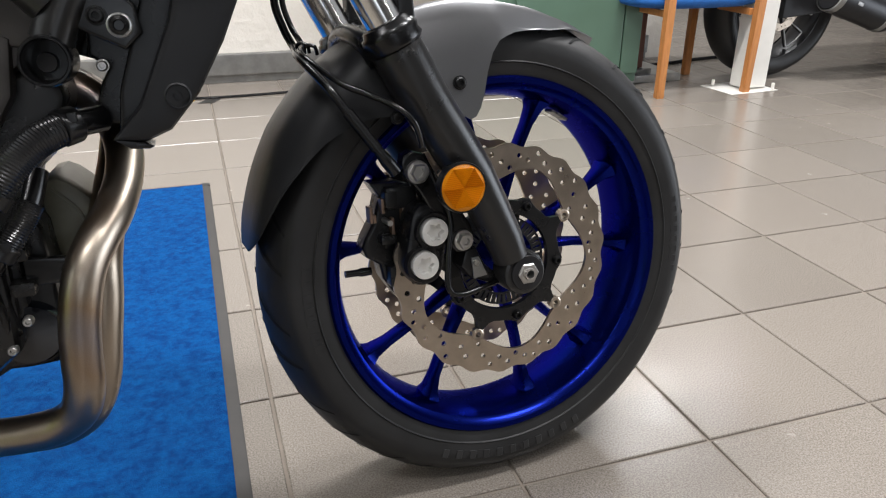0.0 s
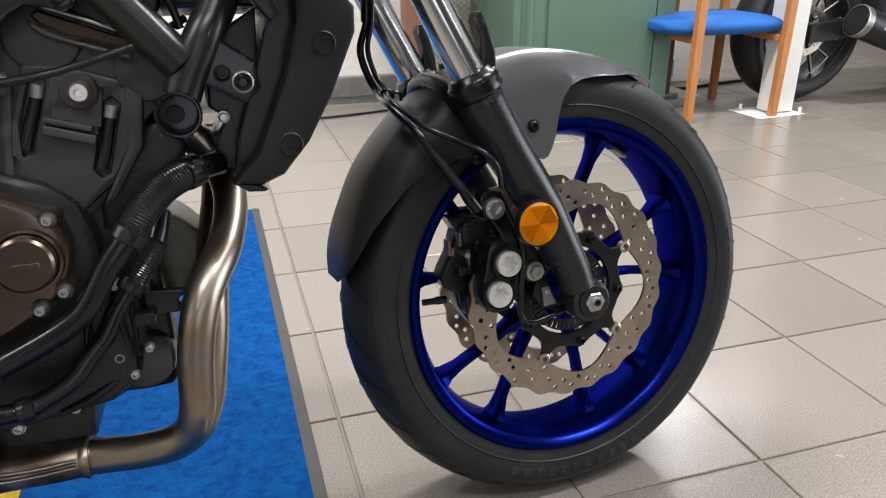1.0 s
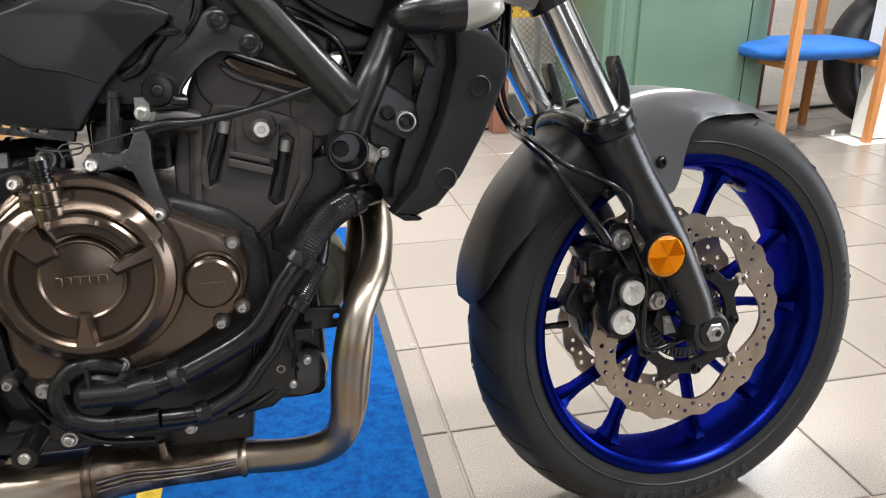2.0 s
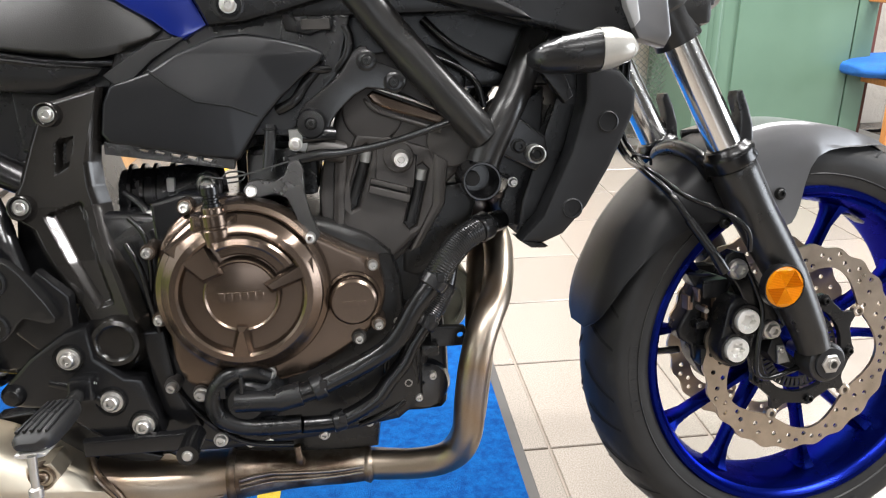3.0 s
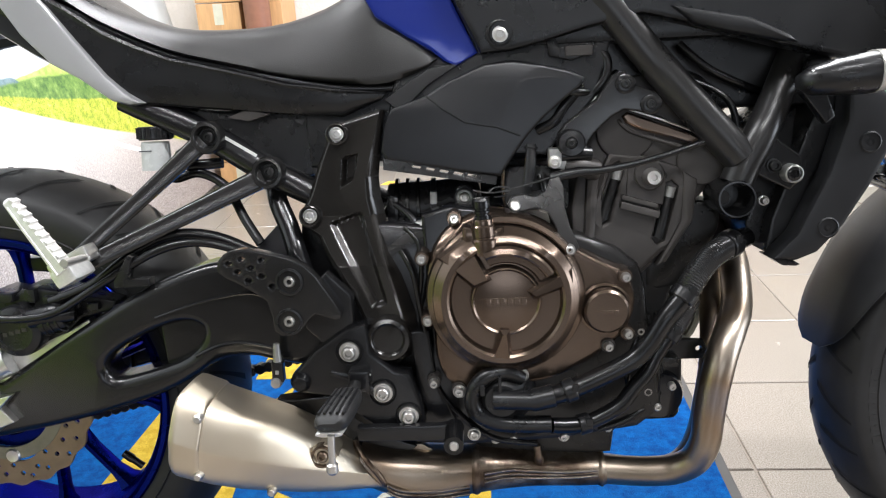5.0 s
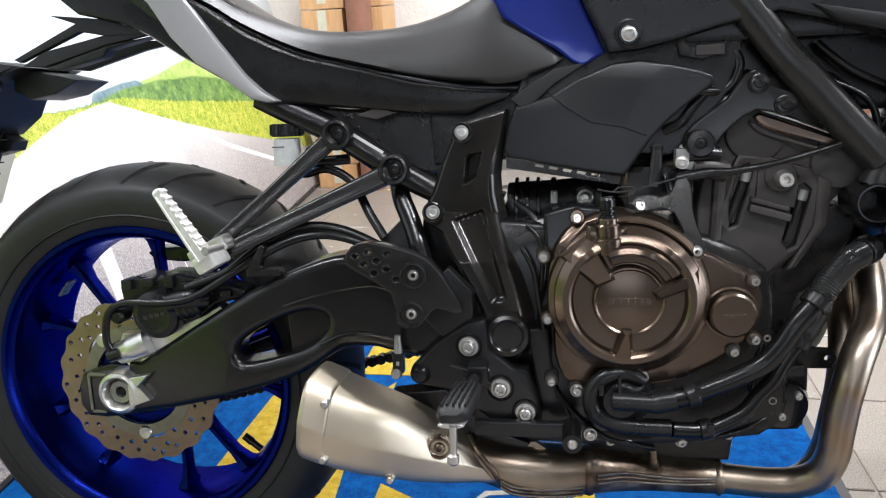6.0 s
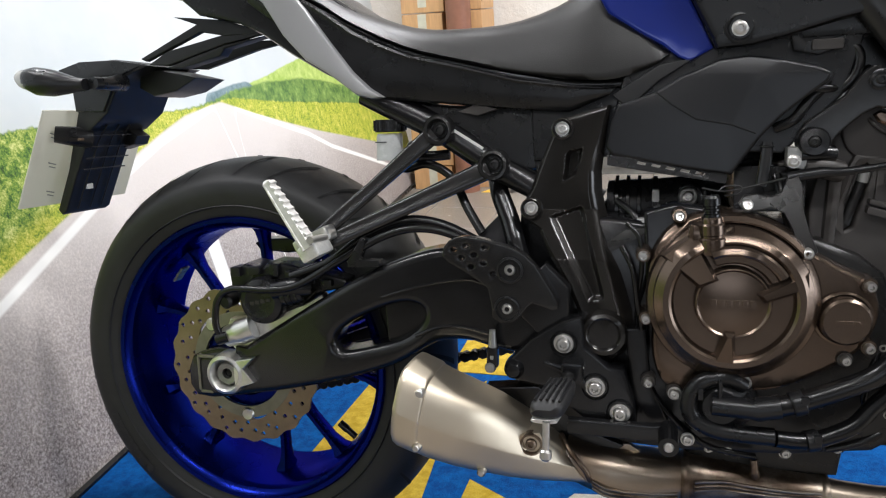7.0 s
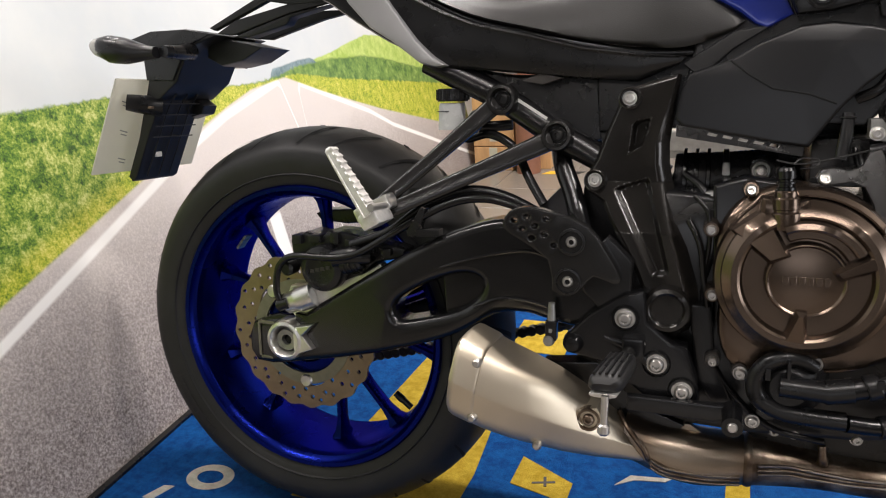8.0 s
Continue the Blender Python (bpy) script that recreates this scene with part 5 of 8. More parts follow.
# gearbox rear, sump and filter
part("gearbox_side", prism([(0.560, 0.300), (0.560, 0.350), (0.585, 0.350), (0.592, 0.400), (0.585, 0.560), (0.620, 0.570), (0.700, 0.560), (0.700, 0.300), (0.640, 0.270)], -0.132, -0.10, 0.006), SATIN_BLACK, eng)
part("sump", prism([(0.640, 0.228), (0.640, 0.300), (0.826, 0.300), (0.827, 0.262), (0.822, 0.226), (0.760, 0.222)], -0.085, 0.09, 0.008), ENGINE_BLACK, eng, "black engine sump")
part("oil_cooler", prism([(0.838, 0.272), (0.832, 0.420), (0.902, 0.430), (0.914, 0.380), (0.917, 0.330), (0.914, 0.275), (0.896, 0.266), (0.858, 0.266)], -0.075, 0.03, 0.008, smooth=2), BLACK_PLASTIC, eng, "black oil filter housing")
part("filter_can", lathe([(0.0, 0.03), (0.033, 0.03), (0.034, -0.075), (0.030, -0.085), (0.0, -0.088)], (0.884, 0.305), 32), GLOSS_BLACK, eng, "gloss black oil filter")
for i in range(6):
    part("case_rib", block(0.815 + 0.012 * i, 0.821 + 0.012 * i, -0.098, -0.07, 0.330, 0.420, 0.002), ENGINE_BLACK, eng)
for u, w, r in ((0.852, 0.380, 0.006), (0.870, 0.402, 0.006), (0.836, 0.352, 0.006), (0.790, 0.330, 0.006), (0.862, 0.324, 0.007), (0.690, 0.262, 0.006), (0.668, 0.263, 0.006), (0.756, 0.264, 0.006), (0.640, 0.289, 0.007)):
    socket_bolt(eng, u, -0.112, w, r, 0.006)
part("overflow_bottle", prism([(0.905, 0.440), (0.924, 0.452), (0.947, 0.436), (0.962, 0.412), (0.955, 0.378), (0.940, 0.354), (0.915, 0.354), (0.908, 0.398)], -0.02, 0.09, 0.012, smooth=2), BEIGE, bike, "beige coolant overflow bottle")
part("bottle_seam", tube([(0.918, -0.021, 0.440), (0.940, -0.021, 0.415), (0.945, -0.021, 0.390), (0.934, -0.021, 0.365)], 0.0018, 6), BEIGE, bike)
part("engine_tab", prism([(0.893, 0.358), (0.893, 0.386), (0.936, 0.383), (0.942, 0.371), (0.936, 0.358)], -0.094, -0.086, 0.002, [[(0.931 + 0.0042 * math.cos(k * math.pi / 5), 0.371 + 0.0042 * math.sin(k * math.pi / 5)) for k in range(10)]]), SATIN_BLACK, bike, "black mounting tab with a hole")
# water pump and its hoses
pump = part("water_pump", lathe([(0.0, -0.168), (0.020, -0.168), (0.030, -0.160), (0.038, -0.15), (0.044, -0.135), (0.044, -0.11)], (0.676, 0.338), 40), BLACK_PLASTIC, bike, "black water pump housing")
part("pump_scroll", tube([(0.702, -0.158, 0.362), (0.680, -0.163, 0.373), (0.655, -0.164, 0.366), (0.641, -0.164, 0.345), (0.646, -0.164, 0.322), (0.670, -0.164, 0.309), (0.700, -0.164, 0.306), (0.735, -0.165, 0.306)], [0.008, 0.0095, 0.0100, 0.0100, 0.0105, 0.0105, 0.0105, 0.0105], 16), BLACK_PLASTIC, pump)
part("pump_outlet", tube([(0.666, -0.172, 0.342), (0.710, -0.174, 0.341), (0.713, -0.174, 0.341), (0.738, -0.173, 0.346)], [0.0120, 0.0120, 0.0138, 0.0138], 20, smooth=False), BLACK_PLASTIC, pump)
part("pump_rib", block(0.650, 0.656, -0.176, -0.165, 0.348, 0.362, 0.001), BLACK_PLASTIC, pump, m=Matrix.Identity(4))
part("pump_rib", block(0.672, 0.676, -0.178, -0.165, 0.352, 0.372, 0.001), BLACK_PLASTIC, pump)
for u, w in ((0.702, 0.364), (0.625, 0.345), (0.641, 0.288)):
    socket_bolt(pump, u, -0.152, w, 0.0068, 0.006)
HOSE_TOP = [(0.735, -0.172, 0.345), (0.757, -0.166, 0.349), (0.802, -0.162, 0.367), (0.834, -0.161, 0.384), (0.852, -0.161, 0.403), (0.871, -0.160, 0.433), (0.893, -0.155, 0.459), (0.911, -0.145, 0.483), (0.932, -0.132, 0.501), (0.957, -0.116, 0.511), (0.985, -0.09, 0.514)]
HOSE_LOW = [(0.735, -0.165, 0.304), (0.776, -0.153, 0.300), (0.818, -0.147, 0.318), (0.838, -0.141, 0.339), (0.856, -0.136, 0.358), (0.868, -0.131, 0.379), (0.886, -0.126, 0.403), (0.901, -0.120, 0.422), (0.914, -0.111, 0.443), (0.922, -0.095, 0.47)]
part("coolant_hose", tube(HOSE_TOP, [0.0118] * 6 + [0.0125] * 5, 18), HOSE, bike, "thick black coolant hose")
part("coolant_hose", tube(HOSE_LOW, 0.0098, 16), HOSE, bike, "black coolant hose")


def clip_on(line, k, r, half=0.007):
    """A moulded clip round a hose at one of its points, with its pinched ears."""
    c = Vector(line[k])
    d = (Vector(line[k + 1]) - Vector(line[k - 1])).normalized()
    clip = part("hose_clip", tube([c - d * half, c - d * half * 0.8, c + d * half * 0.8, c + d * half], [r * 0.94, r, r, r * 0.94], 20, smooth=False), BLACK_PLASTIC, bike, "black hose clip", sharp=30)
    ear = c + Vector((0.4, -0.75, 0.5)).normalized() * r
    part("clip_ear", block(-0.004, 0.004, -0.003, 0.003, -0.0045, 0.0045, 0.001), BLACK_PLASTIC, clip, m=Matrix.Translation(ear))


clip_on(HOSE_TOP, 6, 0.0168)
clip_on(HOSE_LOW, 6, 0.0138)
clip_on(HOSE_TOP, 9, 0.0172, 0.009)
clip_on(HOSE_TOP, 1, 0.0145)
clip_on(HOSE_LOW, 1, 0.0128)
# corrugated spiral guards on the hoses
def spiral_guard(pts, r):
    path = spline(pts, 22)
    return part("spiral_guard", tube(path, [r * (1.0 if i % 2 else 1.07) for i in range(len(path))], 18, smooth=False), GUARD, bike, "ribbed grey spiral hose guard", sharp=20)


spiral_guard(HOSE_TOP[6:10], 0.0146)
spiral_guard(HOSE_LOW[6:9], 0.0116)

# ---- exhaust ----
ex = part("exhaust", tube([(0.900, 0.040, 0.555), (0.955, 0.035, 0.535), (0.983, 0.020, 0.505), (0.994, -0.015, 0.475), (0.991, -0.045, 0.446), (0.979, -0.085, 0.420), (0.964, -0.109, 0.400), (0.952, -0.123, 0.380), (0.944, -0.129, 0.355), (0.938, -0.130, 0.325), (0.934, -0.129, 0.290), (0.931, -0.126, 0.258), (0.921, -0.117, 0.230), (0.900, -0.107, 0.213), (0.870, -0.099, 0.206), (0.840, -0.090, 0.203), (0.806, -0.082, 0.202)], 0.0192, 28, 6), EXHAUST, bike, "heat-tinted steel exhaust pipes and short silencer")
part("second_pipe", tube([(0.905, 0.085, 0.555), (0.955, 0.085, 0.535), (0.984, 0.070, 0.500), (0.982, 0.035, 0.462), (0.974, 0.000, 0.430), (0.966, -0.040, 0.398), (0.960, -0.064, 0.365), (0.956, -0.072, 0.330), (0.949, -0.076, 0.288), (0.942, -0.076, 0.248), (0.928, -0.074, 0.214), (0.905, -0.072, 0.195), (0.87, -0.066, 0.188), (0.806, -0.056, 0.192)], 0.0190, 24, 6), EXHAUST, ex)
part("port_flange", tube([(0.905, 0.040, 0.553), (0.930, 0.038, 0.546)], 0.030, 20), BURNT, ex, "rusty exhaust port flange")
part("pipe_gap_bead", tube([(0.808, -0.092, 0.184), (0.8085, -0.1015, 0.197), (0.807, -0.100, 0.212), (0.809, -0.088, 0.2215), (0.807, -0.070, 0.223)], 0.0032, 8), BURNT, ex, "weld bead")
def lump(pts, material, name, label="", n=22, power=2.5):
    """Skins ovals at (u, v, w, half-side, half-height)."""
    sm = spline([Vector(p[:3]) for p in pts], 4)
    rad = spline([Vector((p[3], p[4], 0)) for p in pts], 4)
    return part(name, loft([oval(c, r.x, r.y, n, power) for c, r in zip(sm, rad)]), material, ex, label, sharp=50)


lump([(0.808, -0.068, 0.203, 0.038, 0.0215), (0.775, -0.069, 0.205, 0.040, 0.0235), (0.725, -0.070, 0.208, 0.042, 0.0245), (0.680, -0.075, 0.209, 0.040, 0.027), (0.640, -0.090, 0.212, 0.037, 0.029)], BURNT, "collector", "burnt welded collector")
for du, v, w, r in ((0.807, -0.069, 0.203, 0.0205), (0.641, -0.090, 0.212, 0.0285)):
    lump([(du + 0.005, v, w, 0.0385, r + 0.0008), (du, v, w, 0.0400, r + 0.0022), (du - 0.005, v, w, 0.0385, r + 0.0008)], BURNT, "weld_seam", "dark weld seam")
lump([(0.640, -0.090, 0.212, 0.0365, 0.0285), (0.605, -0.100, 0.213, 0.0375, 0.033), (0.565, -0.106, 0.216, 0.0380, 0.0345), (0.530, -0.110, 0.224, 0.0360, 0.030), (0.495, -0.116, 0.238, 0.034, 0.027)], EXHAUST, "mid_pipe", "polished bent exhaust pipe")
for k in range(3):
    part("pinch_seam", tube([(0.652, -0.1275, 0.221 - 0.0055 * k), (0.686, -0.1175, 0.221 - 0.0055 * k), (0.715, -0.1135, 0.217 - 0.005 * k), (0.760, -0.1105, 0.213 - 0.004 * k), (0.800, -0.1065, 0.213 - 0.004 * k)], 0.0020, 8), BURNT if k % 2 else EXHAUST, ex, "pinched weld seam")
    part("pinch_seam", tube([(0.528, -0.1465, 0.219 - 0.005 * k), (0.548, -0.1455, 0.2095 - 0.005 * k), (0.590, -0.1385, 0.2045 - 0.005 * k), (0.632, -0.1290, 0.2045 - 0.005 * k)], 0.0020, 8), BURNT if k % 2 else EXHAUST, ex)
part("lifting_tab", prism([(0.545, 0.246), (0.552, 0.256), (0.572, 0.258), (0.586, 0.248)], -0.112, -0.104, 0.002), EXHAUST, ex)
part("oxygen_sensor", tube([(0.725, -0.098, 0.216), (0.7235, -0.106, 0.232), (0.723, -0.107, 0.234), (0.7215, -0.108, 0.250)], [0.0065, 0.0065, 0.0050, 0.0045], 12, smooth=False), BURNT, ex, "oxygen sensor with its cable")
# silencer: squarish body, tapered to the pipe, cut end cap
MU = [(0.507, -0.114, 0.236, 0.037, 0.030, -34), (0.484, -0.122, 0.2445, 0.0385, 0.0330, -24), (0.460, -0.134, 0.2545, 0.0420, 0.0358, -11), (0.430, -0.150, 0.2690, 0.0465, 0.0398, 3), (0.405, -0.165, 0.284, 0.0505, 0.0435, 10), (0.375, -0.180, 0.300, 0.0545, 0.0465, 10), (0.345, -0.193, 0.3160, 0.0570, 0.0480, 10), (0.328, -0.200, 0.3265, 0.0575, 0.0485, 10)]
MU_SECTION = ((1.0, 0.0), (0.80, 0.90), (0.40, 1.0), (-0.40, 1.0), (-0.80, 0.90), (-1.0, 0.10), (-1.0, -0.05), (-0.86, -0.92), (-0.40, -1.0), (0.40, -1.0), (0.86, -0.92))


def mu_ring(u, v, w, dv, dw, tip=10):
    """The silencer's section, rounded, with a soft crease along the side, tipped with its axis."""
    pts = list(MU_SECTION)
    for _ in range(3):
        pts = [(a + (c - a) * f, b + (d - b) * f) for (a, b), (c, d) in zip(pts, pts[1:] + pts[:1]) for f in (0.25, 0.75)]
    t = radians(tip)
    return [(u + q * dw * math.sin(t), v + p * dv, w + q * dw * math.cos(t)) for p, q in pts]


part("silencer", loft([mu_ring(*m_) for m_ in MU]), MUFFLER, ex, "short bead-blasted steel silencer", sharp=50)
capr = [mu_ring(0.335, -0.1985, 0.3240, 0.0572, 0.0482), mu_ring(0.333, -0.1992, 0.3250, 0.0583, 0.0493), mu_ring(0.331, -0.1997, 0.3260, 0.0586, 0.0497), mu_ring(0.312, -0.2045, 0.3360, 0.0586, 0.0502), mu_ring(0.307, -0.2055, 0.3390, 0.0572, 0.0488), mu_ring(0.304, -0.2060, 0.3405, 0.0535, 0.0450), mu_ring(0.305, -0.2058, 0.3400, 0.0470, 0.0390), mu_ring(0.315, -0.204, 0.3350, 0.0440, 0.036)]
part("end_cap", loft(capr), MUFFLER, ex, "satin silencer end cap", sharp=50)
for u, v, w in ((0.336, -0.2500, 0.360), (0.330, -0.2520, 0.292), (0.399, -0.2110, 0.248)):
    part("rivet", lathe([(0.0, v - 0.004), (0.0035, v - 0.0038), (0.0055, v - 0.001), (0.0058, v + 0.006)], (u, w), 14), BOLT_STEEL, ex)
part("strap_mount", prism([(0.433, 0.286), (0.466, 0.293), (0.475, 0.276), (0.457, 0.261), (0.439, 0.267)], -0.180, -0.14, 0.003), MUFFLER, ex)
for pts, r in (([(0.486, -0.118, 0.2655), (0.496, -0.138, 0.259), (0.508, -0.1495, 0.248), (0.519, -0.1505, 0.234), (0.5245, -0.146, 0.220), (0.526, -0.130, 0.209)], 0.0034),):
    part("weld_bead", tube(pts, r, 8), BURNT, ex, "dark ring weld")
part("mount_cup", lathe([(0.0, -0.178), (0.0105, -0.179), (0.0118, -0.184), (0.0138, -0.184), (0.0145, -0.17)], (0.456, 0.277), 28), BURNT, ex)
socket_bolt(ex, 0.456, -0.179, 0.277, 0.0075, 0.006, BURNT, "mount_bolt")

part("throttle_rail", block(0.658, 0.770, 0.055, 0.12, 0.545, 0.640, 0.008), BLACK_PLASTIC, bike)
part("throttle_rail", block(0.688, 0.770, -0.095, 0.05, 0.556, 0.612, 0.008), BLACK_PLASTIC, bike, "black throttle rail")

# ---- frame ----
fr = part("frame", tube([(0.800, -0.135, 0.815), (0.827, -0.134, 0.781), (0.859, -0.132, 0.740), (0.921, -0.131, 0.664), (0.962, -0.130, 0.617)], 0.0198, 24), FORK_BLACK, bike, "satin black tubular steel frame")
part("front_tube", tube([(1.040, -0.085, 0.745), (1.012, -0.105, 0.690), (0.998, -0.116, 0.664), (0.984, -0.126, 0.640), (0.966, -0.130, 0.605), (0.958, -0.131, 0.586)], 0.0185, 24), FORK_BLACK, fr)
part("far_tube", tube([(0.800, 0.135, 0.815), (0.921, 0.131, 0.664), (0.962, 0.130, 0.617)], 0.0198, 18), SATIN_BLACK, fr)
part("far_tube", tube([(1.012, 0.105, 0.690), (0.984, 0.126, 0.640), (0.958, 0.131, 0.570)], 0.0185, 18), SATIN_BLACK, fr)
part("tube_boss", lathe([(0.0, -0.104), (0.0170, -0.104), (0.0178, -0.151), (0.0190, -0.1545), (0.0208, -0.1545), (0.0222, -0.150), (0.0222, -0.095)], (0.953, 0.570), 40), SATIN_BLACK, fr, "open round frame boss")
part("boss_core", lathe([(0.0, -0.112), (0.0085, -0.112), (0.0095, -0.104)], (0.949, 0.568), 20), ENGINE, fr)
br = part("head_bracket", prism([(0.752, 0.640), (0.762, 0.662), (0.800, 0.690), (0.818, 0.716), (0.834, 0.722), (0.842, 0.706), (0.872, 0.694), (0.876, 0.678), (0.862, 0.670), (0.832, 0.676), (0.806, 0.658), (0.790, 0.640), (0.784, 0.622), (0.764, 0.620)], -0.132, -0.118, 0.003, smooth=2), BRACKET, bike, "black cylinder head bracket")
part("bracket_boss", lathe([(0.0, -0.150), (0.006, -0.150), (0.0068, -0.155), (0.0145, -0.1545), (0.0165, -0.150), (0.0165, -0.118)], (0.768, 0.640), 30), SATIN_BLACK, br)
for u, w in ((0.833, 0.706), (0.862, 0.681)):
    part("bracket_boss", lathe([(0.0, -0.138), (0.008, -0.140), (0.0115, -0.138), (0.0115, -0.12)], (u, w), 24), SATIN_BLACK, br)
    socket_bolt(br, u, -0.138, w, 0.006, 0.005, BOLT_BLACK)
socket_bolt(br, 0.768, -0.151, 0.640, 0.0062, 0.004, BOLT_BLACK)
# frame side cover, the upright Y-shaped casting
slim[0] = NARROW_COVER
EDGE_REAR = ((0.377, 0.541), (0.384, 0.522), (0.405, 0.510), (0.435, 0.5094), (0.470, 0.4927), (0.512, 0.467), (0.536, 0.4557), (0.549, 0.4357), (0.564, 0.4325), (0.587, 0.4453), (0.626, 0.4598), (0.658, 0.4731), (0.672, 0.4809))
EDGE_RIDGE = ((0.377, 0.545), (0.386, 0.556), (0.405, 0.5625), (0.436, 0.5573), (0.467, 0.5485), (0.520, 0.532), (0.561, 0.5226), (0.582, 0.5188), (0.608, 0.5182), (0.651, 0.530), (0.688, 0.5402))
SIDE_WIDE = ((0.377, 0.008), (0.43, 0.016), (0.56, 0.016), (0.61, 0.0148), (0.65, 0.008), (0.69, 0.003))
# the long pocket and the slot sunk into its face: corners, then how far each wall slopes
POCKET = ((0.4692, 0.549, 0.004), (0.4722, 0.553, 0.004), (0.5083, 0.5649, 0.005), (0.5121, 0.5614, 0.005), (0.5406, 0.4572, 0.004), (0.5376, 0.453, 0.004), (0.5206, 0.4498, 0.008))
COVER_SLOT = ((0.4894, 0.629, 0.003), (0.4948, 0.6343, 0.003), (0.5099, 0.6368, 0.003), (0.5073, 0.620, 0.003), (0.5016, 0.604, 0.004), (0.4858, 0.595, 0.004))


def sunk(corners, u, w):
    """How deep (0 to 1) a point lies in a pocket with sloping walls; its corners run clockwise."""
    out = 1.0
    for (a, b, wall), (c, d, _) in zip(corners, corners[1:] + corners[:1]):
        n = math.hypot(c - a, d - b)
        out = min(out, ((d - b) * (u - a) - (c - a) * (w - b)) / n / wall)
    return max(0.0, out)


def frame_cover_shell():
    bm, rows, n, m_ = bmesh.new(), [], 190, 54
    for i in range(n + 1):
        f = i / n
        wl, wr = 0.377 + 0.295 * f, 0.377 + 0.311 * f
        ul, ur = between(EDGE_REAR, wl), between(EDGE_RIDGE, wr)
        row = []
        for k in range(-2, m_ + 7):
            g = min(max(k / m_, 0.0), 1.0)
            u, w = ul + (ur - ul) * g, wl + (wr - wl) * g
            v = -0.137 * (1 - between(NARROW_COVER, w)) - 0.007 * g * g
            v += 0.0080 * sunk(POCKET, u, w) + 0.013 * sunk(COVER_SLOT, u, w)
            v += 0.004 * max(0.0, 1 - (u - ul) / 0.005) + 0.003 * max(0.0, (f - 0.985) / 0.015)
            if k < 0:
                v, u = v - 0.012 * k, u + 0.001 * k
            if k > m_:
                q = (k - m_) / 6
                u, v = u + between(SIDE_WIDE, w) * q, v + 0.0030 * min(1.0, q * 3) + 0.018 * max(0.0, q - 0.33)
            row.append(bm.verts.new((u, v, w)))
        rows.append(row)
    for row in (rows[0], rows[-1]):
        back = [bm.verts.new((p.co.x, max(p.co.y, -0.07), p.co.z)) for p in row]
        ring_bridge(bm, row, back, False)
    for a, b in zip(rows, rows[1:]):
        ring_bridge(bm, a, b, False)
    return bm


slim[0] = None
yb = part("frame_cover", frame_cover_shell(), COVER, bike, "dark grey cast frame side cover with a long sunk pocket", sharp=42)
slim[0] = NARROW_COVER
part("pivot_cap", lathe([(0.0, -0.150), (0.0175, -0.150), (0.0185, -0.153), (0.021, -0.155), (0.0255, -0.1545), (0.028, -0.150), (0.029, -0.12)], (0.541, 0.414), 44), COVER, yb, "round pivot cap")
for a in range(0, 360, 90):
    part("cap_slot", block(0.0195, 0.0225, -0.156, -0.152, -0.0035, 0.0035, 0.0008), SATIN_BLACK, yb, m=Matrix.Translation((0.541, 0, 0.414)) @ Matrix.Rotation(radians(a + 45), 4, "Y"))
for u, w, r in ((0.485, 0.661, 0.0085), (0.446, 0.562, 0.0085)):
    part("cover_boss", lathe([(0.0, -0.140), (0.0105, -0.142), (0.0118, -0.149), (0.0132, -0.148), (0.0142, -0.12)], (u, w), 28), COVER, yb)
    socket_bolt(yb, u, -0.142, w, r * 0.86, 0.007)
slim[0] = NARROW_UP
part("main_frame_plate", prism([(0.520, 0.500), (0.520, 0.300), (0.600, 0.270), (0.640, 0.280), (0.590, 0.350), (0.582, 0.430), (0.600, 0.500), (0.600, 0.545), (0.545, 0.552), (0.515, 0.552)], -0.118, 0.12, 0.008), SATIN_BLACK, fr)

# ---- radiator with its shroud ----
rad = part("radiator", prism([(1.000, 0.500), (1.010, 0.500), (1.050, 0.530), (1.105, 0.680), (1.090, 0.692), (1.060, 0.690), (1.006, 0.540)], -0.115, 0.115, 0.004), BLACK_PLASTIC, bike, "black radiator with a moulded side shroud")
part("shroud", prism([(1.072, 0.697), (1.112, 0.686), (1.131, 0.664), (1.130, 0.640), (1.102, 0.580), (1.075, 0.535), (1.047, 0.504), (1.024, 0.495), (0.996, 0.4985), (1.022, 0.527), (1.056, 0.600), (1.071, 0.655)], -0.152, -0.118, 0.008), SHROUD, rad, "charcoal moulded radiator shroud")
part("shroud_foot", prism([(0.996, 0.4985), (1.022, 0.495), (1.030, 0.490), (1.026, 0.488), (1.010, 0.489)], -0.145, -0.10, 0.002), BLACK_PLASTIC, rad)
for u, w in ((1.056, 0.534), (1.097, 0.630)):
    part("bolt_well", lathe([(0.0, -0.1465), (0.0075, -0.1465), (0.0105, -0.1535), (0.0122, -0.1525), (0.0122, -0.14)], (u, w), 28), SHROUD, rad)
    socket_bolt(rad, u, -0.148, w, 0.0062, 0.004, BOLT_BLACK, washer=False)
mnt = part("radiator_mount", prism([(0.975, 0.628), (0.998, 0.640), (1.030, 0.616), (1.034, 0.590), (1.018, 0.576), (0.972, 0.600)], -0.135, -0.112, 0.004), SATIN_BLACK, bike, "black radiator mount plate")
part("mount_ring", lathe([(0.0078, -0.149), (0.0090, -0.151), (0.0104, -0.150), (0.0112, -0.13)], (1.016, 0.597), 32), GREY_STEEL, mnt, "bright mount ring")
part("mount_rubber", lathe([(0.0, -0.148), (0.004, -0.148), (0.005, -0.151), (0.0080, -0.150), (0.0082, -0.14)], (1.016, 0.597), 24), HOSE, mnt)
socket_bolt(mnt, 0.998, -0.137, 0.606, 0.0072, 0.006, BOLT_BLACK)
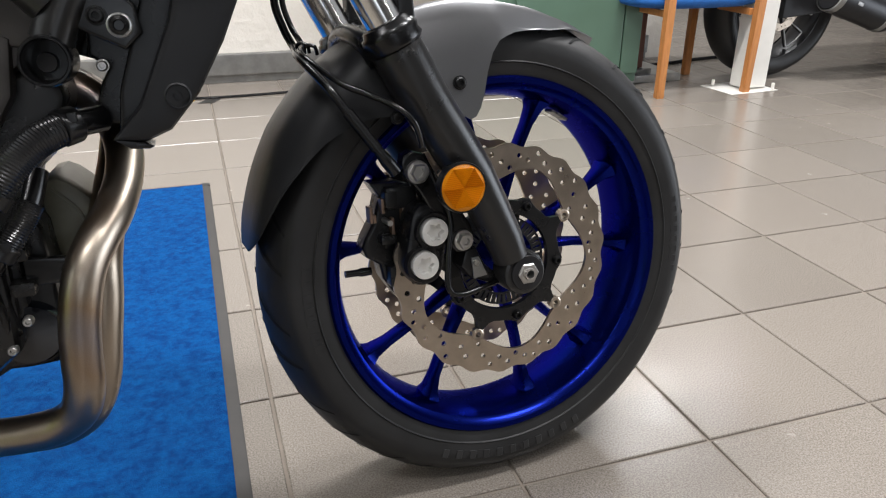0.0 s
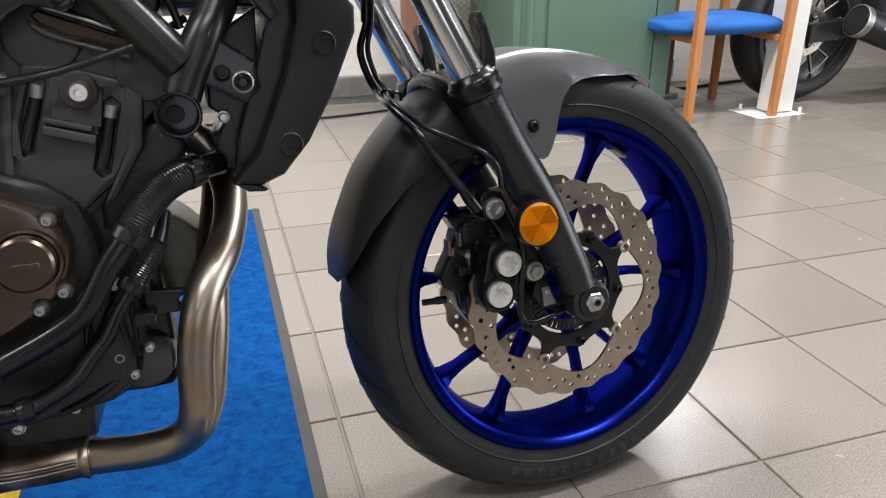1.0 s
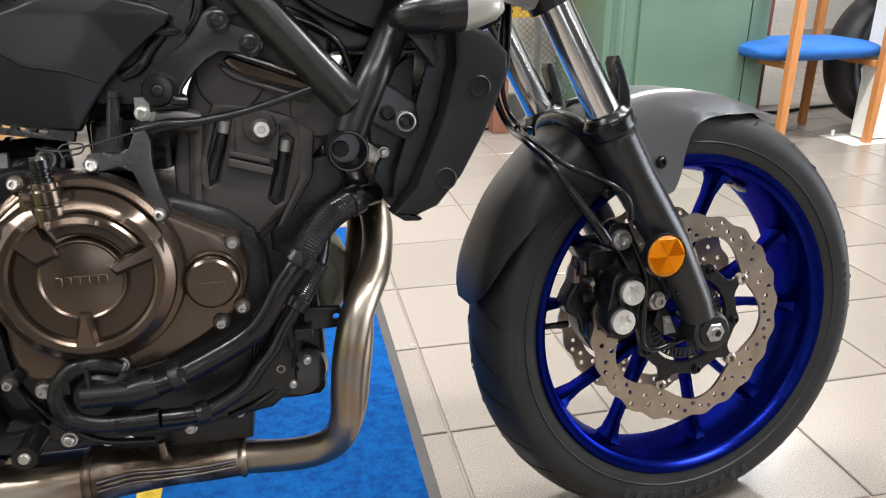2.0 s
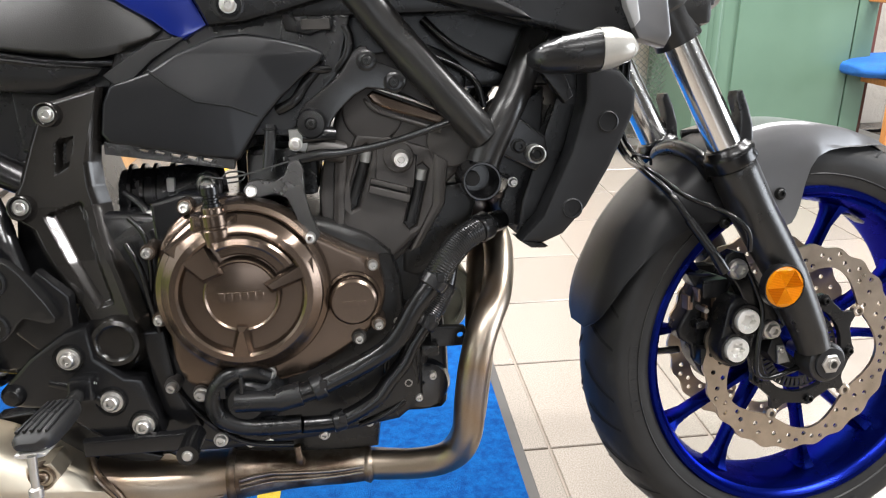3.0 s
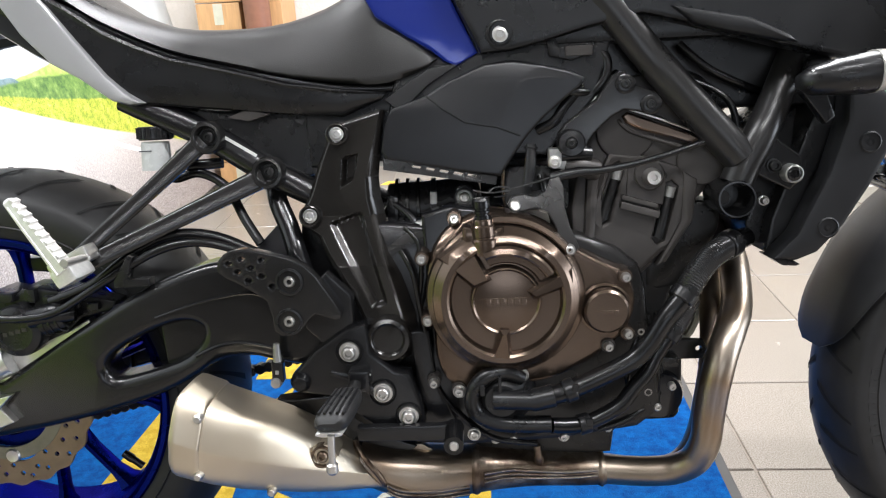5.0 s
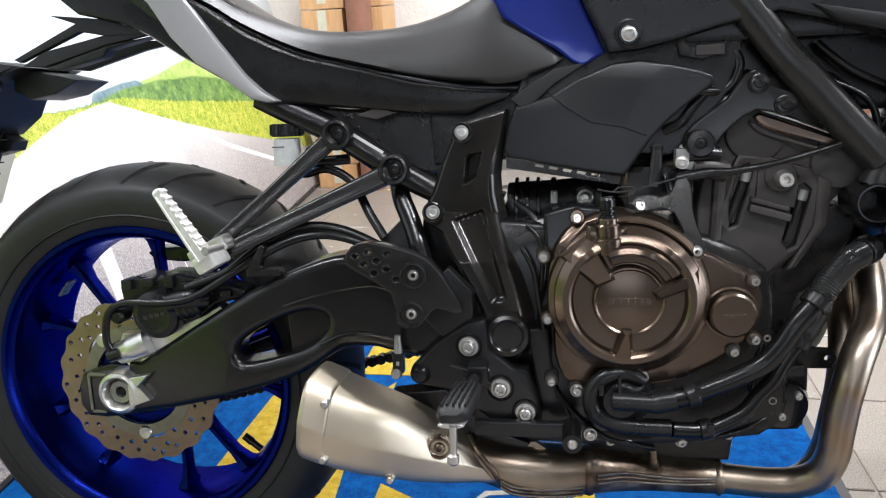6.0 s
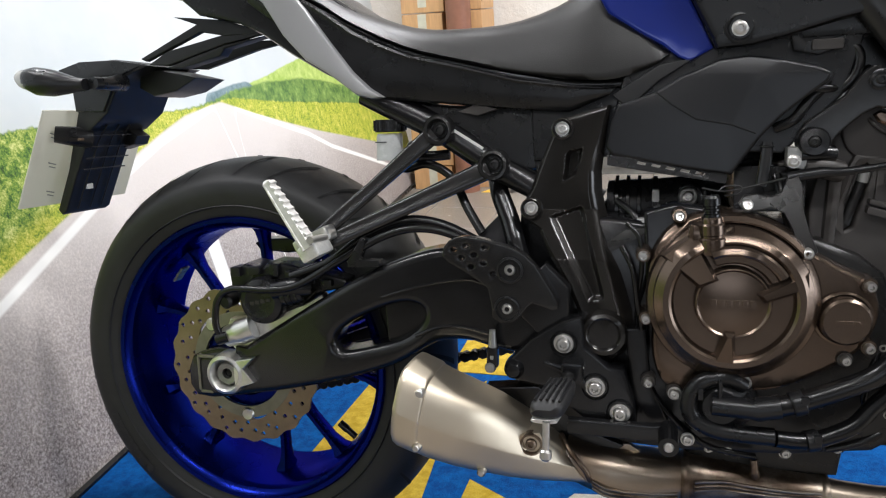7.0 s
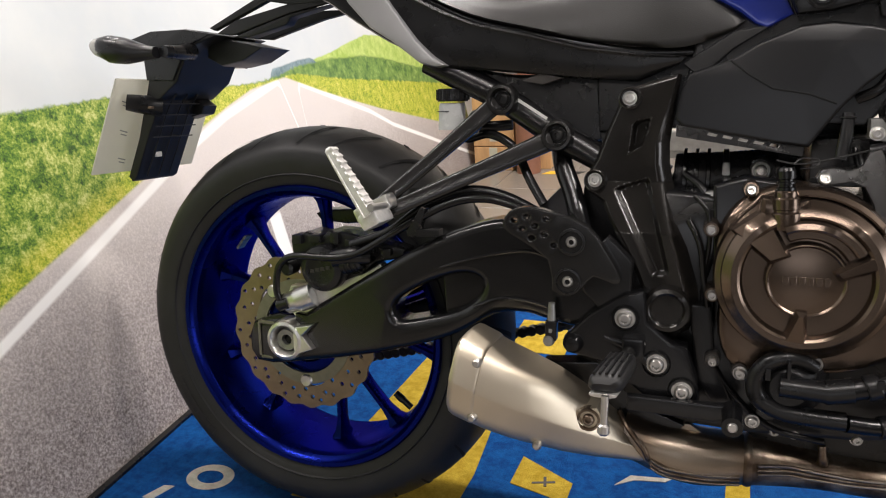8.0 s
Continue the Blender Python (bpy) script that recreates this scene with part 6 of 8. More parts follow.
socket_bolt(bike, 0.995, -0.118, 0.563, 0.005, 0.007, BOLT_STEEL, "clip_screw")
part("fan_housing", prism([(0.984, 0.610), (1.006, 0.650), (1.040, 0.670), (1.036, 0.600), (1.016, 0.505), (0.992, 0.508), (0.984, 0.530), (0.990, 0.548), (0.998, 0.560), (0.982, 0.572)], -0.09, 0.09, 0.004), BLACK_PLASTIC, rad)

part("crankcase_front", prism([(0.80, 0.300), (0.80, 0.530), (0.902, 0.540), (0.904, 0.475), (0.893, 0.430), (0.890, 0.360), (0.880, 0.300)], -0.086, 0.10, 0.008, smooth=2), ENGINE_BLACK, eng)
part("front_mount", prism([(0.862, 0.455), (0.870, 0.520), (0.882, 0.550), (0.942, 0.562), (0.956, 0.535), (0.944, 0.505), (0.926, 0.478), (0.900, 0.452)], -0.088, 0.08, 0.008, smooth=2), ENGINE_BLACK, eng)
# small fittings on the engine's lower front
bits = ((0.838, 0.862, 0.398, 0.412), (0.846, 0.858, 0.330, 0.392), (0.872, 0.900, 0.386, 0.398), (0.866, 0.878, 0.344, 0.384), (0.880, 0.902, 0.352, 0.366), (0.826, 0.842, 0.300, 0.318), (0.846, 0.872, 0.296, 0.310), (0.800, 0.822, 0.268, 0.282))
for i, (u0, u1, w0, w1) in enumerate(bits):
    part("engine_fitting", block(u0, u1, -0.112 + 0.004 * (i % 3), -0.07, w0, w1, 0.003), BLACK_PLASTIC if i % 2 else ENGINE_BLACK, eng)
for pts, r in (([(0.868, -0.108, 0.300), (0.872, -0.112, 0.330), (0.868, -0.112, 0.370), (0.878, -0.108, 0.400), (0.896, -0.10, 0.412)], 0.0052),
               ([(0.842, -0.112, 0.310), (0.836, -0.118, 0.345), (0.842, -0.118, 0.380), (0.852, -0.112, 0.405)], 0.0042),
               ([(0.800, -0.116, 0.275), (0.830, -0.118, 0.286), (0.856, -0.114, 0.300), (0.880, -0.10, 0.318)], 0.0048)):
    part("engine_pipe", tube(pts, r, 10), HOSE, eng)
for u, w in ((0.884, 0.392), (0.852, 0.404), (0.892, 0.330), (0.812, 0.276), (0.874, 0.303)):
    socket_bolt(eng, u, -0.114, w, 0.0052, 0.005, BOLT_STEEL, washer=False)

# ---- air box, throttle bodies, wiring behind the covers ----
def inner(name, outline, v0, v1, material, label="", bev=0.006, sm=0):
    return part(name, prism(outline, v0, v1, bev, smooth=sm), material, bike, label)


inner("air_box", [(0.540, 0.640), (0.560, 0.740), (0.700, 0.780), (0.820, 0.760), (0.800, 0.690), (0.740, 0.625), (0.600, 0.635)], -0.118, 0.12, BLACK_PLASTIC, "black air box")
AC = [(u, v, w) for u, w, v in ((0.538, 0.637, -0.132), (0.543, 0.670, -0.134), (0.553, 0.688, -0.136), (0.597, 0.702, -0.139), (0.625, 0.719, -0.138), (0.668, 0.737, -0.136), (0.701, 0.740, -0.136), (0.738, 0.733, -0.137), (0.770, 0.7245, -0.138), (0.786, 0.7155, -0.137), (0.781, 0.706, -0.136), (0.762, 0.691, -0.136), (0.740, 0.673, -0.136),
      (0.717, 0.649, -0.138), (0.704, 0.631, -0.137), (0.684, 0.602, -0.134), (0.652, 0.6065, -0.133), (0.546, 0.6265, -0.130), (0.615, 0.687, -0.1410), (0.643, 0.669, -0.1418), (0.681, 0.662, -0.1418), (0.712, 0.716, -0.1412))]
ab = part("air_box_cover", facets(AC, [(3, 4, 18), (4, 5, 21), (4, 21, 19, 18), (5, 6, 7, 21), (7, 8, 9, 21), (21, 9, 10, 11, 12), (21, 12, 13, 20), (21, 20, 19), (2, 3, 18), (1, 2, 18), (1, 18, 19), (0, 1, 19, 17), (17, 19, 16), (19, 20, 15, 16), (20, 13, 14, 15)], -0.112, 0.004), DARK_PANEL, bike, "dark grey faceted air box cover", sharp=75)
# near-black line laid on the cover to paint the seam's shade
part("seam_shade_line", tube([(0.597, -0.1398, 0.7015), (0.615, -0.1416, 0.6865), (0.643, -0.1424, 0.6685), (0.681, -0.1424, 0.6615), (0.709, -0.139, 0.6505)], 0.0011, 6, smooth=False), GROOVE_SHADE, ab)
strip = [[(u0 + 0.002, 0.7295 - 0.188 * u0 - 0.0020), (u0 + 0.012, 0.7295 - 0.188 * u0 - 0.0044), (u0 + 0.010, 0.7295 - 0.188 * u0 - 0.0072), (u0, 0.7295 - 0.188 * u0 - 0.0050)] for u0 in (0.575, 0.592, 0.609, 0.626, 0.643)]
part("cover_lip", prism([(0.540, 0.6285), (0.680, 0.6030), (0.678, 0.592), (0.540, 0.6150)], -0.130, -0.114, 0.0008, strip), BLACK_PLASTIC, ab, "slotted lower strip")
inner("throttle_body", [(0.590, 0.545), (0.600, 0.560), (0.660, 0.560), (0.690, 0.555), (0.640, 0.530)], -0.10, 0.10, BLACK_PLASTIC)
duct = part("intake_boot", tube([(0.540, -0.040, 0.562), (0.566, -0.042, 0.563), (0.590, -0.042, 0.565), (0.620, -0.040, 0.569), (0.656, -0.034, 0.574)], [0.029, 0.030, 0.0285, 0.026, 0.024], 24), BLACK_PLASTIC, bike, "black ribbed intake boot")
for i in range(3):
    part("boot_rib", lathe([(0.027, 0), (0.0345, 0.002), (0.0345, 0.006), (0.027, 0.008)], (0, 0), 28), HOSE, duct, m=Matrix.Translation((0.546 + 0.014 * i, -0.041, 0.563)) @ Matrix.Rotation(radians(-90), 4, "Z"))
part("hose_band", lathe([(0.027, 0), (0.0308, 0.001), (0.0308, 0.007), (0.027, 0.008)], (0, 0), 28), BOLT_BLACK, duct, "dark hose band", Matrix.Translation((0.594, -0.042, 0.566)) @ Matrix.Rotation(radians(-90), 4, "Z"))
part("band_screw", block(0.594, 0.603, -0.079, -0.068, 0.566, 0.582, 0.002), GREY_STEEL, duct, "steel band screw")
part("boot_elbow", tube([(0.560, -0.040, 0.560), (0.548, -0.036, 0.540), (0.545, -0.055, 0.51)], [0.024, 0.023, 0.020], 20), BLACK_PLASTIC, duct)
# injector, connectors, breather
inj = part("vacuum_valve", tube([(0.722, -0.135, 0.640), (0.720, -0.138, 0.615), (0.716, -0.138, 0.590)], [0.0060, 0.0068, 0.0060], 14), BLACK_PLASTIC, bike, "black vacuum valve")
for w in (0.634, 0.612):
    part("valve_clip", lathe([(0.0060, 0), (0.0080, 0.0006), (0.0080, 0.0020), (0.0060, 0.0026)], (0, 0), 16), BOLT_BLACK, inj, m=Matrix.Translation((0.7215, -0.136, w)) @ Matrix.Rotation(radians(90), 4, "X"))
con = part("coolant_joint", prism([(0.742, 0.612), (0.742, 0.634), (0.760, 0.634), (0.766, 0.622), (0.760, 0.608)], -0.142, -0.118, 0.003), GREY_STEEL, bike, "grey coolant joint")
part("joint_hose", tube([(0.756, -0.135, 0.626), (0.775, -0.132, 0.626), (0.790, -0.125, 0.625)], 0.0105, 14), HOSE, con)
part("joint_hose", tube([(0.760, -0.132, 0.612), (0.780, -0.128, 0.610), (0.800, -0.118, 0.605)], 0.0125, 14), ENGINE, con)
socket_bolt(con, 0.749, -0.143, 0.618, 0.0065, 0.004)
plug = part("wiring_plug", prism([(0.742, 0.762), (0.746, 0.742), (0.772, 0.736), (0.798, 0.744), (0.798, 0.756), (0.776, 0.752), (0.758, 0.752), (0.752, 0.768)], -0.128, -0.108, 0.003), BLACK_PLASTIC, bike, "grey-black wiring plug")
part("plug_body", block(0.764, 0.796, -0.133, -0.118, 0.741, 0.753, 0.002), ENGINE, plug)
for pts, r in (([(0.745, -0.11, 0.705), (0.77, -0.12, 0.70), (0.80, -0.11, 0.70), (0.83, -0.09, 0.72)], 0.005),
               ([(0.80, -0.11, 0.755), (0.815, -0.115, 0.735), (0.81, -0.115, 0.71), (0.79, -0.11, 0.69)], 0.0055),
               ([(0.73, -0.12, 0.655), (0.75, -0.125, 0.665), (0.765, -0.12, 0.685), (0.79, -0.11, 0.71)], 0.006),
               ([(0.735, -0.11, 0.60), (0.74, -0.12, 0.58), (0.748, -0.11, 0.55), (0.75, -0.1, 0.53)], 0.006),
               ([(0.90, -0.10, 0.75), (0.93, -0.11, 0.72), (0.97, -0.10, 0.70), (1.0, -0.08, 0.69)], 0.005),
               ([(0.88, -0.09, 0.72), (0.93, -0.10, 0.70), (0.955, -0.11, 0.68), (0.965, -0.11, 0.65)], 0.004),
               ([(0.55, -0.095, 0.57), (0.575, -0.105, 0.55), (0.582, -0.105, 0.51), (0.575, -0.10, 0.47)], 0.004),
               ([(0.560, -0.095, 0.55), (0.580, -0.10, 0.53), (0.590, -0.10, 0.49), (0.586, -0.10, 0.44)], 0.003)):
    part("wiring_loom", tube(pts, r, 10), HOSE, bike, "black wiring loom")
for pts, r, mt in (([(0.575, -0.105, 0.545), (0.60, -0.11, 0.55), (0.615, -0.108, 0.565)], 0.005, GREY_STEEL), ([(0.572, -0.11, 0.53), (0.585, -0.112, 0.545), (0.60, -0.11, 0.552)], 0.0035, GREY_STEEL), ([(0.79, -0.105, 0.675), (0.80, -0.11, 0.69), (0.812, -0.10, 0.70)], 0.004, WHITE_PLASTIC)):
    part("wire_end", tube(pts, r, 10), mt, bike, "bright wire end")
# black block added where the gap under the tank lies in shade
part("dark_gap_fill", block(0.812, 1.07, -0.08, 0.09, 0.672, 0.80, 0.01), BLACK_PLASTIC, bike, "black block added to keep the gap under the tank dark")
part("rear_tray", prism([(0.44, 0.69), (0.56, 0.73), (0.63, 0.66), (0.60, 0.630), (0.545, 0.624), (0.500, 0.622), (0.445, 0.62)], -0.098, 0.10, 0.006), BLACK_PLASTIC, bike, "black inner tray")
part("rear_tray", prism([(0.445, 0.620), (0.500, 0.620), (0.515, 0.552), (0.580, 0.550), (0.60, 0.50), (0.52, 0.48), (0.47, 0.54)], -0.098, 0.10, 0.006), BLACK_PLASTIC, bike, "black inner tray")
part("tray_side", prism([(0.505, 0.626), (0.530, 0.626), (0.530, 0.600), (0.530, 0.545), (0.510, 0.545)], -0.112, -0.099, 0.003), BLACK_PLASTIC, bike)
part("foam_strip", prism([(0.545, 0.700), (0.600, 0.735), (0.640, 0.740), (0.600, 0.715), (0.572, 0.690), (0.566, 0.640), (0.556, 0.640), (0.556, 0.690)], -0.128, -0.10, 0.003), TAIL_BLACK, bike, "black foam strip")
part("thermostat", prism([(0.885, 0.700), (0.890, 0.725), (0.925, 0.715), (0.95, 0.69), (0.94, 0.66), (0.915, 0.67)], -0.09, 0.05, 0.008, smooth=2), BLACK_PLASTIC, bike)

# ---- tank, side panels, indicator ----
def body_ring(u, w0, w1, hv, lean_in=0.75, n=24):
    out = []
    for i in range(n):
        a = 2 * math.pi * i / n
        ca, sa = math.cos(a), math.sin(a)
        p = math.copysign(abs(ca) ** 0.7, ca) * hv * (1 - (1 - lean_in) * max(0, sa))
        q = (w0 + w1) / 2 + math.copysign(abs(sa) ** 0.8, sa) * (w1 - w0) / 2
        out.append((u, p, q))
    return out


tank = part("fuel_tank", loft([body_ring(0.520, 0.800, 0.850, 0.075), body_ring(0.560, 0.775, 0.900, 0.105), body_ring(0.620, 0.760, 0.965, 0.125), body_ring(0.720, 0.765, 1.015, 0.135), body_ring(0.840, 0.780, 1.03, 0.14), body_ring(0.940, 0.780, 1.00, 0.125), body_ring(1.020, 0.79, 0.95, 0.09)]), BLUE_TANK, bike, "metallic blue fuel tank")
part("blue_panel", prism([(0.520, 0.830), (0.538, 0.797), (0.575, 0.772), (0.602, 0.756), (0.620, 0.741), (0.634, 0.735), (0.662, 0.750), (0.646, 0.785), (0.620, 0.840), (0.560, 0.880)], -0.1295, -0.095, 0.006), BLUE_TANK, tank, "glossy blue knee panel")
part("tank_cover", prism([(0.618, 0.850), (0.637, 0.803), (0.658, 0.762), (0.664, 0.748), (0.700, 0.750), (0.737, 0.758), (0.790, 0.772), (0.850, 0.784), (0.900, 0.770), (0.990, 0.742), (1.040, 0.729), (1.130, 0.708), (1.120, 0.760), (1.080, 0.860), (0.90, 0.93), (0.72, 0.93)], -0.150, -0.120, 0.008), BLACK_PLASTIC, tank, "black moulded tank side cover")
part("cover_fold", prism([(0.880, 0.790), (0.960, 0.772), (1.000, 0.752), (1.010, 0.742), (0.990, 0.745), (0.940, 0.757), (0.905, 0.768)], -0.160, -0.148, 0.006), SHROUD, tank, "folded air scoop edge")
part("cover_boss", lathe([(0.0, -0.148), (0.012, -0.150), (0.0150, -0.1555), (0.0175, -0.1545), (0.018, -0.14)], (0.688, 0.770), 28), BLACK_PLASTIC, tank)
socket_bolt(tank, 0.688, -0.152, 0.770, 0.0080, 0.006)
part("front_wing", prism([(1.135, 0.775), (1.115, 0.745), (1.128, 0.718), (1.160, 0.708), (1.168, 0.722), (1.160, 0.780), (1.14, 0.86), (1.11, 0.86)], -0.158, -0.135, 0.007), SILVER, tank, "silver-grey front wing")
part("wing_inlay", prism([(1.104, 0.790), (1.112, 0.752), (1.122, 0.730), (1.129, 0.738), (1.124, 0.770), (1.116, 0.81)], -0.163, -0.150, 0.004), SILVER_LIGHT, tank, "pale gold inlay")
part("under_tray", block(0.62, 1.04, -0.115, 0.115, 0.755, 0.79, 0.01), BLACK_PLASTIC, tank)
ind = part("front_indicator", loft([oval(c, a, b, 20, 2.3) for c, a, b in (((0.997, -0.190, 0.699), 0.007, 0.007), ((1.010, -0.194, 0.700), 0.018, 0.0150), ((1.035, -0.198, 0.703), 0.024, 0.0195), ((1.062, -0.202, 0.705), 0.026, 0.0215), ((1.080, -0.204, 0.7075), 0.0225, 0.0195))]), BLACK_PLASTIC, bike, "front indicator with a clear lens", sharp=60)
part("lens", loft([oval(c, a, b, 20, 2.3) for c, a, b in (((1.066, -0.2028, 0.7062), 0.0268, 0.0224), ((1.080, -0.2040, 0.7078), 0.0246, 0.0212), ((1.098, -0.205, 0.708), 0.0175, 0.0145), ((1.106, -0.205, 0.707), 0.009, 0.007))]), CLEAR_LENS, ind, "clear indicator lens", sharp=60)
# the gloss highlight on the black body, put in as a silver sliver
part("top_highlight", loft([oval(c, a, b, 18, 2.2) for c, a, b in (((1.006, -0.196, 0.708), 0.009, 0.003), ((1.030, -0.199, 0.7165), 0.015, 0.0042), ((1.062, -0.203, 0.7222), 0.017, 0.0042), ((1.084, -0.205, 0.7235), 0.013, 0.0036))]), SILVER_LIGHT, ind, "pale sliver for the gloss highlight on top", sharp=60)
part("stalk", tube([(1.025, -0.18, 0.702), (1.035, -0.15, 0.705), (1.05, -0.11, 0.72)], [0.012, 0.013, 0.016], 14), BLACK_PLASTIC, ind)
part("stalk_web", prism([(1.020, 0.688), (1.046, 0.690), (1.058, 0.660), (1.048, 0.652)], -0.150, -0.135, 0.003), BLACK_PLASTIC, ind)
slim[0] = None
hl = part("headlight", loft([oval((1.170, 0, 0.800), 0.10, 0.045, 24), oval((1.215, 0, 0.795), 0.105, 0.055, 24), oval((1.262, 0, 0.80), 0.085, 0.045, 24)]), SILVER, bike, "silver-grey headlight shell", STEER)
part("reflector_bowl", block(1.185, 1.235, -0.108, -0.085, 0.757, 0.785, 0.008), BLACK_PLASTIC, hl, m=STEER)

# ---- seat and tail ----
slim[0] = NARROW_UP
def seat_ring(u, wl, wt, hv):
    half = [(0, wt), (-hv * 0.42, wt - (wt - wl) * 0.02), (-hv * 0.62, wt - (wt - wl) * 0.11), (-hv * 0.78, wt - (wt - wl) * 0.32), (-hv * 0.90, wl + (wt - wl) * 0.38), (-hv * 1.0, wl + (wt - wl) * 0.07), (-hv * 0.95, wl), (-hv * 0.5, wl + 0.004), (0, wl + 0.004)]
    return [(u, v, w) for v, w in half] + [(u, -v, w) for v, w in reversed(half[1:-1])]


st = [(0.060, 0.860, 0.905, 0.105), (0.124, 0.848, 0.880, 0.115), (0.165, 0.832, 0.852, 0.122), (0.205, 0.806, 0.828, 0.127), (0.278, 0.771, 0.802, 0.131), (0.352, 0.750, 0.797, 0.133), (0.423, 0.733, 0.803, 0.131), (0.492, 0.722, 0.828, 0.131), (0.540, 0.719, 0.868, 0.134), (0.575, 0.727, 0.842, 0.134), (0.600, 0.737, 0.788, 0.132), (0.611, 0.745, 0.756, 0.128)]
seat = part("seat", loft([seat_ring(*tuple(v)) for v in [(p.x, p.y, p.z, h.x) for p, h in zip(spline([q[:3] for q in st], 3), spline([(q[3], 0, 0) for q in st], 3))]]), SEAT, bike, "black vinyl rider seat", sharp=70)
part("seat_base_strip", tube([(0.124, -0.106, 0.846), (0.205, -0.114, 0.801), (0.278, -0.116, 0.766), (0.352, -0.117, 0.746), (0.423, -0.116, 0.728), (0.500, -0.112, 0.716), (0.570, -0.106, 0.716), (0.600, -0.102, 0.730)], 0.0055, 10), HOSE, seat)
part("pillion_seat", loft([seat_ring(-0.22, 0.90, 0.96, 0.07), seat_ring(-0.12, 0.875, 0.955, 0.095), seat_ring(0.0, 0.865, 0.94, 0.105), seat_ring(0.07, 0.855, 0.91, 0.10)]), SEAT, bike, "black vinyl pillion seat")
PT = [(0.075, 0.868), (0.130, 0.846), (0.166, 0.826), (0.208, 0.796), (0.245, 0.777), (0.283, 0.761), (0.356, 0.743), (0.426, 0.724), (0.494, 0.714), (0.548, 0.708)]
PB = [(0.060, 0.840), (0.118, 0.795), (0.160, 0.752), (0.215, 0.712), (0.250, 0.706), (0.295, 0.701), (0.356, 0.694), (0.420, 0.687), (0.492, 0.681), (0.540, 0.700)]
panel = []
for (ut, wt), (ub, wb) in zip(PT, PB):
    d = wt - wb
    ring = []
    for f, v in ((0.02, -0.100), (0.0, -0.131), (0.0, -0.1350), (0.05, -0.1368), (0.14, -0.1335), (0.45, -0.1335), (0.75, -0.1300), (0.95, -0.1235), (1.0, -0.117), (0.98, -0.100)):
        ring.append((ut + (ub - ut) * f, v, wt - d * f))
    panel.append(ring)
tl = part("side_panel", loft(panel), BLACK_PLASTIC, bike, "black side panel below the seat", sharp=34)
part("silver_flash", prism([(0.060, 0.862), (0.090, 0.836), (0.116, 0.793), (0.146, 0.760), (0.177, 0.741), (0.215, 0.712), (0.236, 0.706), (0.250, 0.708), (0.231, 0.721), (0.209, 0.743), (0.180, 0.782), (0.150, 0.824), (0.142, 0.834), (0.120, 0.862)], -0.1445, -0.118, 0.005), SILVER_LIGHT, tl, "light silver tail flash")
part("flash_recess", prism([(0.348, 0.686), (0.374, 0.680), (0.400, 0.688), (0.372, 0.696)], -0.120, -0.10, 0.002), ENGINE, tl)
part("battery_box", prism([(0.240, 0.705), (0.330, 0.695), (0.470, 0.690), (0.470, 0.615), (0.410, 0.600), (0.330, 0.640)], -0.090, 0.09, 0.006), BLACK_PLASTIC, bike, "black battery box")
part("tail_under", prism([(-0.16, 0.885), (-0.052, 0.853), (-0.028, 0.832), (0.033, 0.817), (0.067, 0.800), (0.108, 0.772), (0.157, 0.743), (0.24, 0.705), (0.30, 0.70), (0.30, 0.76), (0.15, 0.86), (-0.10, 0.91)], -0.098, 0.098, 0.008), BLACK_PLASTIC, bike, "black tail underside")
sub = part("subframe", tube([(0.215, -0.098, 0.716), (0.250, -0.100, 0.698), (0.322, -0.101, 0.662), (0.396, -0.102, 0.615), (0.458, -0.094, 0.583), (0.505, -0.066, 0.558)], 0.0175, 20), SATIN_BLACK, bike, "satin black subframe tube")
part("far_rail", tube([(0.060, 0.098, 0.795), (0.229, 0.100, 0.708), (0.396, 0.102, 0.615), (0.52, 0.10, 0.55)], 0.0175, 16), SATIN_BLACK, sub)
part("warning_label", block(0.330, 0.385, -0.1195, -0.118, -0.0018, 0.0018, 0), INK_PALE, sub, "thin white printed label", Matrix.Translation((0.0, 0, 0.0)) @ Matrix.Translation((0.358, 0, 0.652)) @ Matrix.Rotation(radians(32), 4, "Y") @ Matrix.Translation((-0.358, 0, 0)))
# pillion footrest bracket
def strut(p, q, r0, r1, thick=0.7):
    a, b = Vector(p), Vector(q)
    d = (b - a).normalized()
    n = Vector((-d.z, 0, d.x)).normalized()
    secs = []
    for f, r in ((0, r0), (0.5, (r0 + r1) / 2 * 0.92), (1, r1)):
        c = a + (b - a) * f
        ring = []
        for i in range(14):
            t = 2 * math.pi * i / 14
            ring.append(c + n * math.copysign(abs(math.cos(t)) ** 0.7, math.cos(t)) * r + Vector((0, 1, 0)) * math.copysign(abs(math.sin(t)) ** 0.7, math.sin(t)) * r * thick)
        secs.append(ring)
    return loft(secs)


pb = part("footrest_bracket", strut((0.316, -0.122, 0.660), (0.155, -0.150, 0.518), 0.0128, 0.0100), BRACKET, bike, "dark grey forked pillion footrest bracket")
part("lower_arm", strut((0.390, -0.122, 0.612), (0.160, -0.150, 0.512), 0.0135, 0.0105), BRACKET, pb)
for u, w in ((0.322, 0.663), (0.396, 0.617)):
    part("arm_eye", lathe([(0.0, -0.118), (0.0120, -0.119), (0.0134, -0.1345), (0.0150, -0.1372), (0.0185, -0.1368), (0.0205, -0.132), (0.0208, -0.112)], (u, w), 32), BRACKET, pb, "round bracket eye")
    socket_bolt(pb, u, -0.121, w, 0.0085, 0.006, BOLT_BLACK)
slim[0] = None
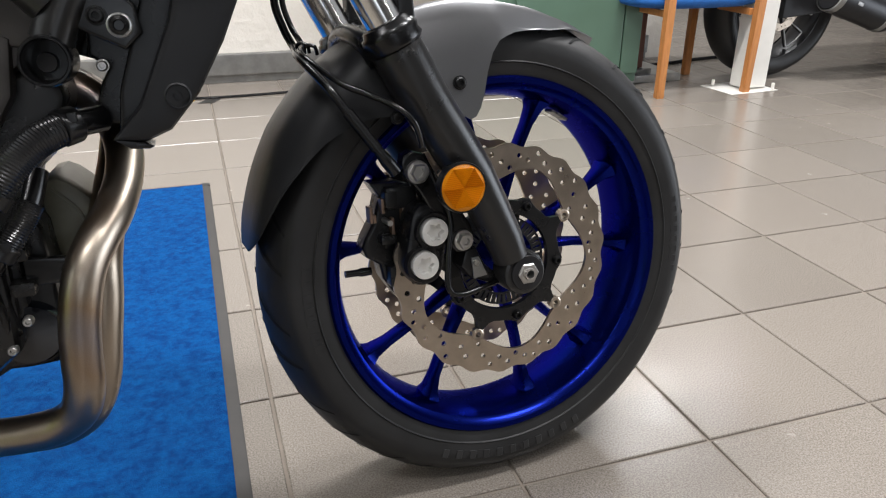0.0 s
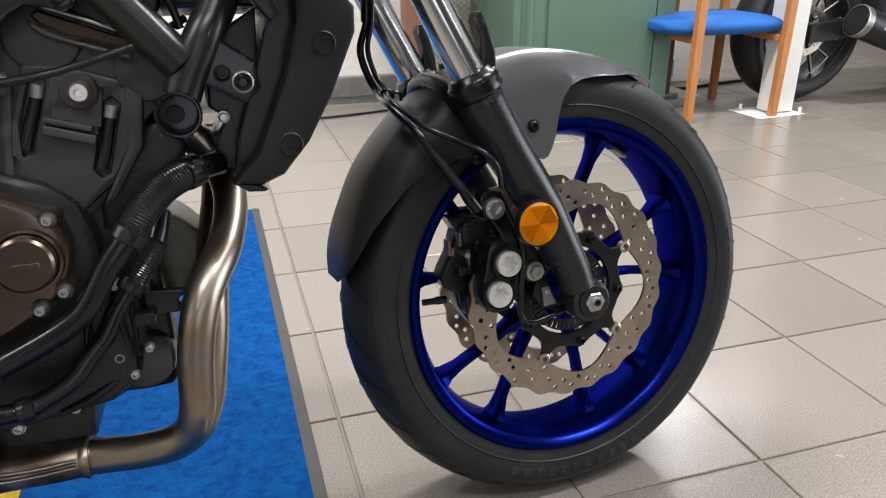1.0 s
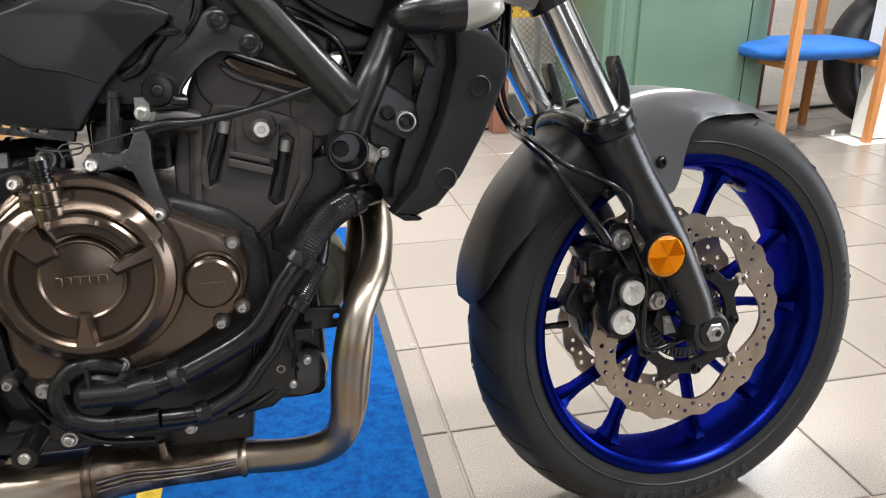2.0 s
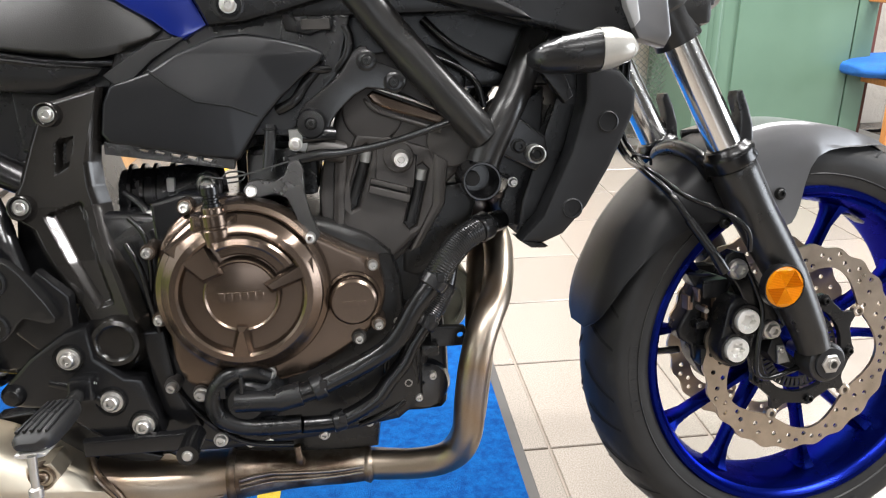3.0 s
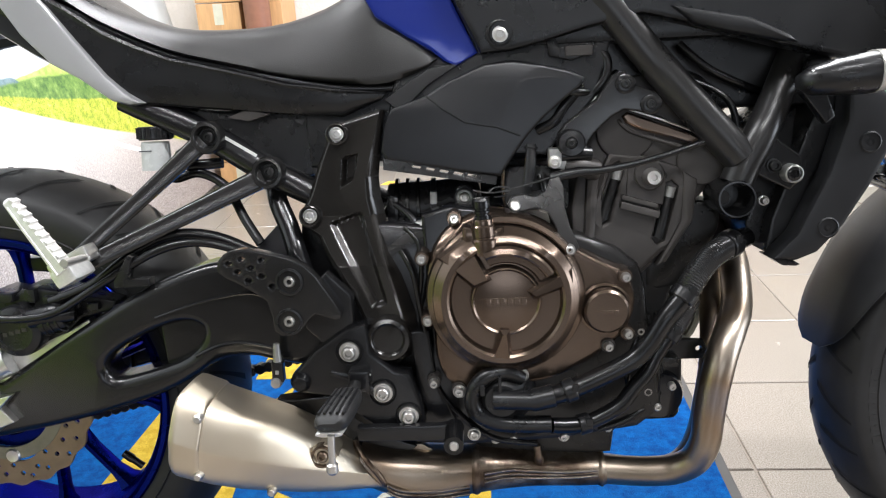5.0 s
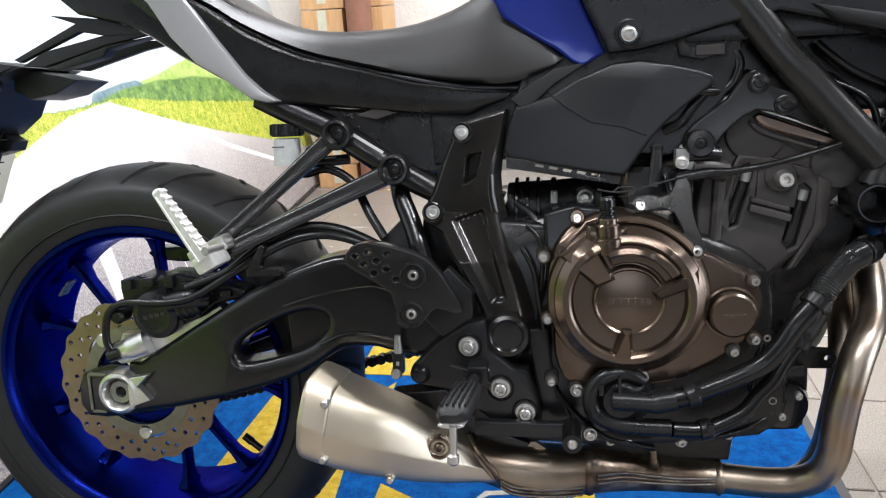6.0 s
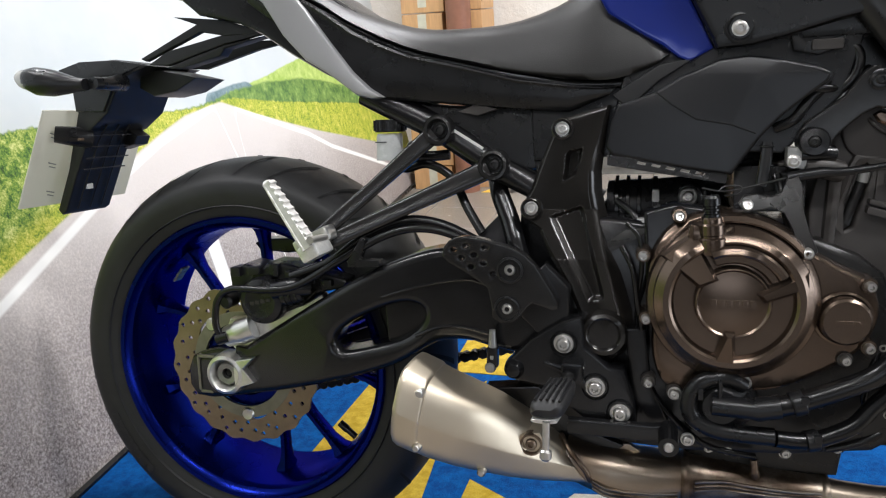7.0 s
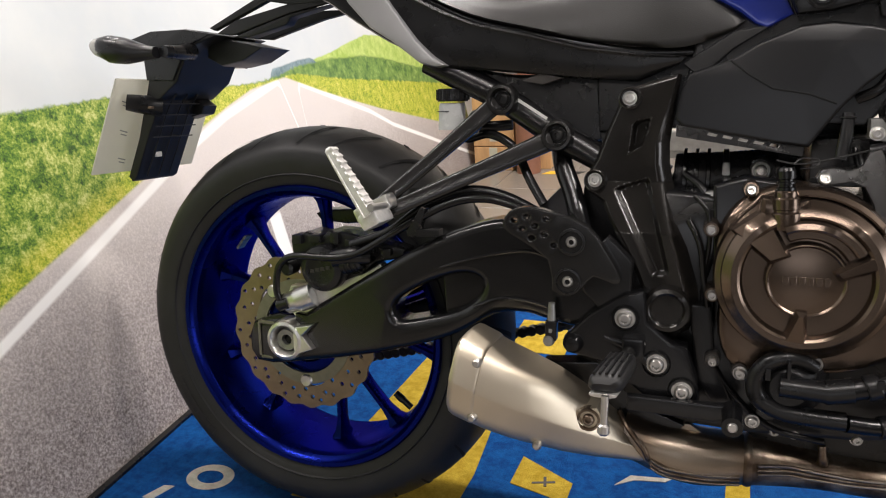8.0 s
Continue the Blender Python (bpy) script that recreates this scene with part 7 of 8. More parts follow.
part("clevis", block(0.140, 0.195, -0.168, -0.140, -0.010, 0.010, 0.004), ALU, pb, "bare aluminium clevis", Matrix.Translation((0.160, 0, 0.522)) @ Matrix.Rotation(radians(-26), 4, "Y") @ Matrix.Translation((-0.160, 0, 0)))
# folded pillion peg
# a flat ribbed bar, folded up, its tip away from the hinge
PEG_TIP, PEG_FOOT = Vector((0.124, -0.196, 0.607)), Vector((0.181, -0.200, 0.523))
peg_d = (PEG_FOOT - PEG_TIP).normalized()
peg_n = Vector((-peg_d.z, 0, peg_d.x))
if peg_n.x < 0:
    peg_n = -peg_n


def bar_ring(f, lo, hi, near, far):
    c = PEG_TIP + (PEG_FOOT - PEG_TIP) * f
    return [c + peg_n * p + Vector((0, v, 0)) for p, v in ((-lo, -near), (hi * 0.8, -near), (hi, -near * 0.7), (hi, far), (-lo, far))]


pg = part("pillion_peg", loft([bar_ring(*q) for q in ((0.0, 0.003, 0.002, 0.004, 0.004), (0.03, 0.0050, 0.0045, 0.0065, 0.007), (0.3, 0.0060, 0.0055, 0.0080, 0.009), (0.7, 0.0068, 0.0068, 0.0095, 0.010), (1.0, 0.0078, 0.0080, 0.0105, 0.010))]), STEEL_PEG, bike, "folded-up worn aluminium pillion peg", sharp=30)
for i in range(9):
    f = 0.06 + 0.098 * i
    part("peg_tooth", block(-0.0030, 0.0030, -0.0078 - 0.002 * f, 0.0080, -0.0026, 0.0026, 0.0012), STEEL_PEG, pg, m=Matrix.Translation(PEG_TIP + (PEG_FOOT - PEG_TIP) * f + peg_n * (0.0042 + 0.0028 * f)) @ Matrix.Rotation(radians(34), 4, "Y"))
part("peg_rib", tube([PEG_TIP + peg_d * 0.008 + peg_n * -0.0035 + Vector((0, -0.0068, 0)), PEG_FOOT + peg_n * -0.0048 + Vector((0, -0.0105, 0))], 0.0014, 8), STEEL_PEG, pg)
part("peg_hinge", block(-0.014, 0.014, -0.016, 0.030, -0.011, 0.011, 0.005), STEEL_PEG, pg, m=Matrix.Translation((0.180, -0.190, 0.517)) @ Matrix.Rotation(radians(-28), 4, "Y"))
part("hinge_pin", tube([(0.187, -0.212, 0.534), (0.187, -0.150, 0.530)], 0.0048, 12), BOLT_STEEL, pg, "hinge pin")
slim[0] = NARROW_UP
# rear brake reservoir
rs = part("brake_reservoir", lathe([(0.0, 0.0), (0.0165, 0.0), (0.018, 0.004), (0.0185, 0.036), (0.0, 0.036)], (0, 0), 28), RESERVOIR, bike, "translucent rear brake reservoir with a black cap", Matrix.Translation((0.2455, -0.090, 0.660)) @ Matrix.Rotation(radians(-90), 4, "X"))
part("cap", lathe([(0.0, 0.0), (0.0205, 0.0), (0.0215, 0.002), (0.0215, 0.015), (0.0205, 0.017), (0.0, 0.017)], (0, 0), 28), BLACK_PLASTIC, rs, "black screw cap", Matrix.Translation((0.2465, -0.090, 0.679)) @ Matrix.Rotation(radians(-90), 4, "X"))
for i in range(20):
    a = 2 * math.pi * i / 20
    part("cap_rib", block(-0.0012, 0.0012, -0.0012, 0.0012, -0.007, 0.007, 0), BLACK_PLASTIC, rs, m=Matrix.Translation((0.2465 + 0.0216 * math.cos(a), -0.090 + 0.0216 * math.sin(a), 0.671)))
part("level_mark", block(0.230, 0.246, -0.1092, -0.1086, 0.648, 0.6495, 0), INK, rs)
part("stud", lathe([(0.0, -0.112), (0.004, -0.113), (0.009, -0.111), (0.0105, -0.106), (0.0105, -0.08)], (0.283, 0.640), 20), BLACK_PLASTIC, rs)
part("reservoir_hose", tube([(0.252, -0.088, 0.622), (0.268, -0.09, 0.612), (0.300, -0.095, 0.618), (0.335, -0.10, 0.600), (0.36, -0.105, 0.56), (0.382, -0.11, 0.53)], 0.006, 12), HOSE, bike, "black reservoir hose")
part("bracket_arm", tube([(0.276, -0.09, 0.630), (0.300, -0.09, 0.628), (0.330, -0.09, 0.630)], 0.007, 10), SATIN_BLACK, rs)
part("frame_stay", tube([(0.395, -0.085, 0.596), (0.402, -0.095, 0.575), (0.418, -0.10, 0.540), (0.432, -0.105, 0.495), (0.440, -0.105, 0.47)], 0.0125, 16), SATIN_BLACK, bike, "bent black frame stay")
part("pivot_plate", prism([(0.418, 0.440), (0.428, 0.565), (0.478, 0.590), (0.515, 0.520), (0.500, 0.440)], -0.082, -0.066, 0.004), SATIN_BLACK, bike, "black frame plate at the pivot")
part("chain_guard_fin", prism([(0.350, 0.500), (0.405, 0.556), (0.414, 0.530), (0.420, 0.500)], -0.10, -0.06, 0.004), DARK_PANEL, bike)

# ---- swing arm ----
def draw_in(bm):
    """The arm's end comes in towards the hub."""
    for v in bm.verts:
        f = min(1.0, max(0.0, (0.15 - v.co.x) / 0.2))
        v.co.x, v.co.y, v.co.z = v.co.x - 0.015 * f, v.co.y * (1 - 0.2 * f), v.co.z - 0.006 * f
    return bm


sw = part("swing_arm", draw_in(prism([(-0.058, 0.341), (0.018, 0.355), (0.060, 0.379), (0.088, 0.396), (0.155, 0.437), (0.227, 0.478), (0.290, 0.503), (0.335, 0.513), (0.378, 0.507), (0.405, 0.492), (0.450, 0.436), (0.520, 0.420), (0.520, 0.395), (0.445, 0.378), (0.392, 0.385), (0.365, 0.391), (0.325, 0.386), (0.284, 0.362), (0.245, 0.343), (0.160, 0.317), (0.054, 0.292), (-0.055, 0.278)],
                              -0.138, -0.092, 0.0125, [[(0.178, 0.386), (0.203, 0.408), (0.250, 0.430), (0.285, 0.438), (0.306, 0.430), (0.301, 0.410), (0.272, 0.388), (0.212, 0.370), (0.185, 0.367)]], 3, steps=4)), SATIN_BLACK, bike, "satin black swing arm")
# the pocket behind the opening, open to the rear half only, and the pressed crease above it
part("pocket_wall", prism([(0.250, 0.374), (0.246, 0.432), (0.290, 0.444), (0.312, 0.434), (0.306, 0.406), (0.278, 0.386)], -0.118, -0.095, 0.004), SATIN_BLACK, sw)
part("pressed_crease", tube([(0.250, -0.1372, 0.446), (0.290, -0.1388, 0.459), (0.330, -0.1392, 0.469), (0.372, -0.1388, 0.474), (0.402, -0.1372, 0.464)], 0.0022, 8), SATIN_BLACK, sw)
part("lower_crease", tube([(0.296, -0.1372, 0.395), (0.330, -0.1390, 0.409), (0.365, -0.1390, 0.410), (0.400, -0.1370, 0.402)], 0.0026, 8), SATIN_BLACK, sw)
part("rear_pad", draw_in(prism([(0.020, 0.362), (0.045, 0.360), (0.060, 0.340), (0.060, 0.310), (0.045, 0.298), (0.010, 0.300)], -0.137, -0.13, 0.004)), SATIN_BLACK, sw)
part("far_arm", prism([(-0.058, 0.341), (0.062, 0.370), (0.222, 0.400), (0.400, 0.440), (0.520, 0.420), (0.520, 0.395), (0.300, 0.350), (0.072, 0.290), (-0.055, 0.277)], 0.095, 0.13, 0.008), SATIN_BLACK, sw)
part("cross_member", block(0.330, 0.40, -0.10, 0.10, 0.42, 0.49, 0.01), SATIN_BLACK, sw)
# rear axle block
HUB_IN = Matrix.Translation((0, 0.029, 0))
ab2 = part("axle_block", prism([(-0.056, 0.342), (-0.024, 0.352), (0.022, 0.350), (0.046, 0.356), (0.038, 0.330), (0.052, 0.304), (0.020, 0.300), (-0.010, 0.286), (-0.050, 0.280), (-0.062, 0.300), (-0.062, 0.325)], -0.139, -0.128, 0.004), SATIN_BLACK, bike, "bare aluminium axle ring on a black block", HUB_IN)
part("axle_ring", lathe([(0.018, -0.150), (0.021, -0.163), (0.0245, -0.166), (0.029, -0.164), (0.031, -0.158), (0.032, -0.138)], (-0.001, 0.319), 48), ALU, ab2, "machined aluminium axle ring", HUB_IN)
part("axle_nut", lathe([(0.0075, -0.140), (0.008, -0.157), (0.0155, -0.158), (0.0185, -0.153), (0.0185, -0.14)], (-0.001, 0.319), 32), GREY_STEEL, ab2, "steel axle nut", HUB_IN)
part("axle_bore", lathe([(0.0, -0.150), (0.0035, -0.152), (0.0078, -0.150)], (-0.001, 0.319), 20), BOLT_BLACK, ab2, m=HUB_IN)
for w0, w1, u0, u1 in ((0.335, 0.340, -0.060, -0.030), (0.280, 0.285, -0.058, -0.036), (0.284, 0.337, -0.061, -0.056)):
    part("end_plate", block(u0, u1, -0.143, -0.118, w0, w1, 0.002), CARRIER, ab2, m=HUB_IN)
part("adjuster", tube([(-0.062, -0.118, 0.312), (-0.085, -0.118, 0.311)], 0.0045, 10), BOLT_BLACK, ab2, m=HUB_IN)
part("block_horn", prism([(0.014, 0.341), (0.047, 0.347), (0.030, 0.329), (0.046, 0.310), (0.014, 0.298)], -0.164, -0.130, 0.003), ALU, ab2, "bare aluminium fishtail", HUB_IN)

# ---- rear wheel ----
slim[0] = None
rw = wheel("rear_wheel", RC, 0.3115, 0.087, 0.2305, 0.076, [146 - 72 * i for i in range(5)], 16, Matrix.Identity(4), "blue ten-spoke rear wheel with wide black tyre", -0.09, 26)
wave_disc(rw, RC, -0.083, 0.1215, 0.082, 20, 0.0045, DISC_REAR, Matrix.Identity(4), 54, label="drilled wave-edged rear disc")
part("disc_carrier", lathe([(0.066, -0.080), (0.066, -0.0855), (0.0835, -0.0858), (0.0845, -0.084), (0.0845, -0.080)], RC, 60, closed=True), CARRIER, rw, "dull grey disc carrier ring")
part("disc_hub", lathe([(0.067, -0.078), (0.050, -0.080), (0.046, -0.075), (0.046, -0.02), (0.0, -0.02)], RC, 40), BLUE, rw)
for i in range(5):
    a = radians(128 + 72 * i)
    part("disc_button", lathe([(0.0, -0.0875), (0.0045, -0.088), (0.0085, -0.0885), (0.0105, -0.086), (0.0105, -0.08)], (RC[0] + 0.078 * math.cos(a), RC[1] + 0.078 * math.sin(a)), 18), ALU, rw)
va = radians(-39)
part("valve", tube([(RC[0] + r * math.cos(va), -0.030, RC[1] + r * math.sin(va)) for r in (0.200, 0.184, 0.180, 0.166)], [0.005, 0.005, 0.0062, 0.0055], 10, smooth=False), HOSE, rw, "black rubber tyre valve")
for j in range(3):
    a = radians(137 + 3.0 * j)
    part("balance_weight", block(-0.004, 0.0, -0.016, 0.004, -0.0045, 0.0045, 0.001), GREY_STEEL, rw, "grey stick-on balance weight", Matrix.Translation((RC[0] + 0.1935 * math.cos(a), -0.008, RC[1] + 0.1935 * math.sin(a))) @ Matrix.Rotation(-a, 4, "Y"))
for i in range(8):
    a = radians(203 + 3.2 * i)
    part("wall_mark", block(-0.006, 0.006, -0.0004, 0.0006, -0.0045, 0.0045, 0), RUBBER, rw, m=Matrix.Translation((RC[0] + 0.262 * math.cos(a), -0.0868, RC[1] + 0.262 * math.sin(a))) @ Matrix.Rotation(-a, 4, "Y"))
part("sprocket", lathe([(0.06, 0.085), (0.098, 0.084), (0.098, 0.090), (0.06, 0.091)], RC, 60, closed=True), DARK_METAL, rw, "dark rear sprocket")
# chain: links along both runs
chain = part("drive_chain", tube([(RC[0] - 0.02, 0.0875, RC[1] + 0.096), (-0.098, 0.0875, RC[1]), (RC[0] + 0.02, 0.0875, RC[1] - 0.096)], 0.004, 8), DARK_METAL, bike, "dark oily drive chain")
for run in ((RC[0] + 0.02, RC[1] - 0.096, 0.53, 0.352), (RC[0] - 0.02, RC[1] + 0.096, 0.53, 0.432)):
    n = 34
    for i in range(n):
        f0, f1 = i / n, (i + 1.15) / n
        v = 0.085 if i % 2 else 0.090
        bm = tube([(run[0] + (run[2] - run[0]) * f0, v, run[1] + (run[3] - run[1]) * f0), (run[0] + (run[2] - run[0]) * f1, v, run[1] + (run[3] - run[1]) * f1)], [0.0075, 0.0075], 8, smooth=False)
        c = ((run[0] + (run[2] - run[0]) * f0), run[1] + (run[3] - run[1]) * f0)
        lathe([(0.0, 0.078), (0.006, 0.078), (0.0085, 0.08), (0.0085, 0.095)], c, 8, bm)
        part("chain_link", bm, DARK_METAL, chain)
# rear caliper
rc = part("rear_caliper", prism([(0.005, 0.466), (0.029, 0.480), (0.060, 0.476), (0.068, 0.483), (0.095, 0.482), (0.145, 0.472), (0.188, 0.462), (0.186, 0.450), (0.143, 0.441), (0.120, 0.422), (0.095, 0.408), (0.030, 0.412), (0.008, 0.440)], -0.112, -0.060, 0.005), BLACK_PLASTIC, bike, "black rear brake caliper on an aluminium bracket")
part("piston_housing", lathe([(0.0, -0.133), (0.020, -0.133), (0.0225, -0.1345), (0.0245, -0.1345), (0.0320, -0.131), (0.0340, -0.126), (0.0345, -0.095)], (0.065, 0.431), 40), BLACK_PLASTIC, rc, "round black piston housing")
for i in range(4):
    part("brand_bar", block(-0.003, 0.003, -0.0006, 0.0004, -0.0025, 0.0025, 0), ENGINE, rc, m=Matrix.Translation((0.052 + 0.0085 * i, -0.1334, 0.428 + 0.002 * i)))
part("caliper_bracket", prism([(-0.012, 0.372), (0.000, 0.398), (0.060, 0.404), (0.120, 0.424), (0.150, 0.440), (0.160, 0.424), (0.122, 0.392), (0.082, 0.370), (0.050, 0.354), (0.010, 0.344)], -0.112, -0.096, 0.004), ALU, rc, "cast aluminium caliper bracket")
for cu, cw, du, dw in ((0.020, 0.470, 0.008, 0.007), (0.050, 0.472, 0.010, 0.006), (0.082, 0.474, 0.007, 0.009), (0.108, 0.468, 0.009, 0.006), (0.135, 0.462, 0.010, 0.006), (0.162, 0.458, 0.008, 0.005)):
    part("caliper_rib", block(cu - du, cu + du, -0.120, -0.090, cw - dw, cw + dw, 0.003), BLACK_PLASTIC, rc)
part("adjuster_barrel", tube([(0.098, -0.122, 0.438), (0.122, -0.122, 0.444), (0.128, -0.122, 0.445)], [0.0155, 0.0155, 0.012], 18, smooth=False), BLACK_PLASTIC, rc)
for i in range(3):
    part("barrel_ring", tube([(0.102 + 0.009 * i, -0.122, 0.439 + 0.002 * i), (0.105 + 0.009 * i, -0.122, 0.4397 + 0.002 * i)], 0.0165, 18), HOSE, rc)
part("slide_boot", tube([(0.085, -0.125, 0.446), (0.118, -0.125, 0.452), (0.140, -0.120, 0.450)], [0.014, 0.015, 0.011], 16), HOSE, rc)
part("banjo", lathe([(0.0, -0.134), (0.007, -0.134), (0.0105, -0.130), (0.0105, -0.11)], (0.008, 0.428), 20), BOLT_BLACK, rc)
part("sensor_boss", tube([(0.002, -0.122, 0.374), (0.018, -0.122, 0.380), (0.022, -0.122, 0.3815), (0.044, -0.118, 0.390)], [0.0155, 0.0165, 0.0190, 0.0195], 20, smooth=False), ALU, rc)
part("abs_sensor", tube([(-0.008, -0.132, 0.372), (0.010, -0.132, 0.378)], 0.009, 14), HOSE, rc)
part("hose_to_caliper", tube([(-0.002, -0.132, 0.376), (-0.009, -0.134, 0.396), (-0.002, -0.134, 0.432), (0.025, -0.136, 0.449), (0.086, -0.138, 0.450), (0.129, -0.137, 0.459), (0.188, -0.136, 0.492), (0.254, -0.134, 0.527), (0.301, -0.132, 0.538), (0.346, -0.130, 0.531), (0.396, -0.125, 0.506)], 0.0052, 12), HOSE, bike, "black rear brake hose")
part("hose_to_caliper", tube([(0.110, -0.120, 0.466), (0.165, -0.118, 0.486), (0.215, -0.118, 0.520), (0.270, -0.116, 0.545), (0.330, -0.112, 0.540), (0.400, -0.11, 0.505)], 0.0075, 12), HOSE, bike, "black cable sleeve")
part("hose_guide", prism([(0.205, 0.494), (0.225, 0.526), (0.232, 0.524), (0.222, 0.496), (0.250, 0.497), (0.250, 0.488), (0.205, 0.486)], -0.142, -0.126, 0.002), BLACK_PLASTIC, bike, "wire hose guide")

# ---- rider footrest plates ----
hp = part("heel_guard", prism([(0.343, 0.512), (0.352, 0.528), (0.376, 0.534), (0.413, 0.526), (0.448, 0.512), (0.470, 0.484), (0.488, 0.452), (0.480, 0.444), (0.456, 0.452), (0.444, 0.438), (0.428, 0.426), (0.406, 0.432), (0.400, 0.470), (0.352, 0.500)], -0.164, -0.150, 0.0022,
             [[(u + 0.0040 * math.cos(k * math.pi / 4), w + 0.0030 * math.sin(k * math.pi / 4)) for k in range(8)] for u, w in ((0.358, 0.517), (0.374, 0.522), (0.368, 0.507), (0.384, 0.511), (0.380, 0.496), (0.398, 0.520), (0.396, 0.501), (0.408, 0.488))], smooth=2), BRACKET, bike, "black perforated heel guard")
for u, w in ((0.429, 0.493), (0.425, 0.444)):
    part("guard_boss", lathe([(0.0, -0.158), (0.0125, -0.159), (0.0140, -0.1675), (0.0165, -0.167), (0.0168, -0.15)], (u, w), 26), BLACK_PLASTIC, hp)
    socket_bolt(hp, u, -0.160, w, 0.0074, 0.007, washer=False)
fp = part("footrest_plate", prism([(0.424, 0.352), (0.420, 0.372), (0.452, 0.405), (0.492, 0.432), (0.516, 0.438), (0.520, 0.400), (0.548, 0.376), (0.566, 0.372), (0.578, 0.334), (0.582, 0.306), (0.560, 0.298), (0.520, 0.305), (0.486, 0.330), (0.470, 0.345)], -0.160, -0.136, 0.0055), SATIN_BLACK, bike, "black footrest mounting plate")
part("plate_web", prism([(0.470, 0.380), (0.505, 0.372), (0.530, 0.350), (0.536, 0.342), (0.526, 0.338), (0.500, 0.362), (0.468, 0.374)], -0.163, -0.155, 0.003), SATIN_BLACK, fp)
part("plate_upright", prism([(0.470, 0.500), (0.500, 0.470), (0.500, 0.430), (0.470, 0.400), (0.440, 0.430), (0.440, 0.470)], -0.150, -0.134, 0.004), SATIN_BLACK, fp)
for u, w, r in ((0.494, 0.403, 0.0088), (0.532, 0.350, 0.0092), (0.562, 0.319, 0.0088)):
    part("plate_boss", lathe([(0.0, -0.159), (0.0145, -0.160), (0.0165, -0.163), (0.0165, -0.14)], (u, w), 28), SATIN_BLACK, fp)
    part("flange_washer", lathe([(0.0, -0.163), (0.0120, -0.163), (0.0126, -0.160)], (u, w), 28), BOLT_STEEL, fp)
    socket_bolt(fp, u, -0.163, w, r, 0.008)
part("boot_cap", lathe([(0.0, -0.170), (0.008, -0.169), (0.0125, -0.162), (0.0135, -0.15)], (0.432, 0.366), 24), HOSE, fp, "round rubber boot")
part("spring_link", tube([(0.404, -0.155, 0.414), (0.404, -0.156, 0.380), (0.402, -0.156, 0.362)], [0.004, 0.0065, 0.0055], 10, smooth=False), GREY_STEEL, fp, "brake light switch link")
part("link_boss", lathe([(0.0, -0.166), (0.006, -0.165), (0.0072, -0.16), (0.0072, -0.14)], (0.4015, 0.366), 18), GREY_STEEL, fp)
part("link_clevis", block(0.397, 0.411, -0.162, -0.148, 0.366, 0.392, 0.002), SATIN_BLACK, fp)
part("hanger_plate", prism([(0.383, 0.32), (0.456, 0.329), (0.515, 0.275), (0.566, 0.256), (0.544, 0.234), (0.47, 0.24), (0.432, 0.265), (0.398, 0.297)], -0.115, -0.085, 0.004), SATIN_BLACK, bike, "black silencer hanger plate")
part("master_cylinder", tube([(0.432, -0.10, 0.345), (0.470, -0.10, 0.338), (0.52, -0.10, 0.33)], 0.020, 18), BLACK_PLASTIC, bike, "black rear master cylinder")
PA, PE, PN = Vector((0.503, -0.160, 0.366)), Vector((0.484, -0.262, 0.352)), Vector((0.05, -0.33, 0.94)).normalized()


def peg_ring(f, wide, high):
    c = PA + (PE - PA) * f
    return [c + Vector((1, 0, 0)) * (math.copysign(abs(math.cos(k * math.pi / 10)) ** 0.6, math.cos(k * math.pi / 10)) * wide) + PN * (math.copysign(abs(math.sin(k * math.pi / 10)) ** 0.7, math.sin(k * math.pi / 10)) * high) for k in range(20)]


pg2 = part("rider_peg", loft([peg_ring(*q) for q in ((0.28, 0.010, 0.008), (0.33, 0.0150, 0.0115), (0.40, 0.0170, 0.0130), (0.62, 0.0190, 0.0138), (0.86, 0.0195, 0.0130), (0.94, 0.0180, 0.0100), (1.0, 0.0120, 0.0050))]), RUBBER, bike, "rubber-topped rider footpeg with a feeler bolt", sharp=50)
for i in range(5):
    du = -0.013 + 0.0065 * i
    part("peg_rib", tube([PA + (PE - PA) * f + Vector((du * (0.8 + 0.3 * f), 0, 0)) + PN * (0.0138 - abs(du) * 0.10) for f in (0.38, 0.62, 0.90)], 0.0017, 8), BLACK_PLASTIC, pg2)
part("peg_core", loft([[p - PN * 0.0105 for p in peg_ring(f, w, 0.003)] for f, w in ((0.30, 0.010), (0.85, 0.0155), (1.005, 0.0150), (1.015, 0.012))]), STEEL_PEG, pg2, "bare aluminium peg core")
part("peg_shank", tube([PA, PA + (PE - PA) * 0.32], [0.0085, 0.0075], 14), BRACKET, pg2, "dark cast peg shank")
part("peg_hinge", block(-0.013, 0.013, -0.016, 0.012, -0.012, 0.014, 0.004), SATIN_BLACK, pg2, m=Matrix.Translation((0.505, -0.158, 0.368)))
part("return_spring", tube([(0.512 + 0.006 * math.cos(k * 1.05), -0.166 + 0.0012 * k, 0.374 + 0.006 * math.sin(k * 1.05)) for k in range(16)], 0.0013, 6), BOLT_STEEL, pg2, "coiled return spring")
part("feeler_bolt", tube([(0.4870, -0.264, 0.344), (0.4866, -0.265, 0.320), (0.4864, -0.265, 0.312), (0.4863, -0.265, 0.310), (0.4860, -0.265, 0.302), (0.4858, -0.265, 0.299)], [0.0044, 0.0040, 0.0040, 0.0066, 0.0070, 0.0045], 14, smooth=False), BOLT_STEEL, pg2, "steel feeler bolt")
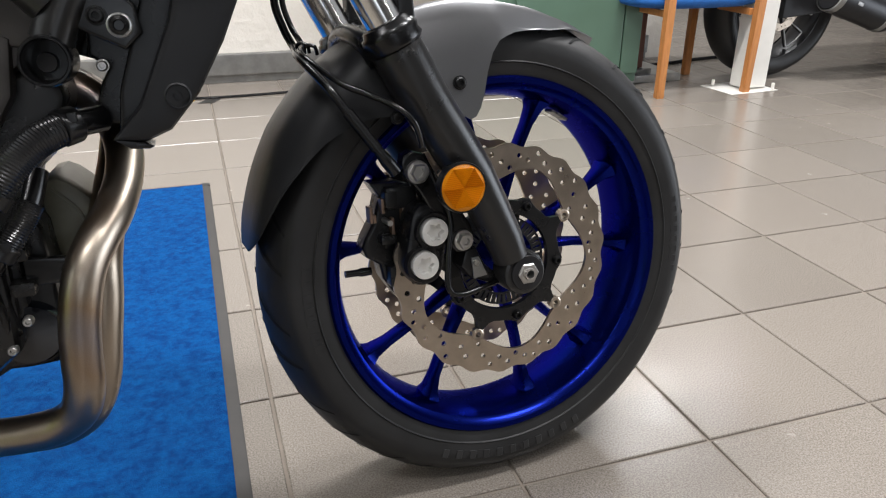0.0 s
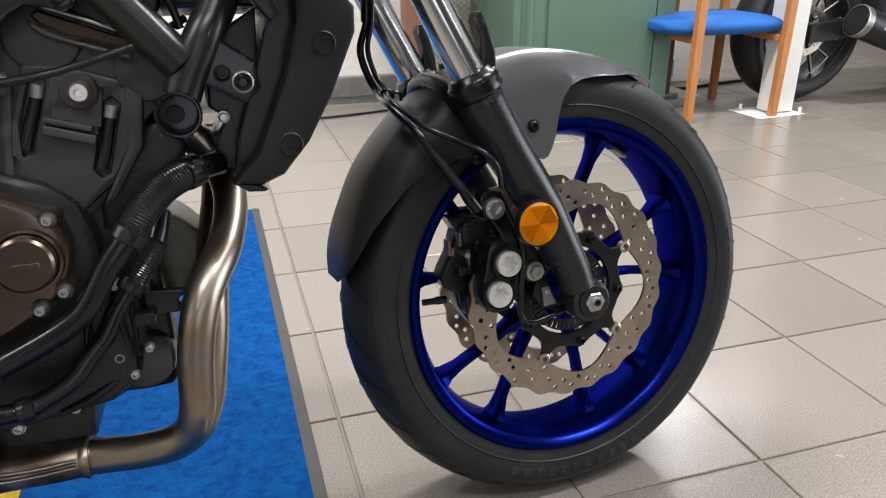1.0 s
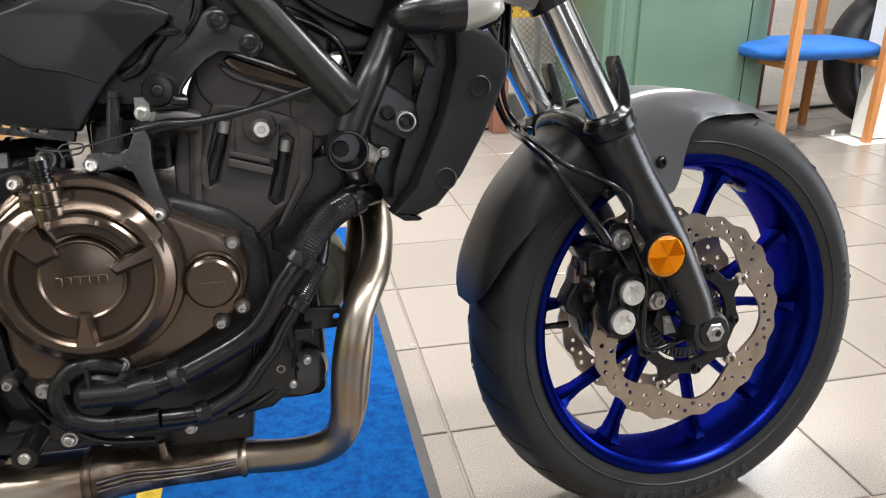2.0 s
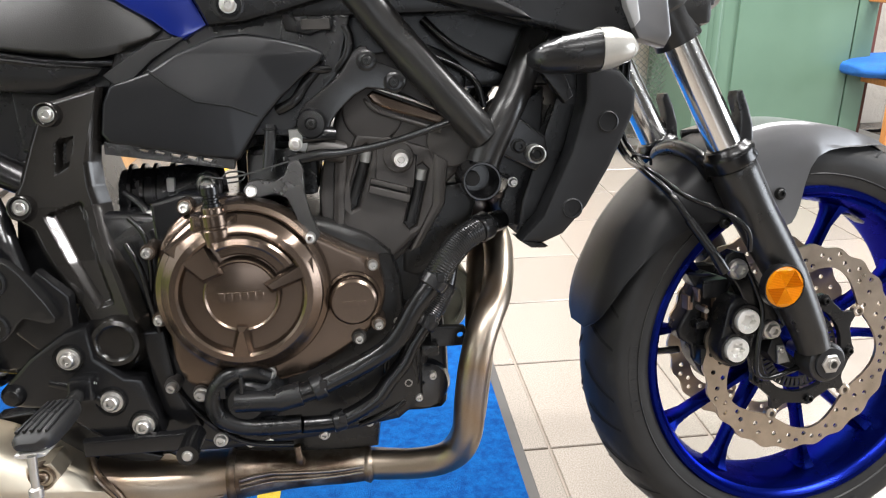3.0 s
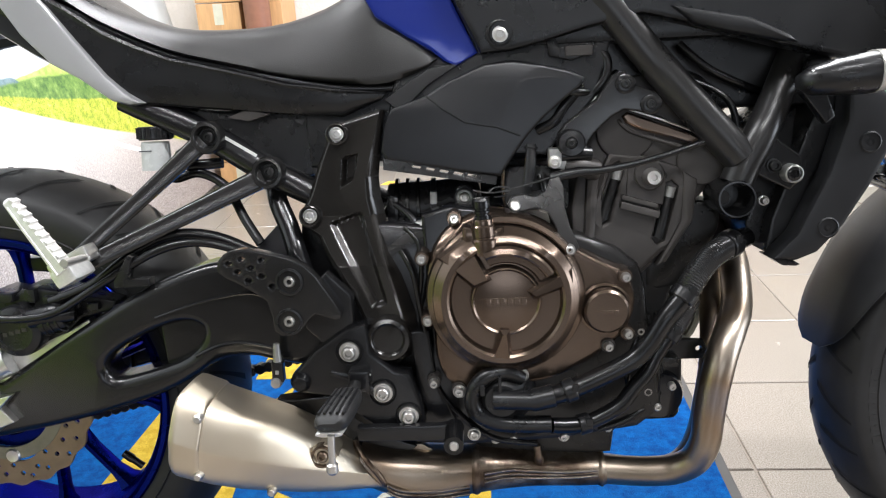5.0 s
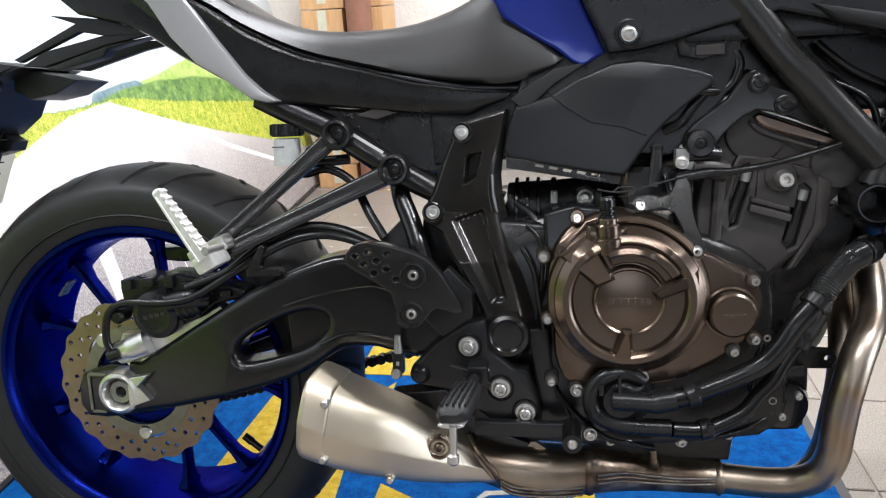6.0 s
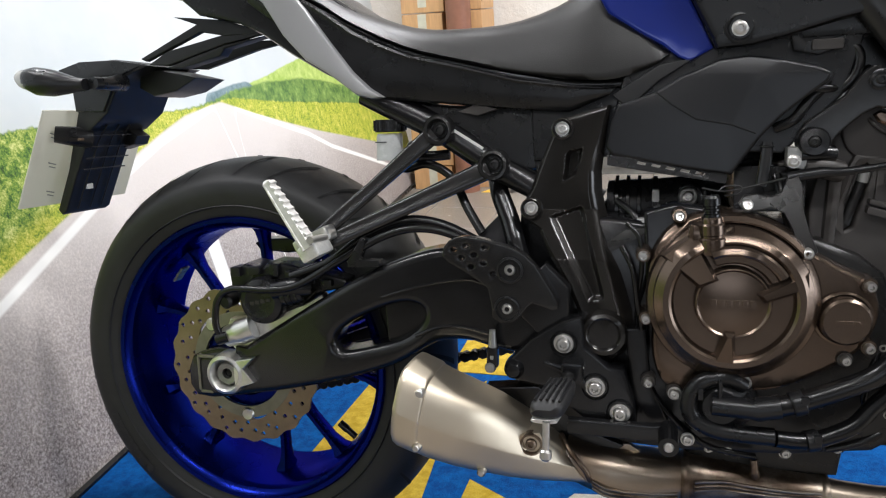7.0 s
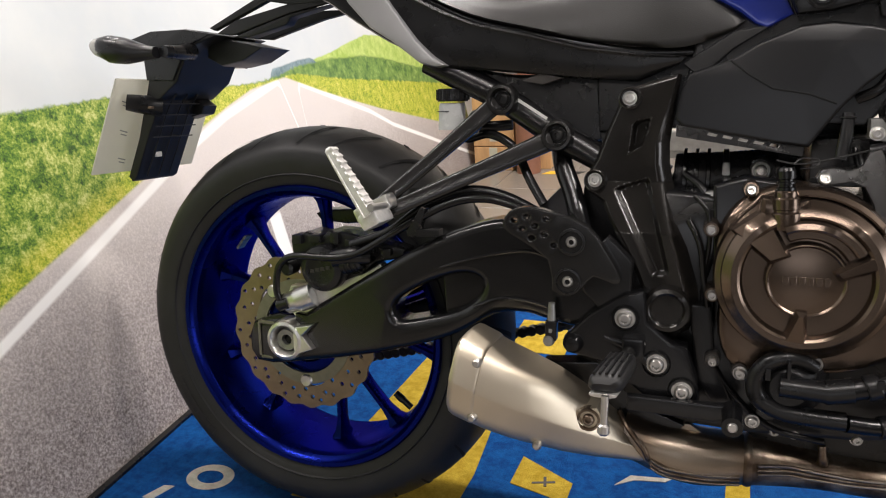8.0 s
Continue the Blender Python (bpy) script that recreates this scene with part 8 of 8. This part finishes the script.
bp = part("brake_pedal", prism([(0.500, 0.312), (0.520, 0.312), (0.600, 0.312), (0.622, 0.315), (0.624, 0.300), (0.598, 0.291), (0.500, 0.293)], -0.176, -0.166, 0.003), SATIN_BLACK, bike, "black rear brake pedal")
part("pedal_pad", tube([(0.618, -0.168, 0.306), (0.618, -0.215, 0.304)], 0.0115, 18), HOSE, bp, "round rubber pedal pad")
part("pad_rivet", lathe([(0.0, -0.218), (0.0045, -0.2178), (0.006, -0.2155), (0.006, -0.21)], (0.618, 0.304), 16), BOLT_STEEL, bp)
part("frame_stay_lower", tube([(0.585, -0.132, 0.420), (0.590, -0.134, 0.370), (0.602, -0.134, 0.335), (0.635, -0.134, 0.295), (0.67, -0.132, 0.272), (0.72, -0.13, 0.264)], 0.0038, 10), HOSE, bike, "thin black drain hose")
for pts, q in (([(0.560, -0.134, 0.520), (0.574, -0.140, 0.492), (0.580, -0.138, 0.450), (0.586, -0.136, 0.410)], 0.0036), ([(0.566, -0.132, 0.548), (0.582, -0.138, 0.528), (0.584, -0.138, 0.490), (0.578, -0.134, 0.452)], 0.0028)):
    part("switch_cable", tube(pts, q, 10), HOSE, bike, "thin black switch cable")
part("lower_frame", prism([(0.565, 0.420), (0.590, 0.420), (0.598, 0.350), (0.620, 0.300), (0.600, 0.290), (0.575, 0.330)], -0.14, -0.11, 0.005), SATIN_BLACK, fr)

# ---- rear light carrier, number plate ----
tp = part("tail_carrier", prism([(-0.315, 0.771), (-0.273, 0.782), (-0.209, 0.783), (-0.166, 0.776), (-0.150, 0.771), (-0.190, 0.757), (-0.208, 0.745), (-0.232, 0.702), (-0.268, 0.676), (-0.300, 0.668), (-0.289, 0.704), (-0.289, 0.748)], -0.045, 0.092, 0.004), TAIL_BLACK, bike, "black tail light and number plate carrier")
part("carrier_cowl", facets([(-0.313, -0.050, 0.771), (-0.272, -0.049, 0.782), (-0.209, -0.048, 0.782), (-0.158, -0.046, 0.773), (-0.194, -0.049, 0.760), (-0.212, -0.049, 0.745), (-0.236, -0.049, 0.704), (-0.288, -0.049, 0.706), (-0.289, -0.051, 0.748), (-0.252, -0.053, 0.760)], [(0, 1, 9), (1, 2, 9), (2, 3, 4, 9), (9, 4, 5), (5, 6, 7, 8, 9), (8, 0, 9)], -0.036, 0.002), BLACK_PLASTIC, tp)
part("carrier_fin", prism([(-0.190, 0.776), (-0.090, 0.752), (-0.128, 0.733), (-0.170, 0.726), (-0.196, 0.740)], -0.010, 0.070, 0.004), TAIL_BLACK, tp)
part("plate_arm", prism([(-0.304, 0.668), (-0.272, 0.682), (-0.278, 0.660), (-0.300, 0.618), (-0.336, 0.545), (-0.345, 0.540), (-0.352, 0.548), (-0.322, 0.614)], -0.042, 0.060, 0.004), TAIL_BLACK, tp)
for i in range(4):
    part("moulded_rib", tube([(-0.2665 - 0.009 * i, -0.040, 0.668 - 0.018 * i), (-0.2665 - 0.009 * i, 0.058, 0.668 - 0.018 * i)], 0.0010, 8), TAIL_BLACK, tp)
for v in (-0.020, 0.008, 0.034):
    part("moulded_rib", tube([(-0.255, v, 0.684), (-0.273, v, 0.662), (-0.296, v, 0.618), (-0.331, v, 0.548)], 0.0014, 8), TAIL_BLACK, tp)
part("arm_slot", block(-0.3195, -0.3145, -0.012, 0.002, 0.580, 0.592, 0.001), WHITE_PLASTIC, tp, "pale plastic clip")
part("side_lug", tube([(-0.280, -0.030, 0.664), (-0.298, -0.052, 0.668), (-0.316, -0.068, 0.672)], [0.017, 0.0155, 0.013], 16), BLACK_PLASTIC, tp)
part("side_lug", prism([(-0.306, 0.668), (-0.272, 0.675), (-0.256, 0.664), (-0.263, 0.650), (-0.299, 0.642)], 0.050, 0.085, 0.004), TAIL_BLACK, tp)
part("lamp_clip", block(-0.286, -0.276, -0.0575, -0.050, 0.661, 0.665, 0.001), PAD, tp, "small copper clip")
part("rear_indicator", loft([oval(c, a, b, 20, 2.2) for c, a, b in (((-0.200, -0.121, 0.742), 0.010, 0.0085), ((-0.216, -0.123, 0.7425), 0.012, 0.0105), ((-0.232, -0.126, 0.744), 0.0175, 0.0150), ((-0.250, -0.130, 0.746), 0.0215, 0.0195), ((-0.272, -0.133, 0.749), 0.022, 0.0205), ((-0.286, -0.135, 0.7515), 0.0175, 0.0160), ((-0.293, -0.136, 0.7525), 0.010, 0.009))]), BLACK_PLASTIC, bike, "black rear indicator with a clear lens", sharp=60)
part("indicator_stalk", tube([(-0.20, -0.045, 0.748), (-0.19, -0.085, 0.744), (-0.19, -0.118, 0.7435)], [0.014, 0.0105, 0.009], 14), BLACK_PLASTIC, tp)
part("indicator_lens", loft([oval(c, a, b, 18, 2.2) for c, a, b in (((-0.280, -0.1345, 0.7505), 0.0190, 0.0175), ((-0.295, -0.136, 0.7525), 0.0150, 0.0135), ((-0.304, -0.137, 0.754), 0.008, 0.0075), ((-0.307, -0.137, 0.7545), 0.003, 0.003))]), CLEAR_LENS, tp, "clear indicator lens", sharp=60)
part("far_indicator", loft([oval(c, a, b, 16, 2.2) for c, a, b in (((-0.21, 0.115, 0.736), 0.010, 0.008), ((-0.25, 0.125, 0.743), 0.018, 0.013), ((-0.29, 0.135, 0.75), 0.012, 0.010))]), GLOSS_BLACK, tp)
plate_m = Matrix.Translation((-0.348, 0.02, 0.632)) @ Matrix.Rotation(radians(25), 4, "Y")
np_ = part("number_plate", block(-0.0015, 0.0015, -0.11, 0.14, -0.085, 0.085, 0.001), PLATE, bike, "thin white number plate with faint printed bars", plate_m)
for r in range(3):
    for c2 in range(3):
        for k in range(2):
            part("print_bar", block(-0.0004, 0.0004, -0.008 + 0.004 * k, 0.010, -0.0009, 0.0009, 0), INK_GREY, np_, m=plate_m @ Matrix.Translation((0.0019, -0.078 + 0.060 * c2 + 0.012 * r, 0.045 - 0.052 * r - 0.006 * k)) @ Matrix.Rotation(radians(-14), 4, "X"))
gr = part("grab_rail", prism([(-0.153, 0.780), (-0.052, 0.824), (-0.090, 0.837), (-0.007, 0.828), (0.060, 0.806), (-0.009, 0.806), (-0.046, 0.813), (-0.144, 0.776)], -0.056, -0.046, 0.002), TAIL_BLACK, bike, "black tail bracket blades")
part("blade", prism([(-0.141, 0.771), (-0.107, 0.789), (-0.008, 0.808), (0.060, 0.806), (-0.010, 0.794), (-0.109, 0.768)], -0.054, -0.044, 0.002), TAIL_BLACK, gr)
part("blade", prism([(-0.112, 0.765), (-0.010, 0.795), (0.060, 0.803), (-0.010, 0.788), (-0.019, 0.778), (-0.085, 0.763)], -0.052, -0.030, 0.003), TAIL_BLACK, gr)
part("far_blade", prism([(-0.141, 0.771), (-0.107, 0.789), (-0.008, 0.808), (0.060, 0.806), (-0.010, 0.794), (-0.109, 0.768)], 0.044, 0.054, 0.002), TAIL_BLACK, gr)
part("rear_hugger", prism([(-0.060, 0.478), (-0.045, 0.486), (0.180, 0.497), (0.180, 0.480), (0.000, 0.462), (-0.050, 0.466)], 0.075, 0.105, 0.004), BLACK_PLASTIC, bike, "black chain guard")
part("side_stand", tube([(0.50, 0.13, 0.30), (0.52, 0.24, 0.15), (0.53, 0.33, -0.038)], 0.011, 14), SATIN_BLACK, bike, "black side stand")
part("stand_foot", block(0.50, 0.56, 0.31, 0.36, -0.052, -0.040, 0.003), SATIN_BLACK, bike)

# ---- things behind the bike ----
def chair(x, y, turn):
    c = empty("visitor_chair", pose(x, y, 0, 0, 0, turn), "beech visitor chair with a blue fabric seat", "chair")

    def leg(name, px, py, top, lean, bend=0.0):
        secs = []
        for f in (0, 0.03, 0.5, 0.8, 1.0):
            z = top * f
            cx, cy = px + lean * f + bend * max(0, f - 0.5) ** 2 * 4, py
            r = 0.017 if 0.02 < f else 0.015
            secs.append([(cx - r, cy - r * 0.9, z), (cx + r, cy - r * 0.9, z), (cx + r, cy + r * 0.9, z), (cx - r, cy + r * 0.9, z)])
        bm = loft(secs)
        bmesh.ops.bevel(bm, geom=[e for e in bm.edges if abs(e.verts[0].co.z - e.verts[1].co.z) > 0.05], offset=0.004, segments=2, affect="EDGES")
        part(name, bm, WOOD, c)

    leg("leg", 0.0, 0.0, 0.64, 0.0)
    leg("leg", 0.43, 0.0, 0.64, 0.01)
    leg("leg", 0.02, 0.40, 0.95, 0.0, -0.03)
    leg("leg", 0.41, 0.40, 0.95, 0.0, 0.0)
    part("seat_rail", block(0.0, 0.43, 0.388, 0.410, 0.318, 0.348, 0.004), WOOD, c)
    part("seat_rail", block(0.005, 0.025, 0.02, 0.40, 0.318, 0.345, 0.004), WOOD, c)
    part("seat_rail", block(0.405, 0.425, 0.02, 0.40, 0.318, 0.345, 0.004), WOOD, c)
    part("seat", loft([oval((xx, 0.222, 0.380), h, zz, 32, 2.6) for xx, h, zz in ((-0.10, 0.10, 0.010), (-0.09, 0.15, 0.022), (-0.05, 0.19, 0.034), (0.05, 0.200, 0.042), (0.22, 0.200, 0.044), (0.38, 0.200, 0.042), (0.45, 0.185, 0.034), (0.475, 0.15, 0.022), (0.485, 0.10, 0.010))]), FABRIC, c, "blue upholstered seat", sharp=60)
    part("armrest", block(-0.025, 0.025, -0.02, 0.44, 0.635, 0.66, 0.01), WOOD, c)
    part("armrest", block(0.41, 0.46, -0.02, 0.44, 0.635, 0.66, 0.01), WOOD, c)
    part("backrest", block(0.03, 0.40, 0.385, 0.415, 0.70, 0.93, 0.012), FABRIC, c)
    return c


chair(1.175, 1.925, 0)

# green sheet-metal cabinet
cab = empty("metal_cabinet", pose(0.455, 2.16, 0), "tall green painted sheet-metal cabinet against the wall", "cabinet")
part("body", block(0.0, 0.75, 0.0, 0.52, 0.02, 1.75, 0.01), GREEN, cab)
part("door_panel", block(0.155, 0.655, -0.012, 0.004, 0.06, 1.70, 0.006), GREEN, cab)
part("door_panel", block(0.662, 0.748, -0.010, 0.004, 0.06, 1.70, 0.004), GREEN, cab)
part("corner_post", tube([(0.075, 0.012, 0.02), (0.075, 0.012, 1.74)], 0.022, 20), GREEN, cab)
part("corner_post", block(0.0, 0.03, -0.014, 0.01, 0.02, 1.74, 0.006), GREEN, cab)
part("plinth", block(0.01, 0.74, 0.02, 0.5, 0.0, 0.03, 0.002), DARK_METAL, cab)

# dark red-brown wooden leg on a grey base beside the cabinet
stand = empty("display_stand", pose(1.27, 2.20, 0), "dark red-brown stand on a grey stone base", "stand")
part("base", block(-0.08, 0.20, 0.0, 0.32, 0.0, 0.035, 0.006), GREY_STEEL, stand, "grey base slab")
part("post", block(-0.02, 0.07, 0.12, 0.20, 0.035, 1.1, 0.006), WOOD_DARK, stand)
bm = bmesh.new()
random.seed(4)
for i in range(9):
    block(-0.06 + 0.012 * i, -0.045 + 0.012 * i + 0.01, 0.03, 0.06, 0.035, 0.05 + 0.012 * random.random(), 0.003, 1, bm)
part("crumpled_foil", bm, GREY_STEEL, stand, "crumpled silver foil")

# white steel post with its floor plate
wp = empty("steel_post", pose(1.665, 2.00, 0), "white painted square steel post bolted to the floor", "post")
part("column", block(-0.045, 0.075, -0.045, 0.045, 0.006, 2.995, 0.005), WHITE_PAINT, wp)
part("floor_plate", prism([(-0.165, -0.09), (0.10, -0.115), (0.11, 0.09), (-0.15, 0.11)], 0.0, 0.009, 0.0), WHITE_PAINT, wp, "white base plate", Matrix.Rotation(radians(90), 4, "X") @ Matrix.Scale(-1, 4, (0, 1, 0)))
for px, py in ((-0.125, 0.055), (0.085, -0.08)):
    part("anchor_bolt", tube([(px, py, 0.006), (px, py, 0.03)], 0.007, 8), WHITE_PAINT, wp)


def road_bike(x, y, turn):
    """The rear end of another motorcycle: wheel, disc, silencer, swing arm."""
    b = empty("parked_motorcycle", pose(x, y, 0, 0, 0, turn), "dark motorcycle with thin-spoked black wheel parked behind", "motorcycle")
    c, R, rim = (0, 0.328), 0.328, 0.240
    s = 0.09
    prof = [(rim - 0.01, -s * 0.8), (rim + 0.01, -s * 0.95), (rim + 0.035, -s), (R - 0.03, -s * 0.9), (R - 0.008, -s * 0.5), (R, 0), (R - 0.008, s * 0.5), (R - 0.03, s * 0.9), (rim + 0.035, s), (rim - 0.01, s * 0.8)]
    w = part("wheel", lathe([(0.0, -0.05), (0.04, -0.05), (0.045, 0.05), (0.0, 0.05)], c, 24), DARK_METAL, b)
    part("tyre", lathe(prof, c, 72), RUBBER, w)
    part("rim", lathe([(rim, -s * 0.83), (rim - 0.012, -s * 0.86), (rim - 0.02, -s * 0.5), (rim - 0.03, 0), (rim - 0.02, s * 0.5), (rim, s * 0.83)], c, 64), DARK_METAL, w)
    for i in range(7):
        for sg in (-1, 1):
            a0, a1 = radians(360 / 7 * i + sg * 4), radians(360 / 7 * i + sg * 14)
            part("spoke", tube([(c[0] + r * math.cos(a), -0.045, c[1] + r * math.sin(a)) for r, a in ((0.05, a0), (rim - 0.03, a1))], 0.0075, 8), DARK_METAL, w)
            part("spoke_stripe", tube([(c[0] + r * math.cos(a), -0.053, c[1] + r * math.sin(a)) for r, a in ((0.07, a0), (rim - 0.035, a1))], 0.0032, 6), SILVER_LIGHT, w, "machined bright spoke edge")
        a0, a1 = 360 / 7 * i - 14, 360 / 7 * i + 14
        part("rim_stripe", lathe([(rim - 0.034, -0.052), (rim - 0.030, -0.055), (rim - 0.027, -0.052)], c, 12, arc=(radians(a0), radians(a1))), SILVER_LIGHT, w)
    wave_disc(w, c, -0.075, 0.11, 0.075, 12, 0.005, DISC, Matrix.Identity(4), 30)
    part("swing_arm", prism([(-0.04, 0.36), (0.10, 0.38), (0.6, 0.44), (0.6, 0.36), (0.1, 0.29), (-0.04, 0.28)], -0.14, -0.11, 0.008), DARK_METAL, b)
    cn = part("silencer", lathe([(0.0, 0), (0.060, 0), (0.066, 0.01), (0.070, 0.05), (0.070, 0.34), (0.062, 0.36), (0.034, 0.42), (0.028, 0.6)], (0, 0), 32), DARK_METAL, b, "carbon silencer with bright end bands",
              Matrix.Translation((0.13, -0.21, 0.385)) @ Matrix.Rotation(radians(18), 4, "Y") @ Matrix.Rotation(radians(-90), 4, "Z"))
    for q0, q1, r in ((0.0, 0.035, 0.072), (0.30, 0.33, 0.072)):
        part("end_band", lathe([(r - 0.006, q0), (r, q0 + 0.003), (r, q1 - 0.003), (r - 0.006, q1)], (0, 0), 32), GREY_STEEL, cn, m=Matrix.Translation((0.13, -0.21, 0.385)) @ Matrix.Rotation(radians(18), 4, "Y") @ Matrix.Rotation(radians(-90), 4, "Z"))
    part("brand_patch", block(0.0, 0.03, -0.0718, -0.069, -0.008, 0.008, 0.004), SILVER_LIGHT, cn, "pale oval badge", Matrix.Translation((0.13, -0.21, 0.385)) @ Matrix.Rotation(radians(18), 4, "Y") @ Matrix.Translation((0.10, 0, 0)))
    part("link_pipe", tube([(0.55, -0.19, 0.27), (0.62, -0.16, 0.25), (0.75, -0.12, 0.24)], 0.026, 16), EXHAUST, b, "bronze-tinted link pipe")
    part("body_mass", prism([(0.30, 0.40), (0.40, 0.75), (0.55, 0.85), (1.1, 0.85), (1.2, 0.5), (1.1, 0.25), (0.6, 0.22)], -0.16, 0.16, 0.03, smooth=2), DARK_METAL, b)
    part("tail", prism([(-0.30, 0.82), (-0.25, 0.90), (0.10, 0.90), (0.55, 0.84), (0.5, 0.72), (0.1, 0.80)], -0.10, 0.10, 0.03), DARK_METAL, b)
    part("front_wheel", lathe([(0.2, -0.05), (0.23, -0.06), (0.29, -0.05), (0.30, 0), (0.29, 0.05), (0.23, 0.06), (0.2, 0.05)], (1.42, 0.30), 48, closed=True), RUBBER, b)
    return b


road_bike(1.90, 2.20, 0)

# expanded-metal panel with the yellow sign behind it, brown upright
mesh = empty("mesh_panel", pose(0.17, 2.42, 0), "grey expanded-metal mesh panel standing by the wall", "mesh panel")
bm = bmesh.new()
sx, sz, wx = 0.030, 0.013, 0.0022
for i in range(9):
    for j in range(80):
        x, z = 0.005 + i * sx + (sx / 2 if j % 2 else 0), 0.05 + j * sz
        for dx in (-sx / 2, sx / 2):
            a, b_ = Vector((x, 0, z)), Vector((x + dx, 0.004 * (1 if dx > 0 else -1), z + sz))
            if 0 <= b_.x <= 0.28:
                n = Vector((0, 0, 1)) * wx
                vs = [bm.verts.new(a - n), bm.verts.new(b_ - n), bm.verts.new(b_ + n), bm.verts.new(a + n)]
                bm.faces.new(vs)
part("expanded_metal", bm, GREY_STEEL, mesh)
part("rail", block(-0.005, 0.29, -0.01, 0.01, 1.09, 1.12, 0.002), GREY_STEEL, mesh)
part("rail", block(-0.005, 0.29, -0.01, 0.01, 0.02, 0.05, 0.002), GREY_STEEL, mesh)
sg = empty("yellow_sign", pose(0.30, 2.52, 0), "yellow printed sign behind the mesh", "sign")
part("board", block(-0.12, 0.14, -0.004, 0.004, 0.50, 0.80, 0.008), YELLOW, sg)
for i in range(3):
    part("print_bar", block(-0.08 + 0.06 * i, -0.04 + 0.06 * i, -0.0065, -0.004, 0.53, 0.60, 0.002), BROWN, sg)
part("sign_leg", block(-0.01, 0.02, 0.0, 0.02, 0.0, 0.5, 0.002), GREY_STEEL, sg)
tagged(part("timber_upright", block(0.085, 0.155, 2.45, 2.54, 0.0, 1.6, 0.006), BROWN), "brown painted timber upright beside the mesh", "post")
tagged(part("floor_cable", tube([(-0.9, 2.50, 0.006), (-0.6, 2.43, 0.006), (-0.2, 2.46, 0.006), (0.2, 2.56, 0.006), (0.5, 2.62, 0.006)], 0.0055, 8), HOSE), "thin black cable lying along the floor", "cable")
tagged(part("floor_cable", tube([(1.30, 2.72, 0.008), (1.55, 2.55, 0.008), (1.9, 2.62, 0.008), (2.6, 2.7, 0.008)], 0.008, 8), HOSE), "black cable lying on the floor", "cable")

# corner: stacked tan boards and the brown pipe
def crate(x0, x1, y0, y1, z0, z1):
    c = empty("cardboard_box", pose((x0 + x1) / 2, (y0 + y1) / 2, z0), "tan cardboard box in a corner stack", "box", "corner boxes")
    dx, dy, h = (x1 - x0) / 2, (y1 - y0) / 2, z1 - z0
    part("carton", block(-dx, dx, -dy, dy, 0, h - 0.002, 0.004), WOOD_PALE, c)
    part("tape", block(-0.02, 0.02, -dy - 0.0008, -dy + 0.002, h * 0.2, h - 0.004, 0), TAPE, c, "pale packing tape")
    return c


for lv in range(9):
    crate(-2.29, -2.10 + 0.01 * (lv % 2), 2.42, 2.70, lv * 0.115, lv * 0.115 + 0.113)
    crate(-2.085 + 0.01 * (lv % 2), -1.93, 2.46, 2.70, lv * 0.115, lv * 0.115 + 0.113)
tagged(part("corner_pipe", tube([(-2.02, 2.40, 0.0), (-2.02, 2.40, 2.98)], 0.055, 24), BROWN), "brown painted vertical pipe", "pipe")
# yellow and black tape on the floor along the wall
hz = empty("hazard_tape", pose(0, 0, 0), "yellow and black hazard tape on the floor by the wall", "tape")
for i in range(14):
    x = -1.95 + 0.10 * i
    part("stripe", prism([(x, 2.36), (x + 0.06, 2.36), (x + 0.09, 2.42), (x + 0.03, 2.42)], 0.0008, 0.0016, 0.0), YELLOW if i % 2 == 0 else BOLT_BLACK, hz, m=Matrix(((1, 0, 0, 0), (0, 0, 1, 0), (0, 1, 0, 0), (0, 0, 0, 1))))
# fluorescent battens on the ceiling
for lx, ly, power in BATTENS:
    cl = empty("ceiling_light", pose(lx, ly, 2.96), "white fluorescent ceiling batten", "ceiling light", "ceiling battens")
    part("housing", block(-0.70, 0.70, -0.12, 0.12, -0.01, 0.038, 0.006), WHITE_PAINT, cl)

# ---- floor tiles, the nearest as pieces, the rest joined ----
near, rest = [], []
for i in range(-15, 24):
    for j in range(-27, 21):
        x, y = i * T, j * T
        if x + T > MX0 + 0.02 and x < MX1 - 0.02 and y + T > MY0 + 0.02 and y < MY1 - 0.02 and x >= MX0 and x + T <= MX1 and y >= MY0 and y + T <= MY1:
            continue
        (near if -0.95 <= x <= 2.7 and -0.7 <= y <= 2.7 else rest).append((x, y))
me = bpy.data.meshes.new("floor_tile")
bm = tile_mesh(T, T)
bm.to_mesh(me)
bm.free()
me.materials.append(TILE)
for x, y in near[:300]:
    ob = new("floor_tile", me)
    ob.location = (x, y, 0.0004 * noise.noise((x * 3.1, y * 3.3, 0.5)))
    ob.parent = floor
rest += near[300:]
verts, faces = [], []
src = tile_mesh(T, T)
src.verts.ensure_lookup_table()
base = [v.co.copy() for v in src.verts]
src.verts.index_update()
quads = [tuple(v.index for v in f.verts) for f in src.faces]
src.free()
for x, y in rest:
    k = len(verts)
    verts += [(b_.x + x, b_.y + y, b_.z) for b_ in base]
    faces += [tuple(k + q for q in f) for f in quads]
me2 = bpy.data.meshes.new("far_floor_tiles")
me2.from_pydata(verts, [], faces)
me2.materials.append(TILE)
ob = new("far_floor_tiles", me2)
ob.parent = floor
tagged(ob, kind="stuff")
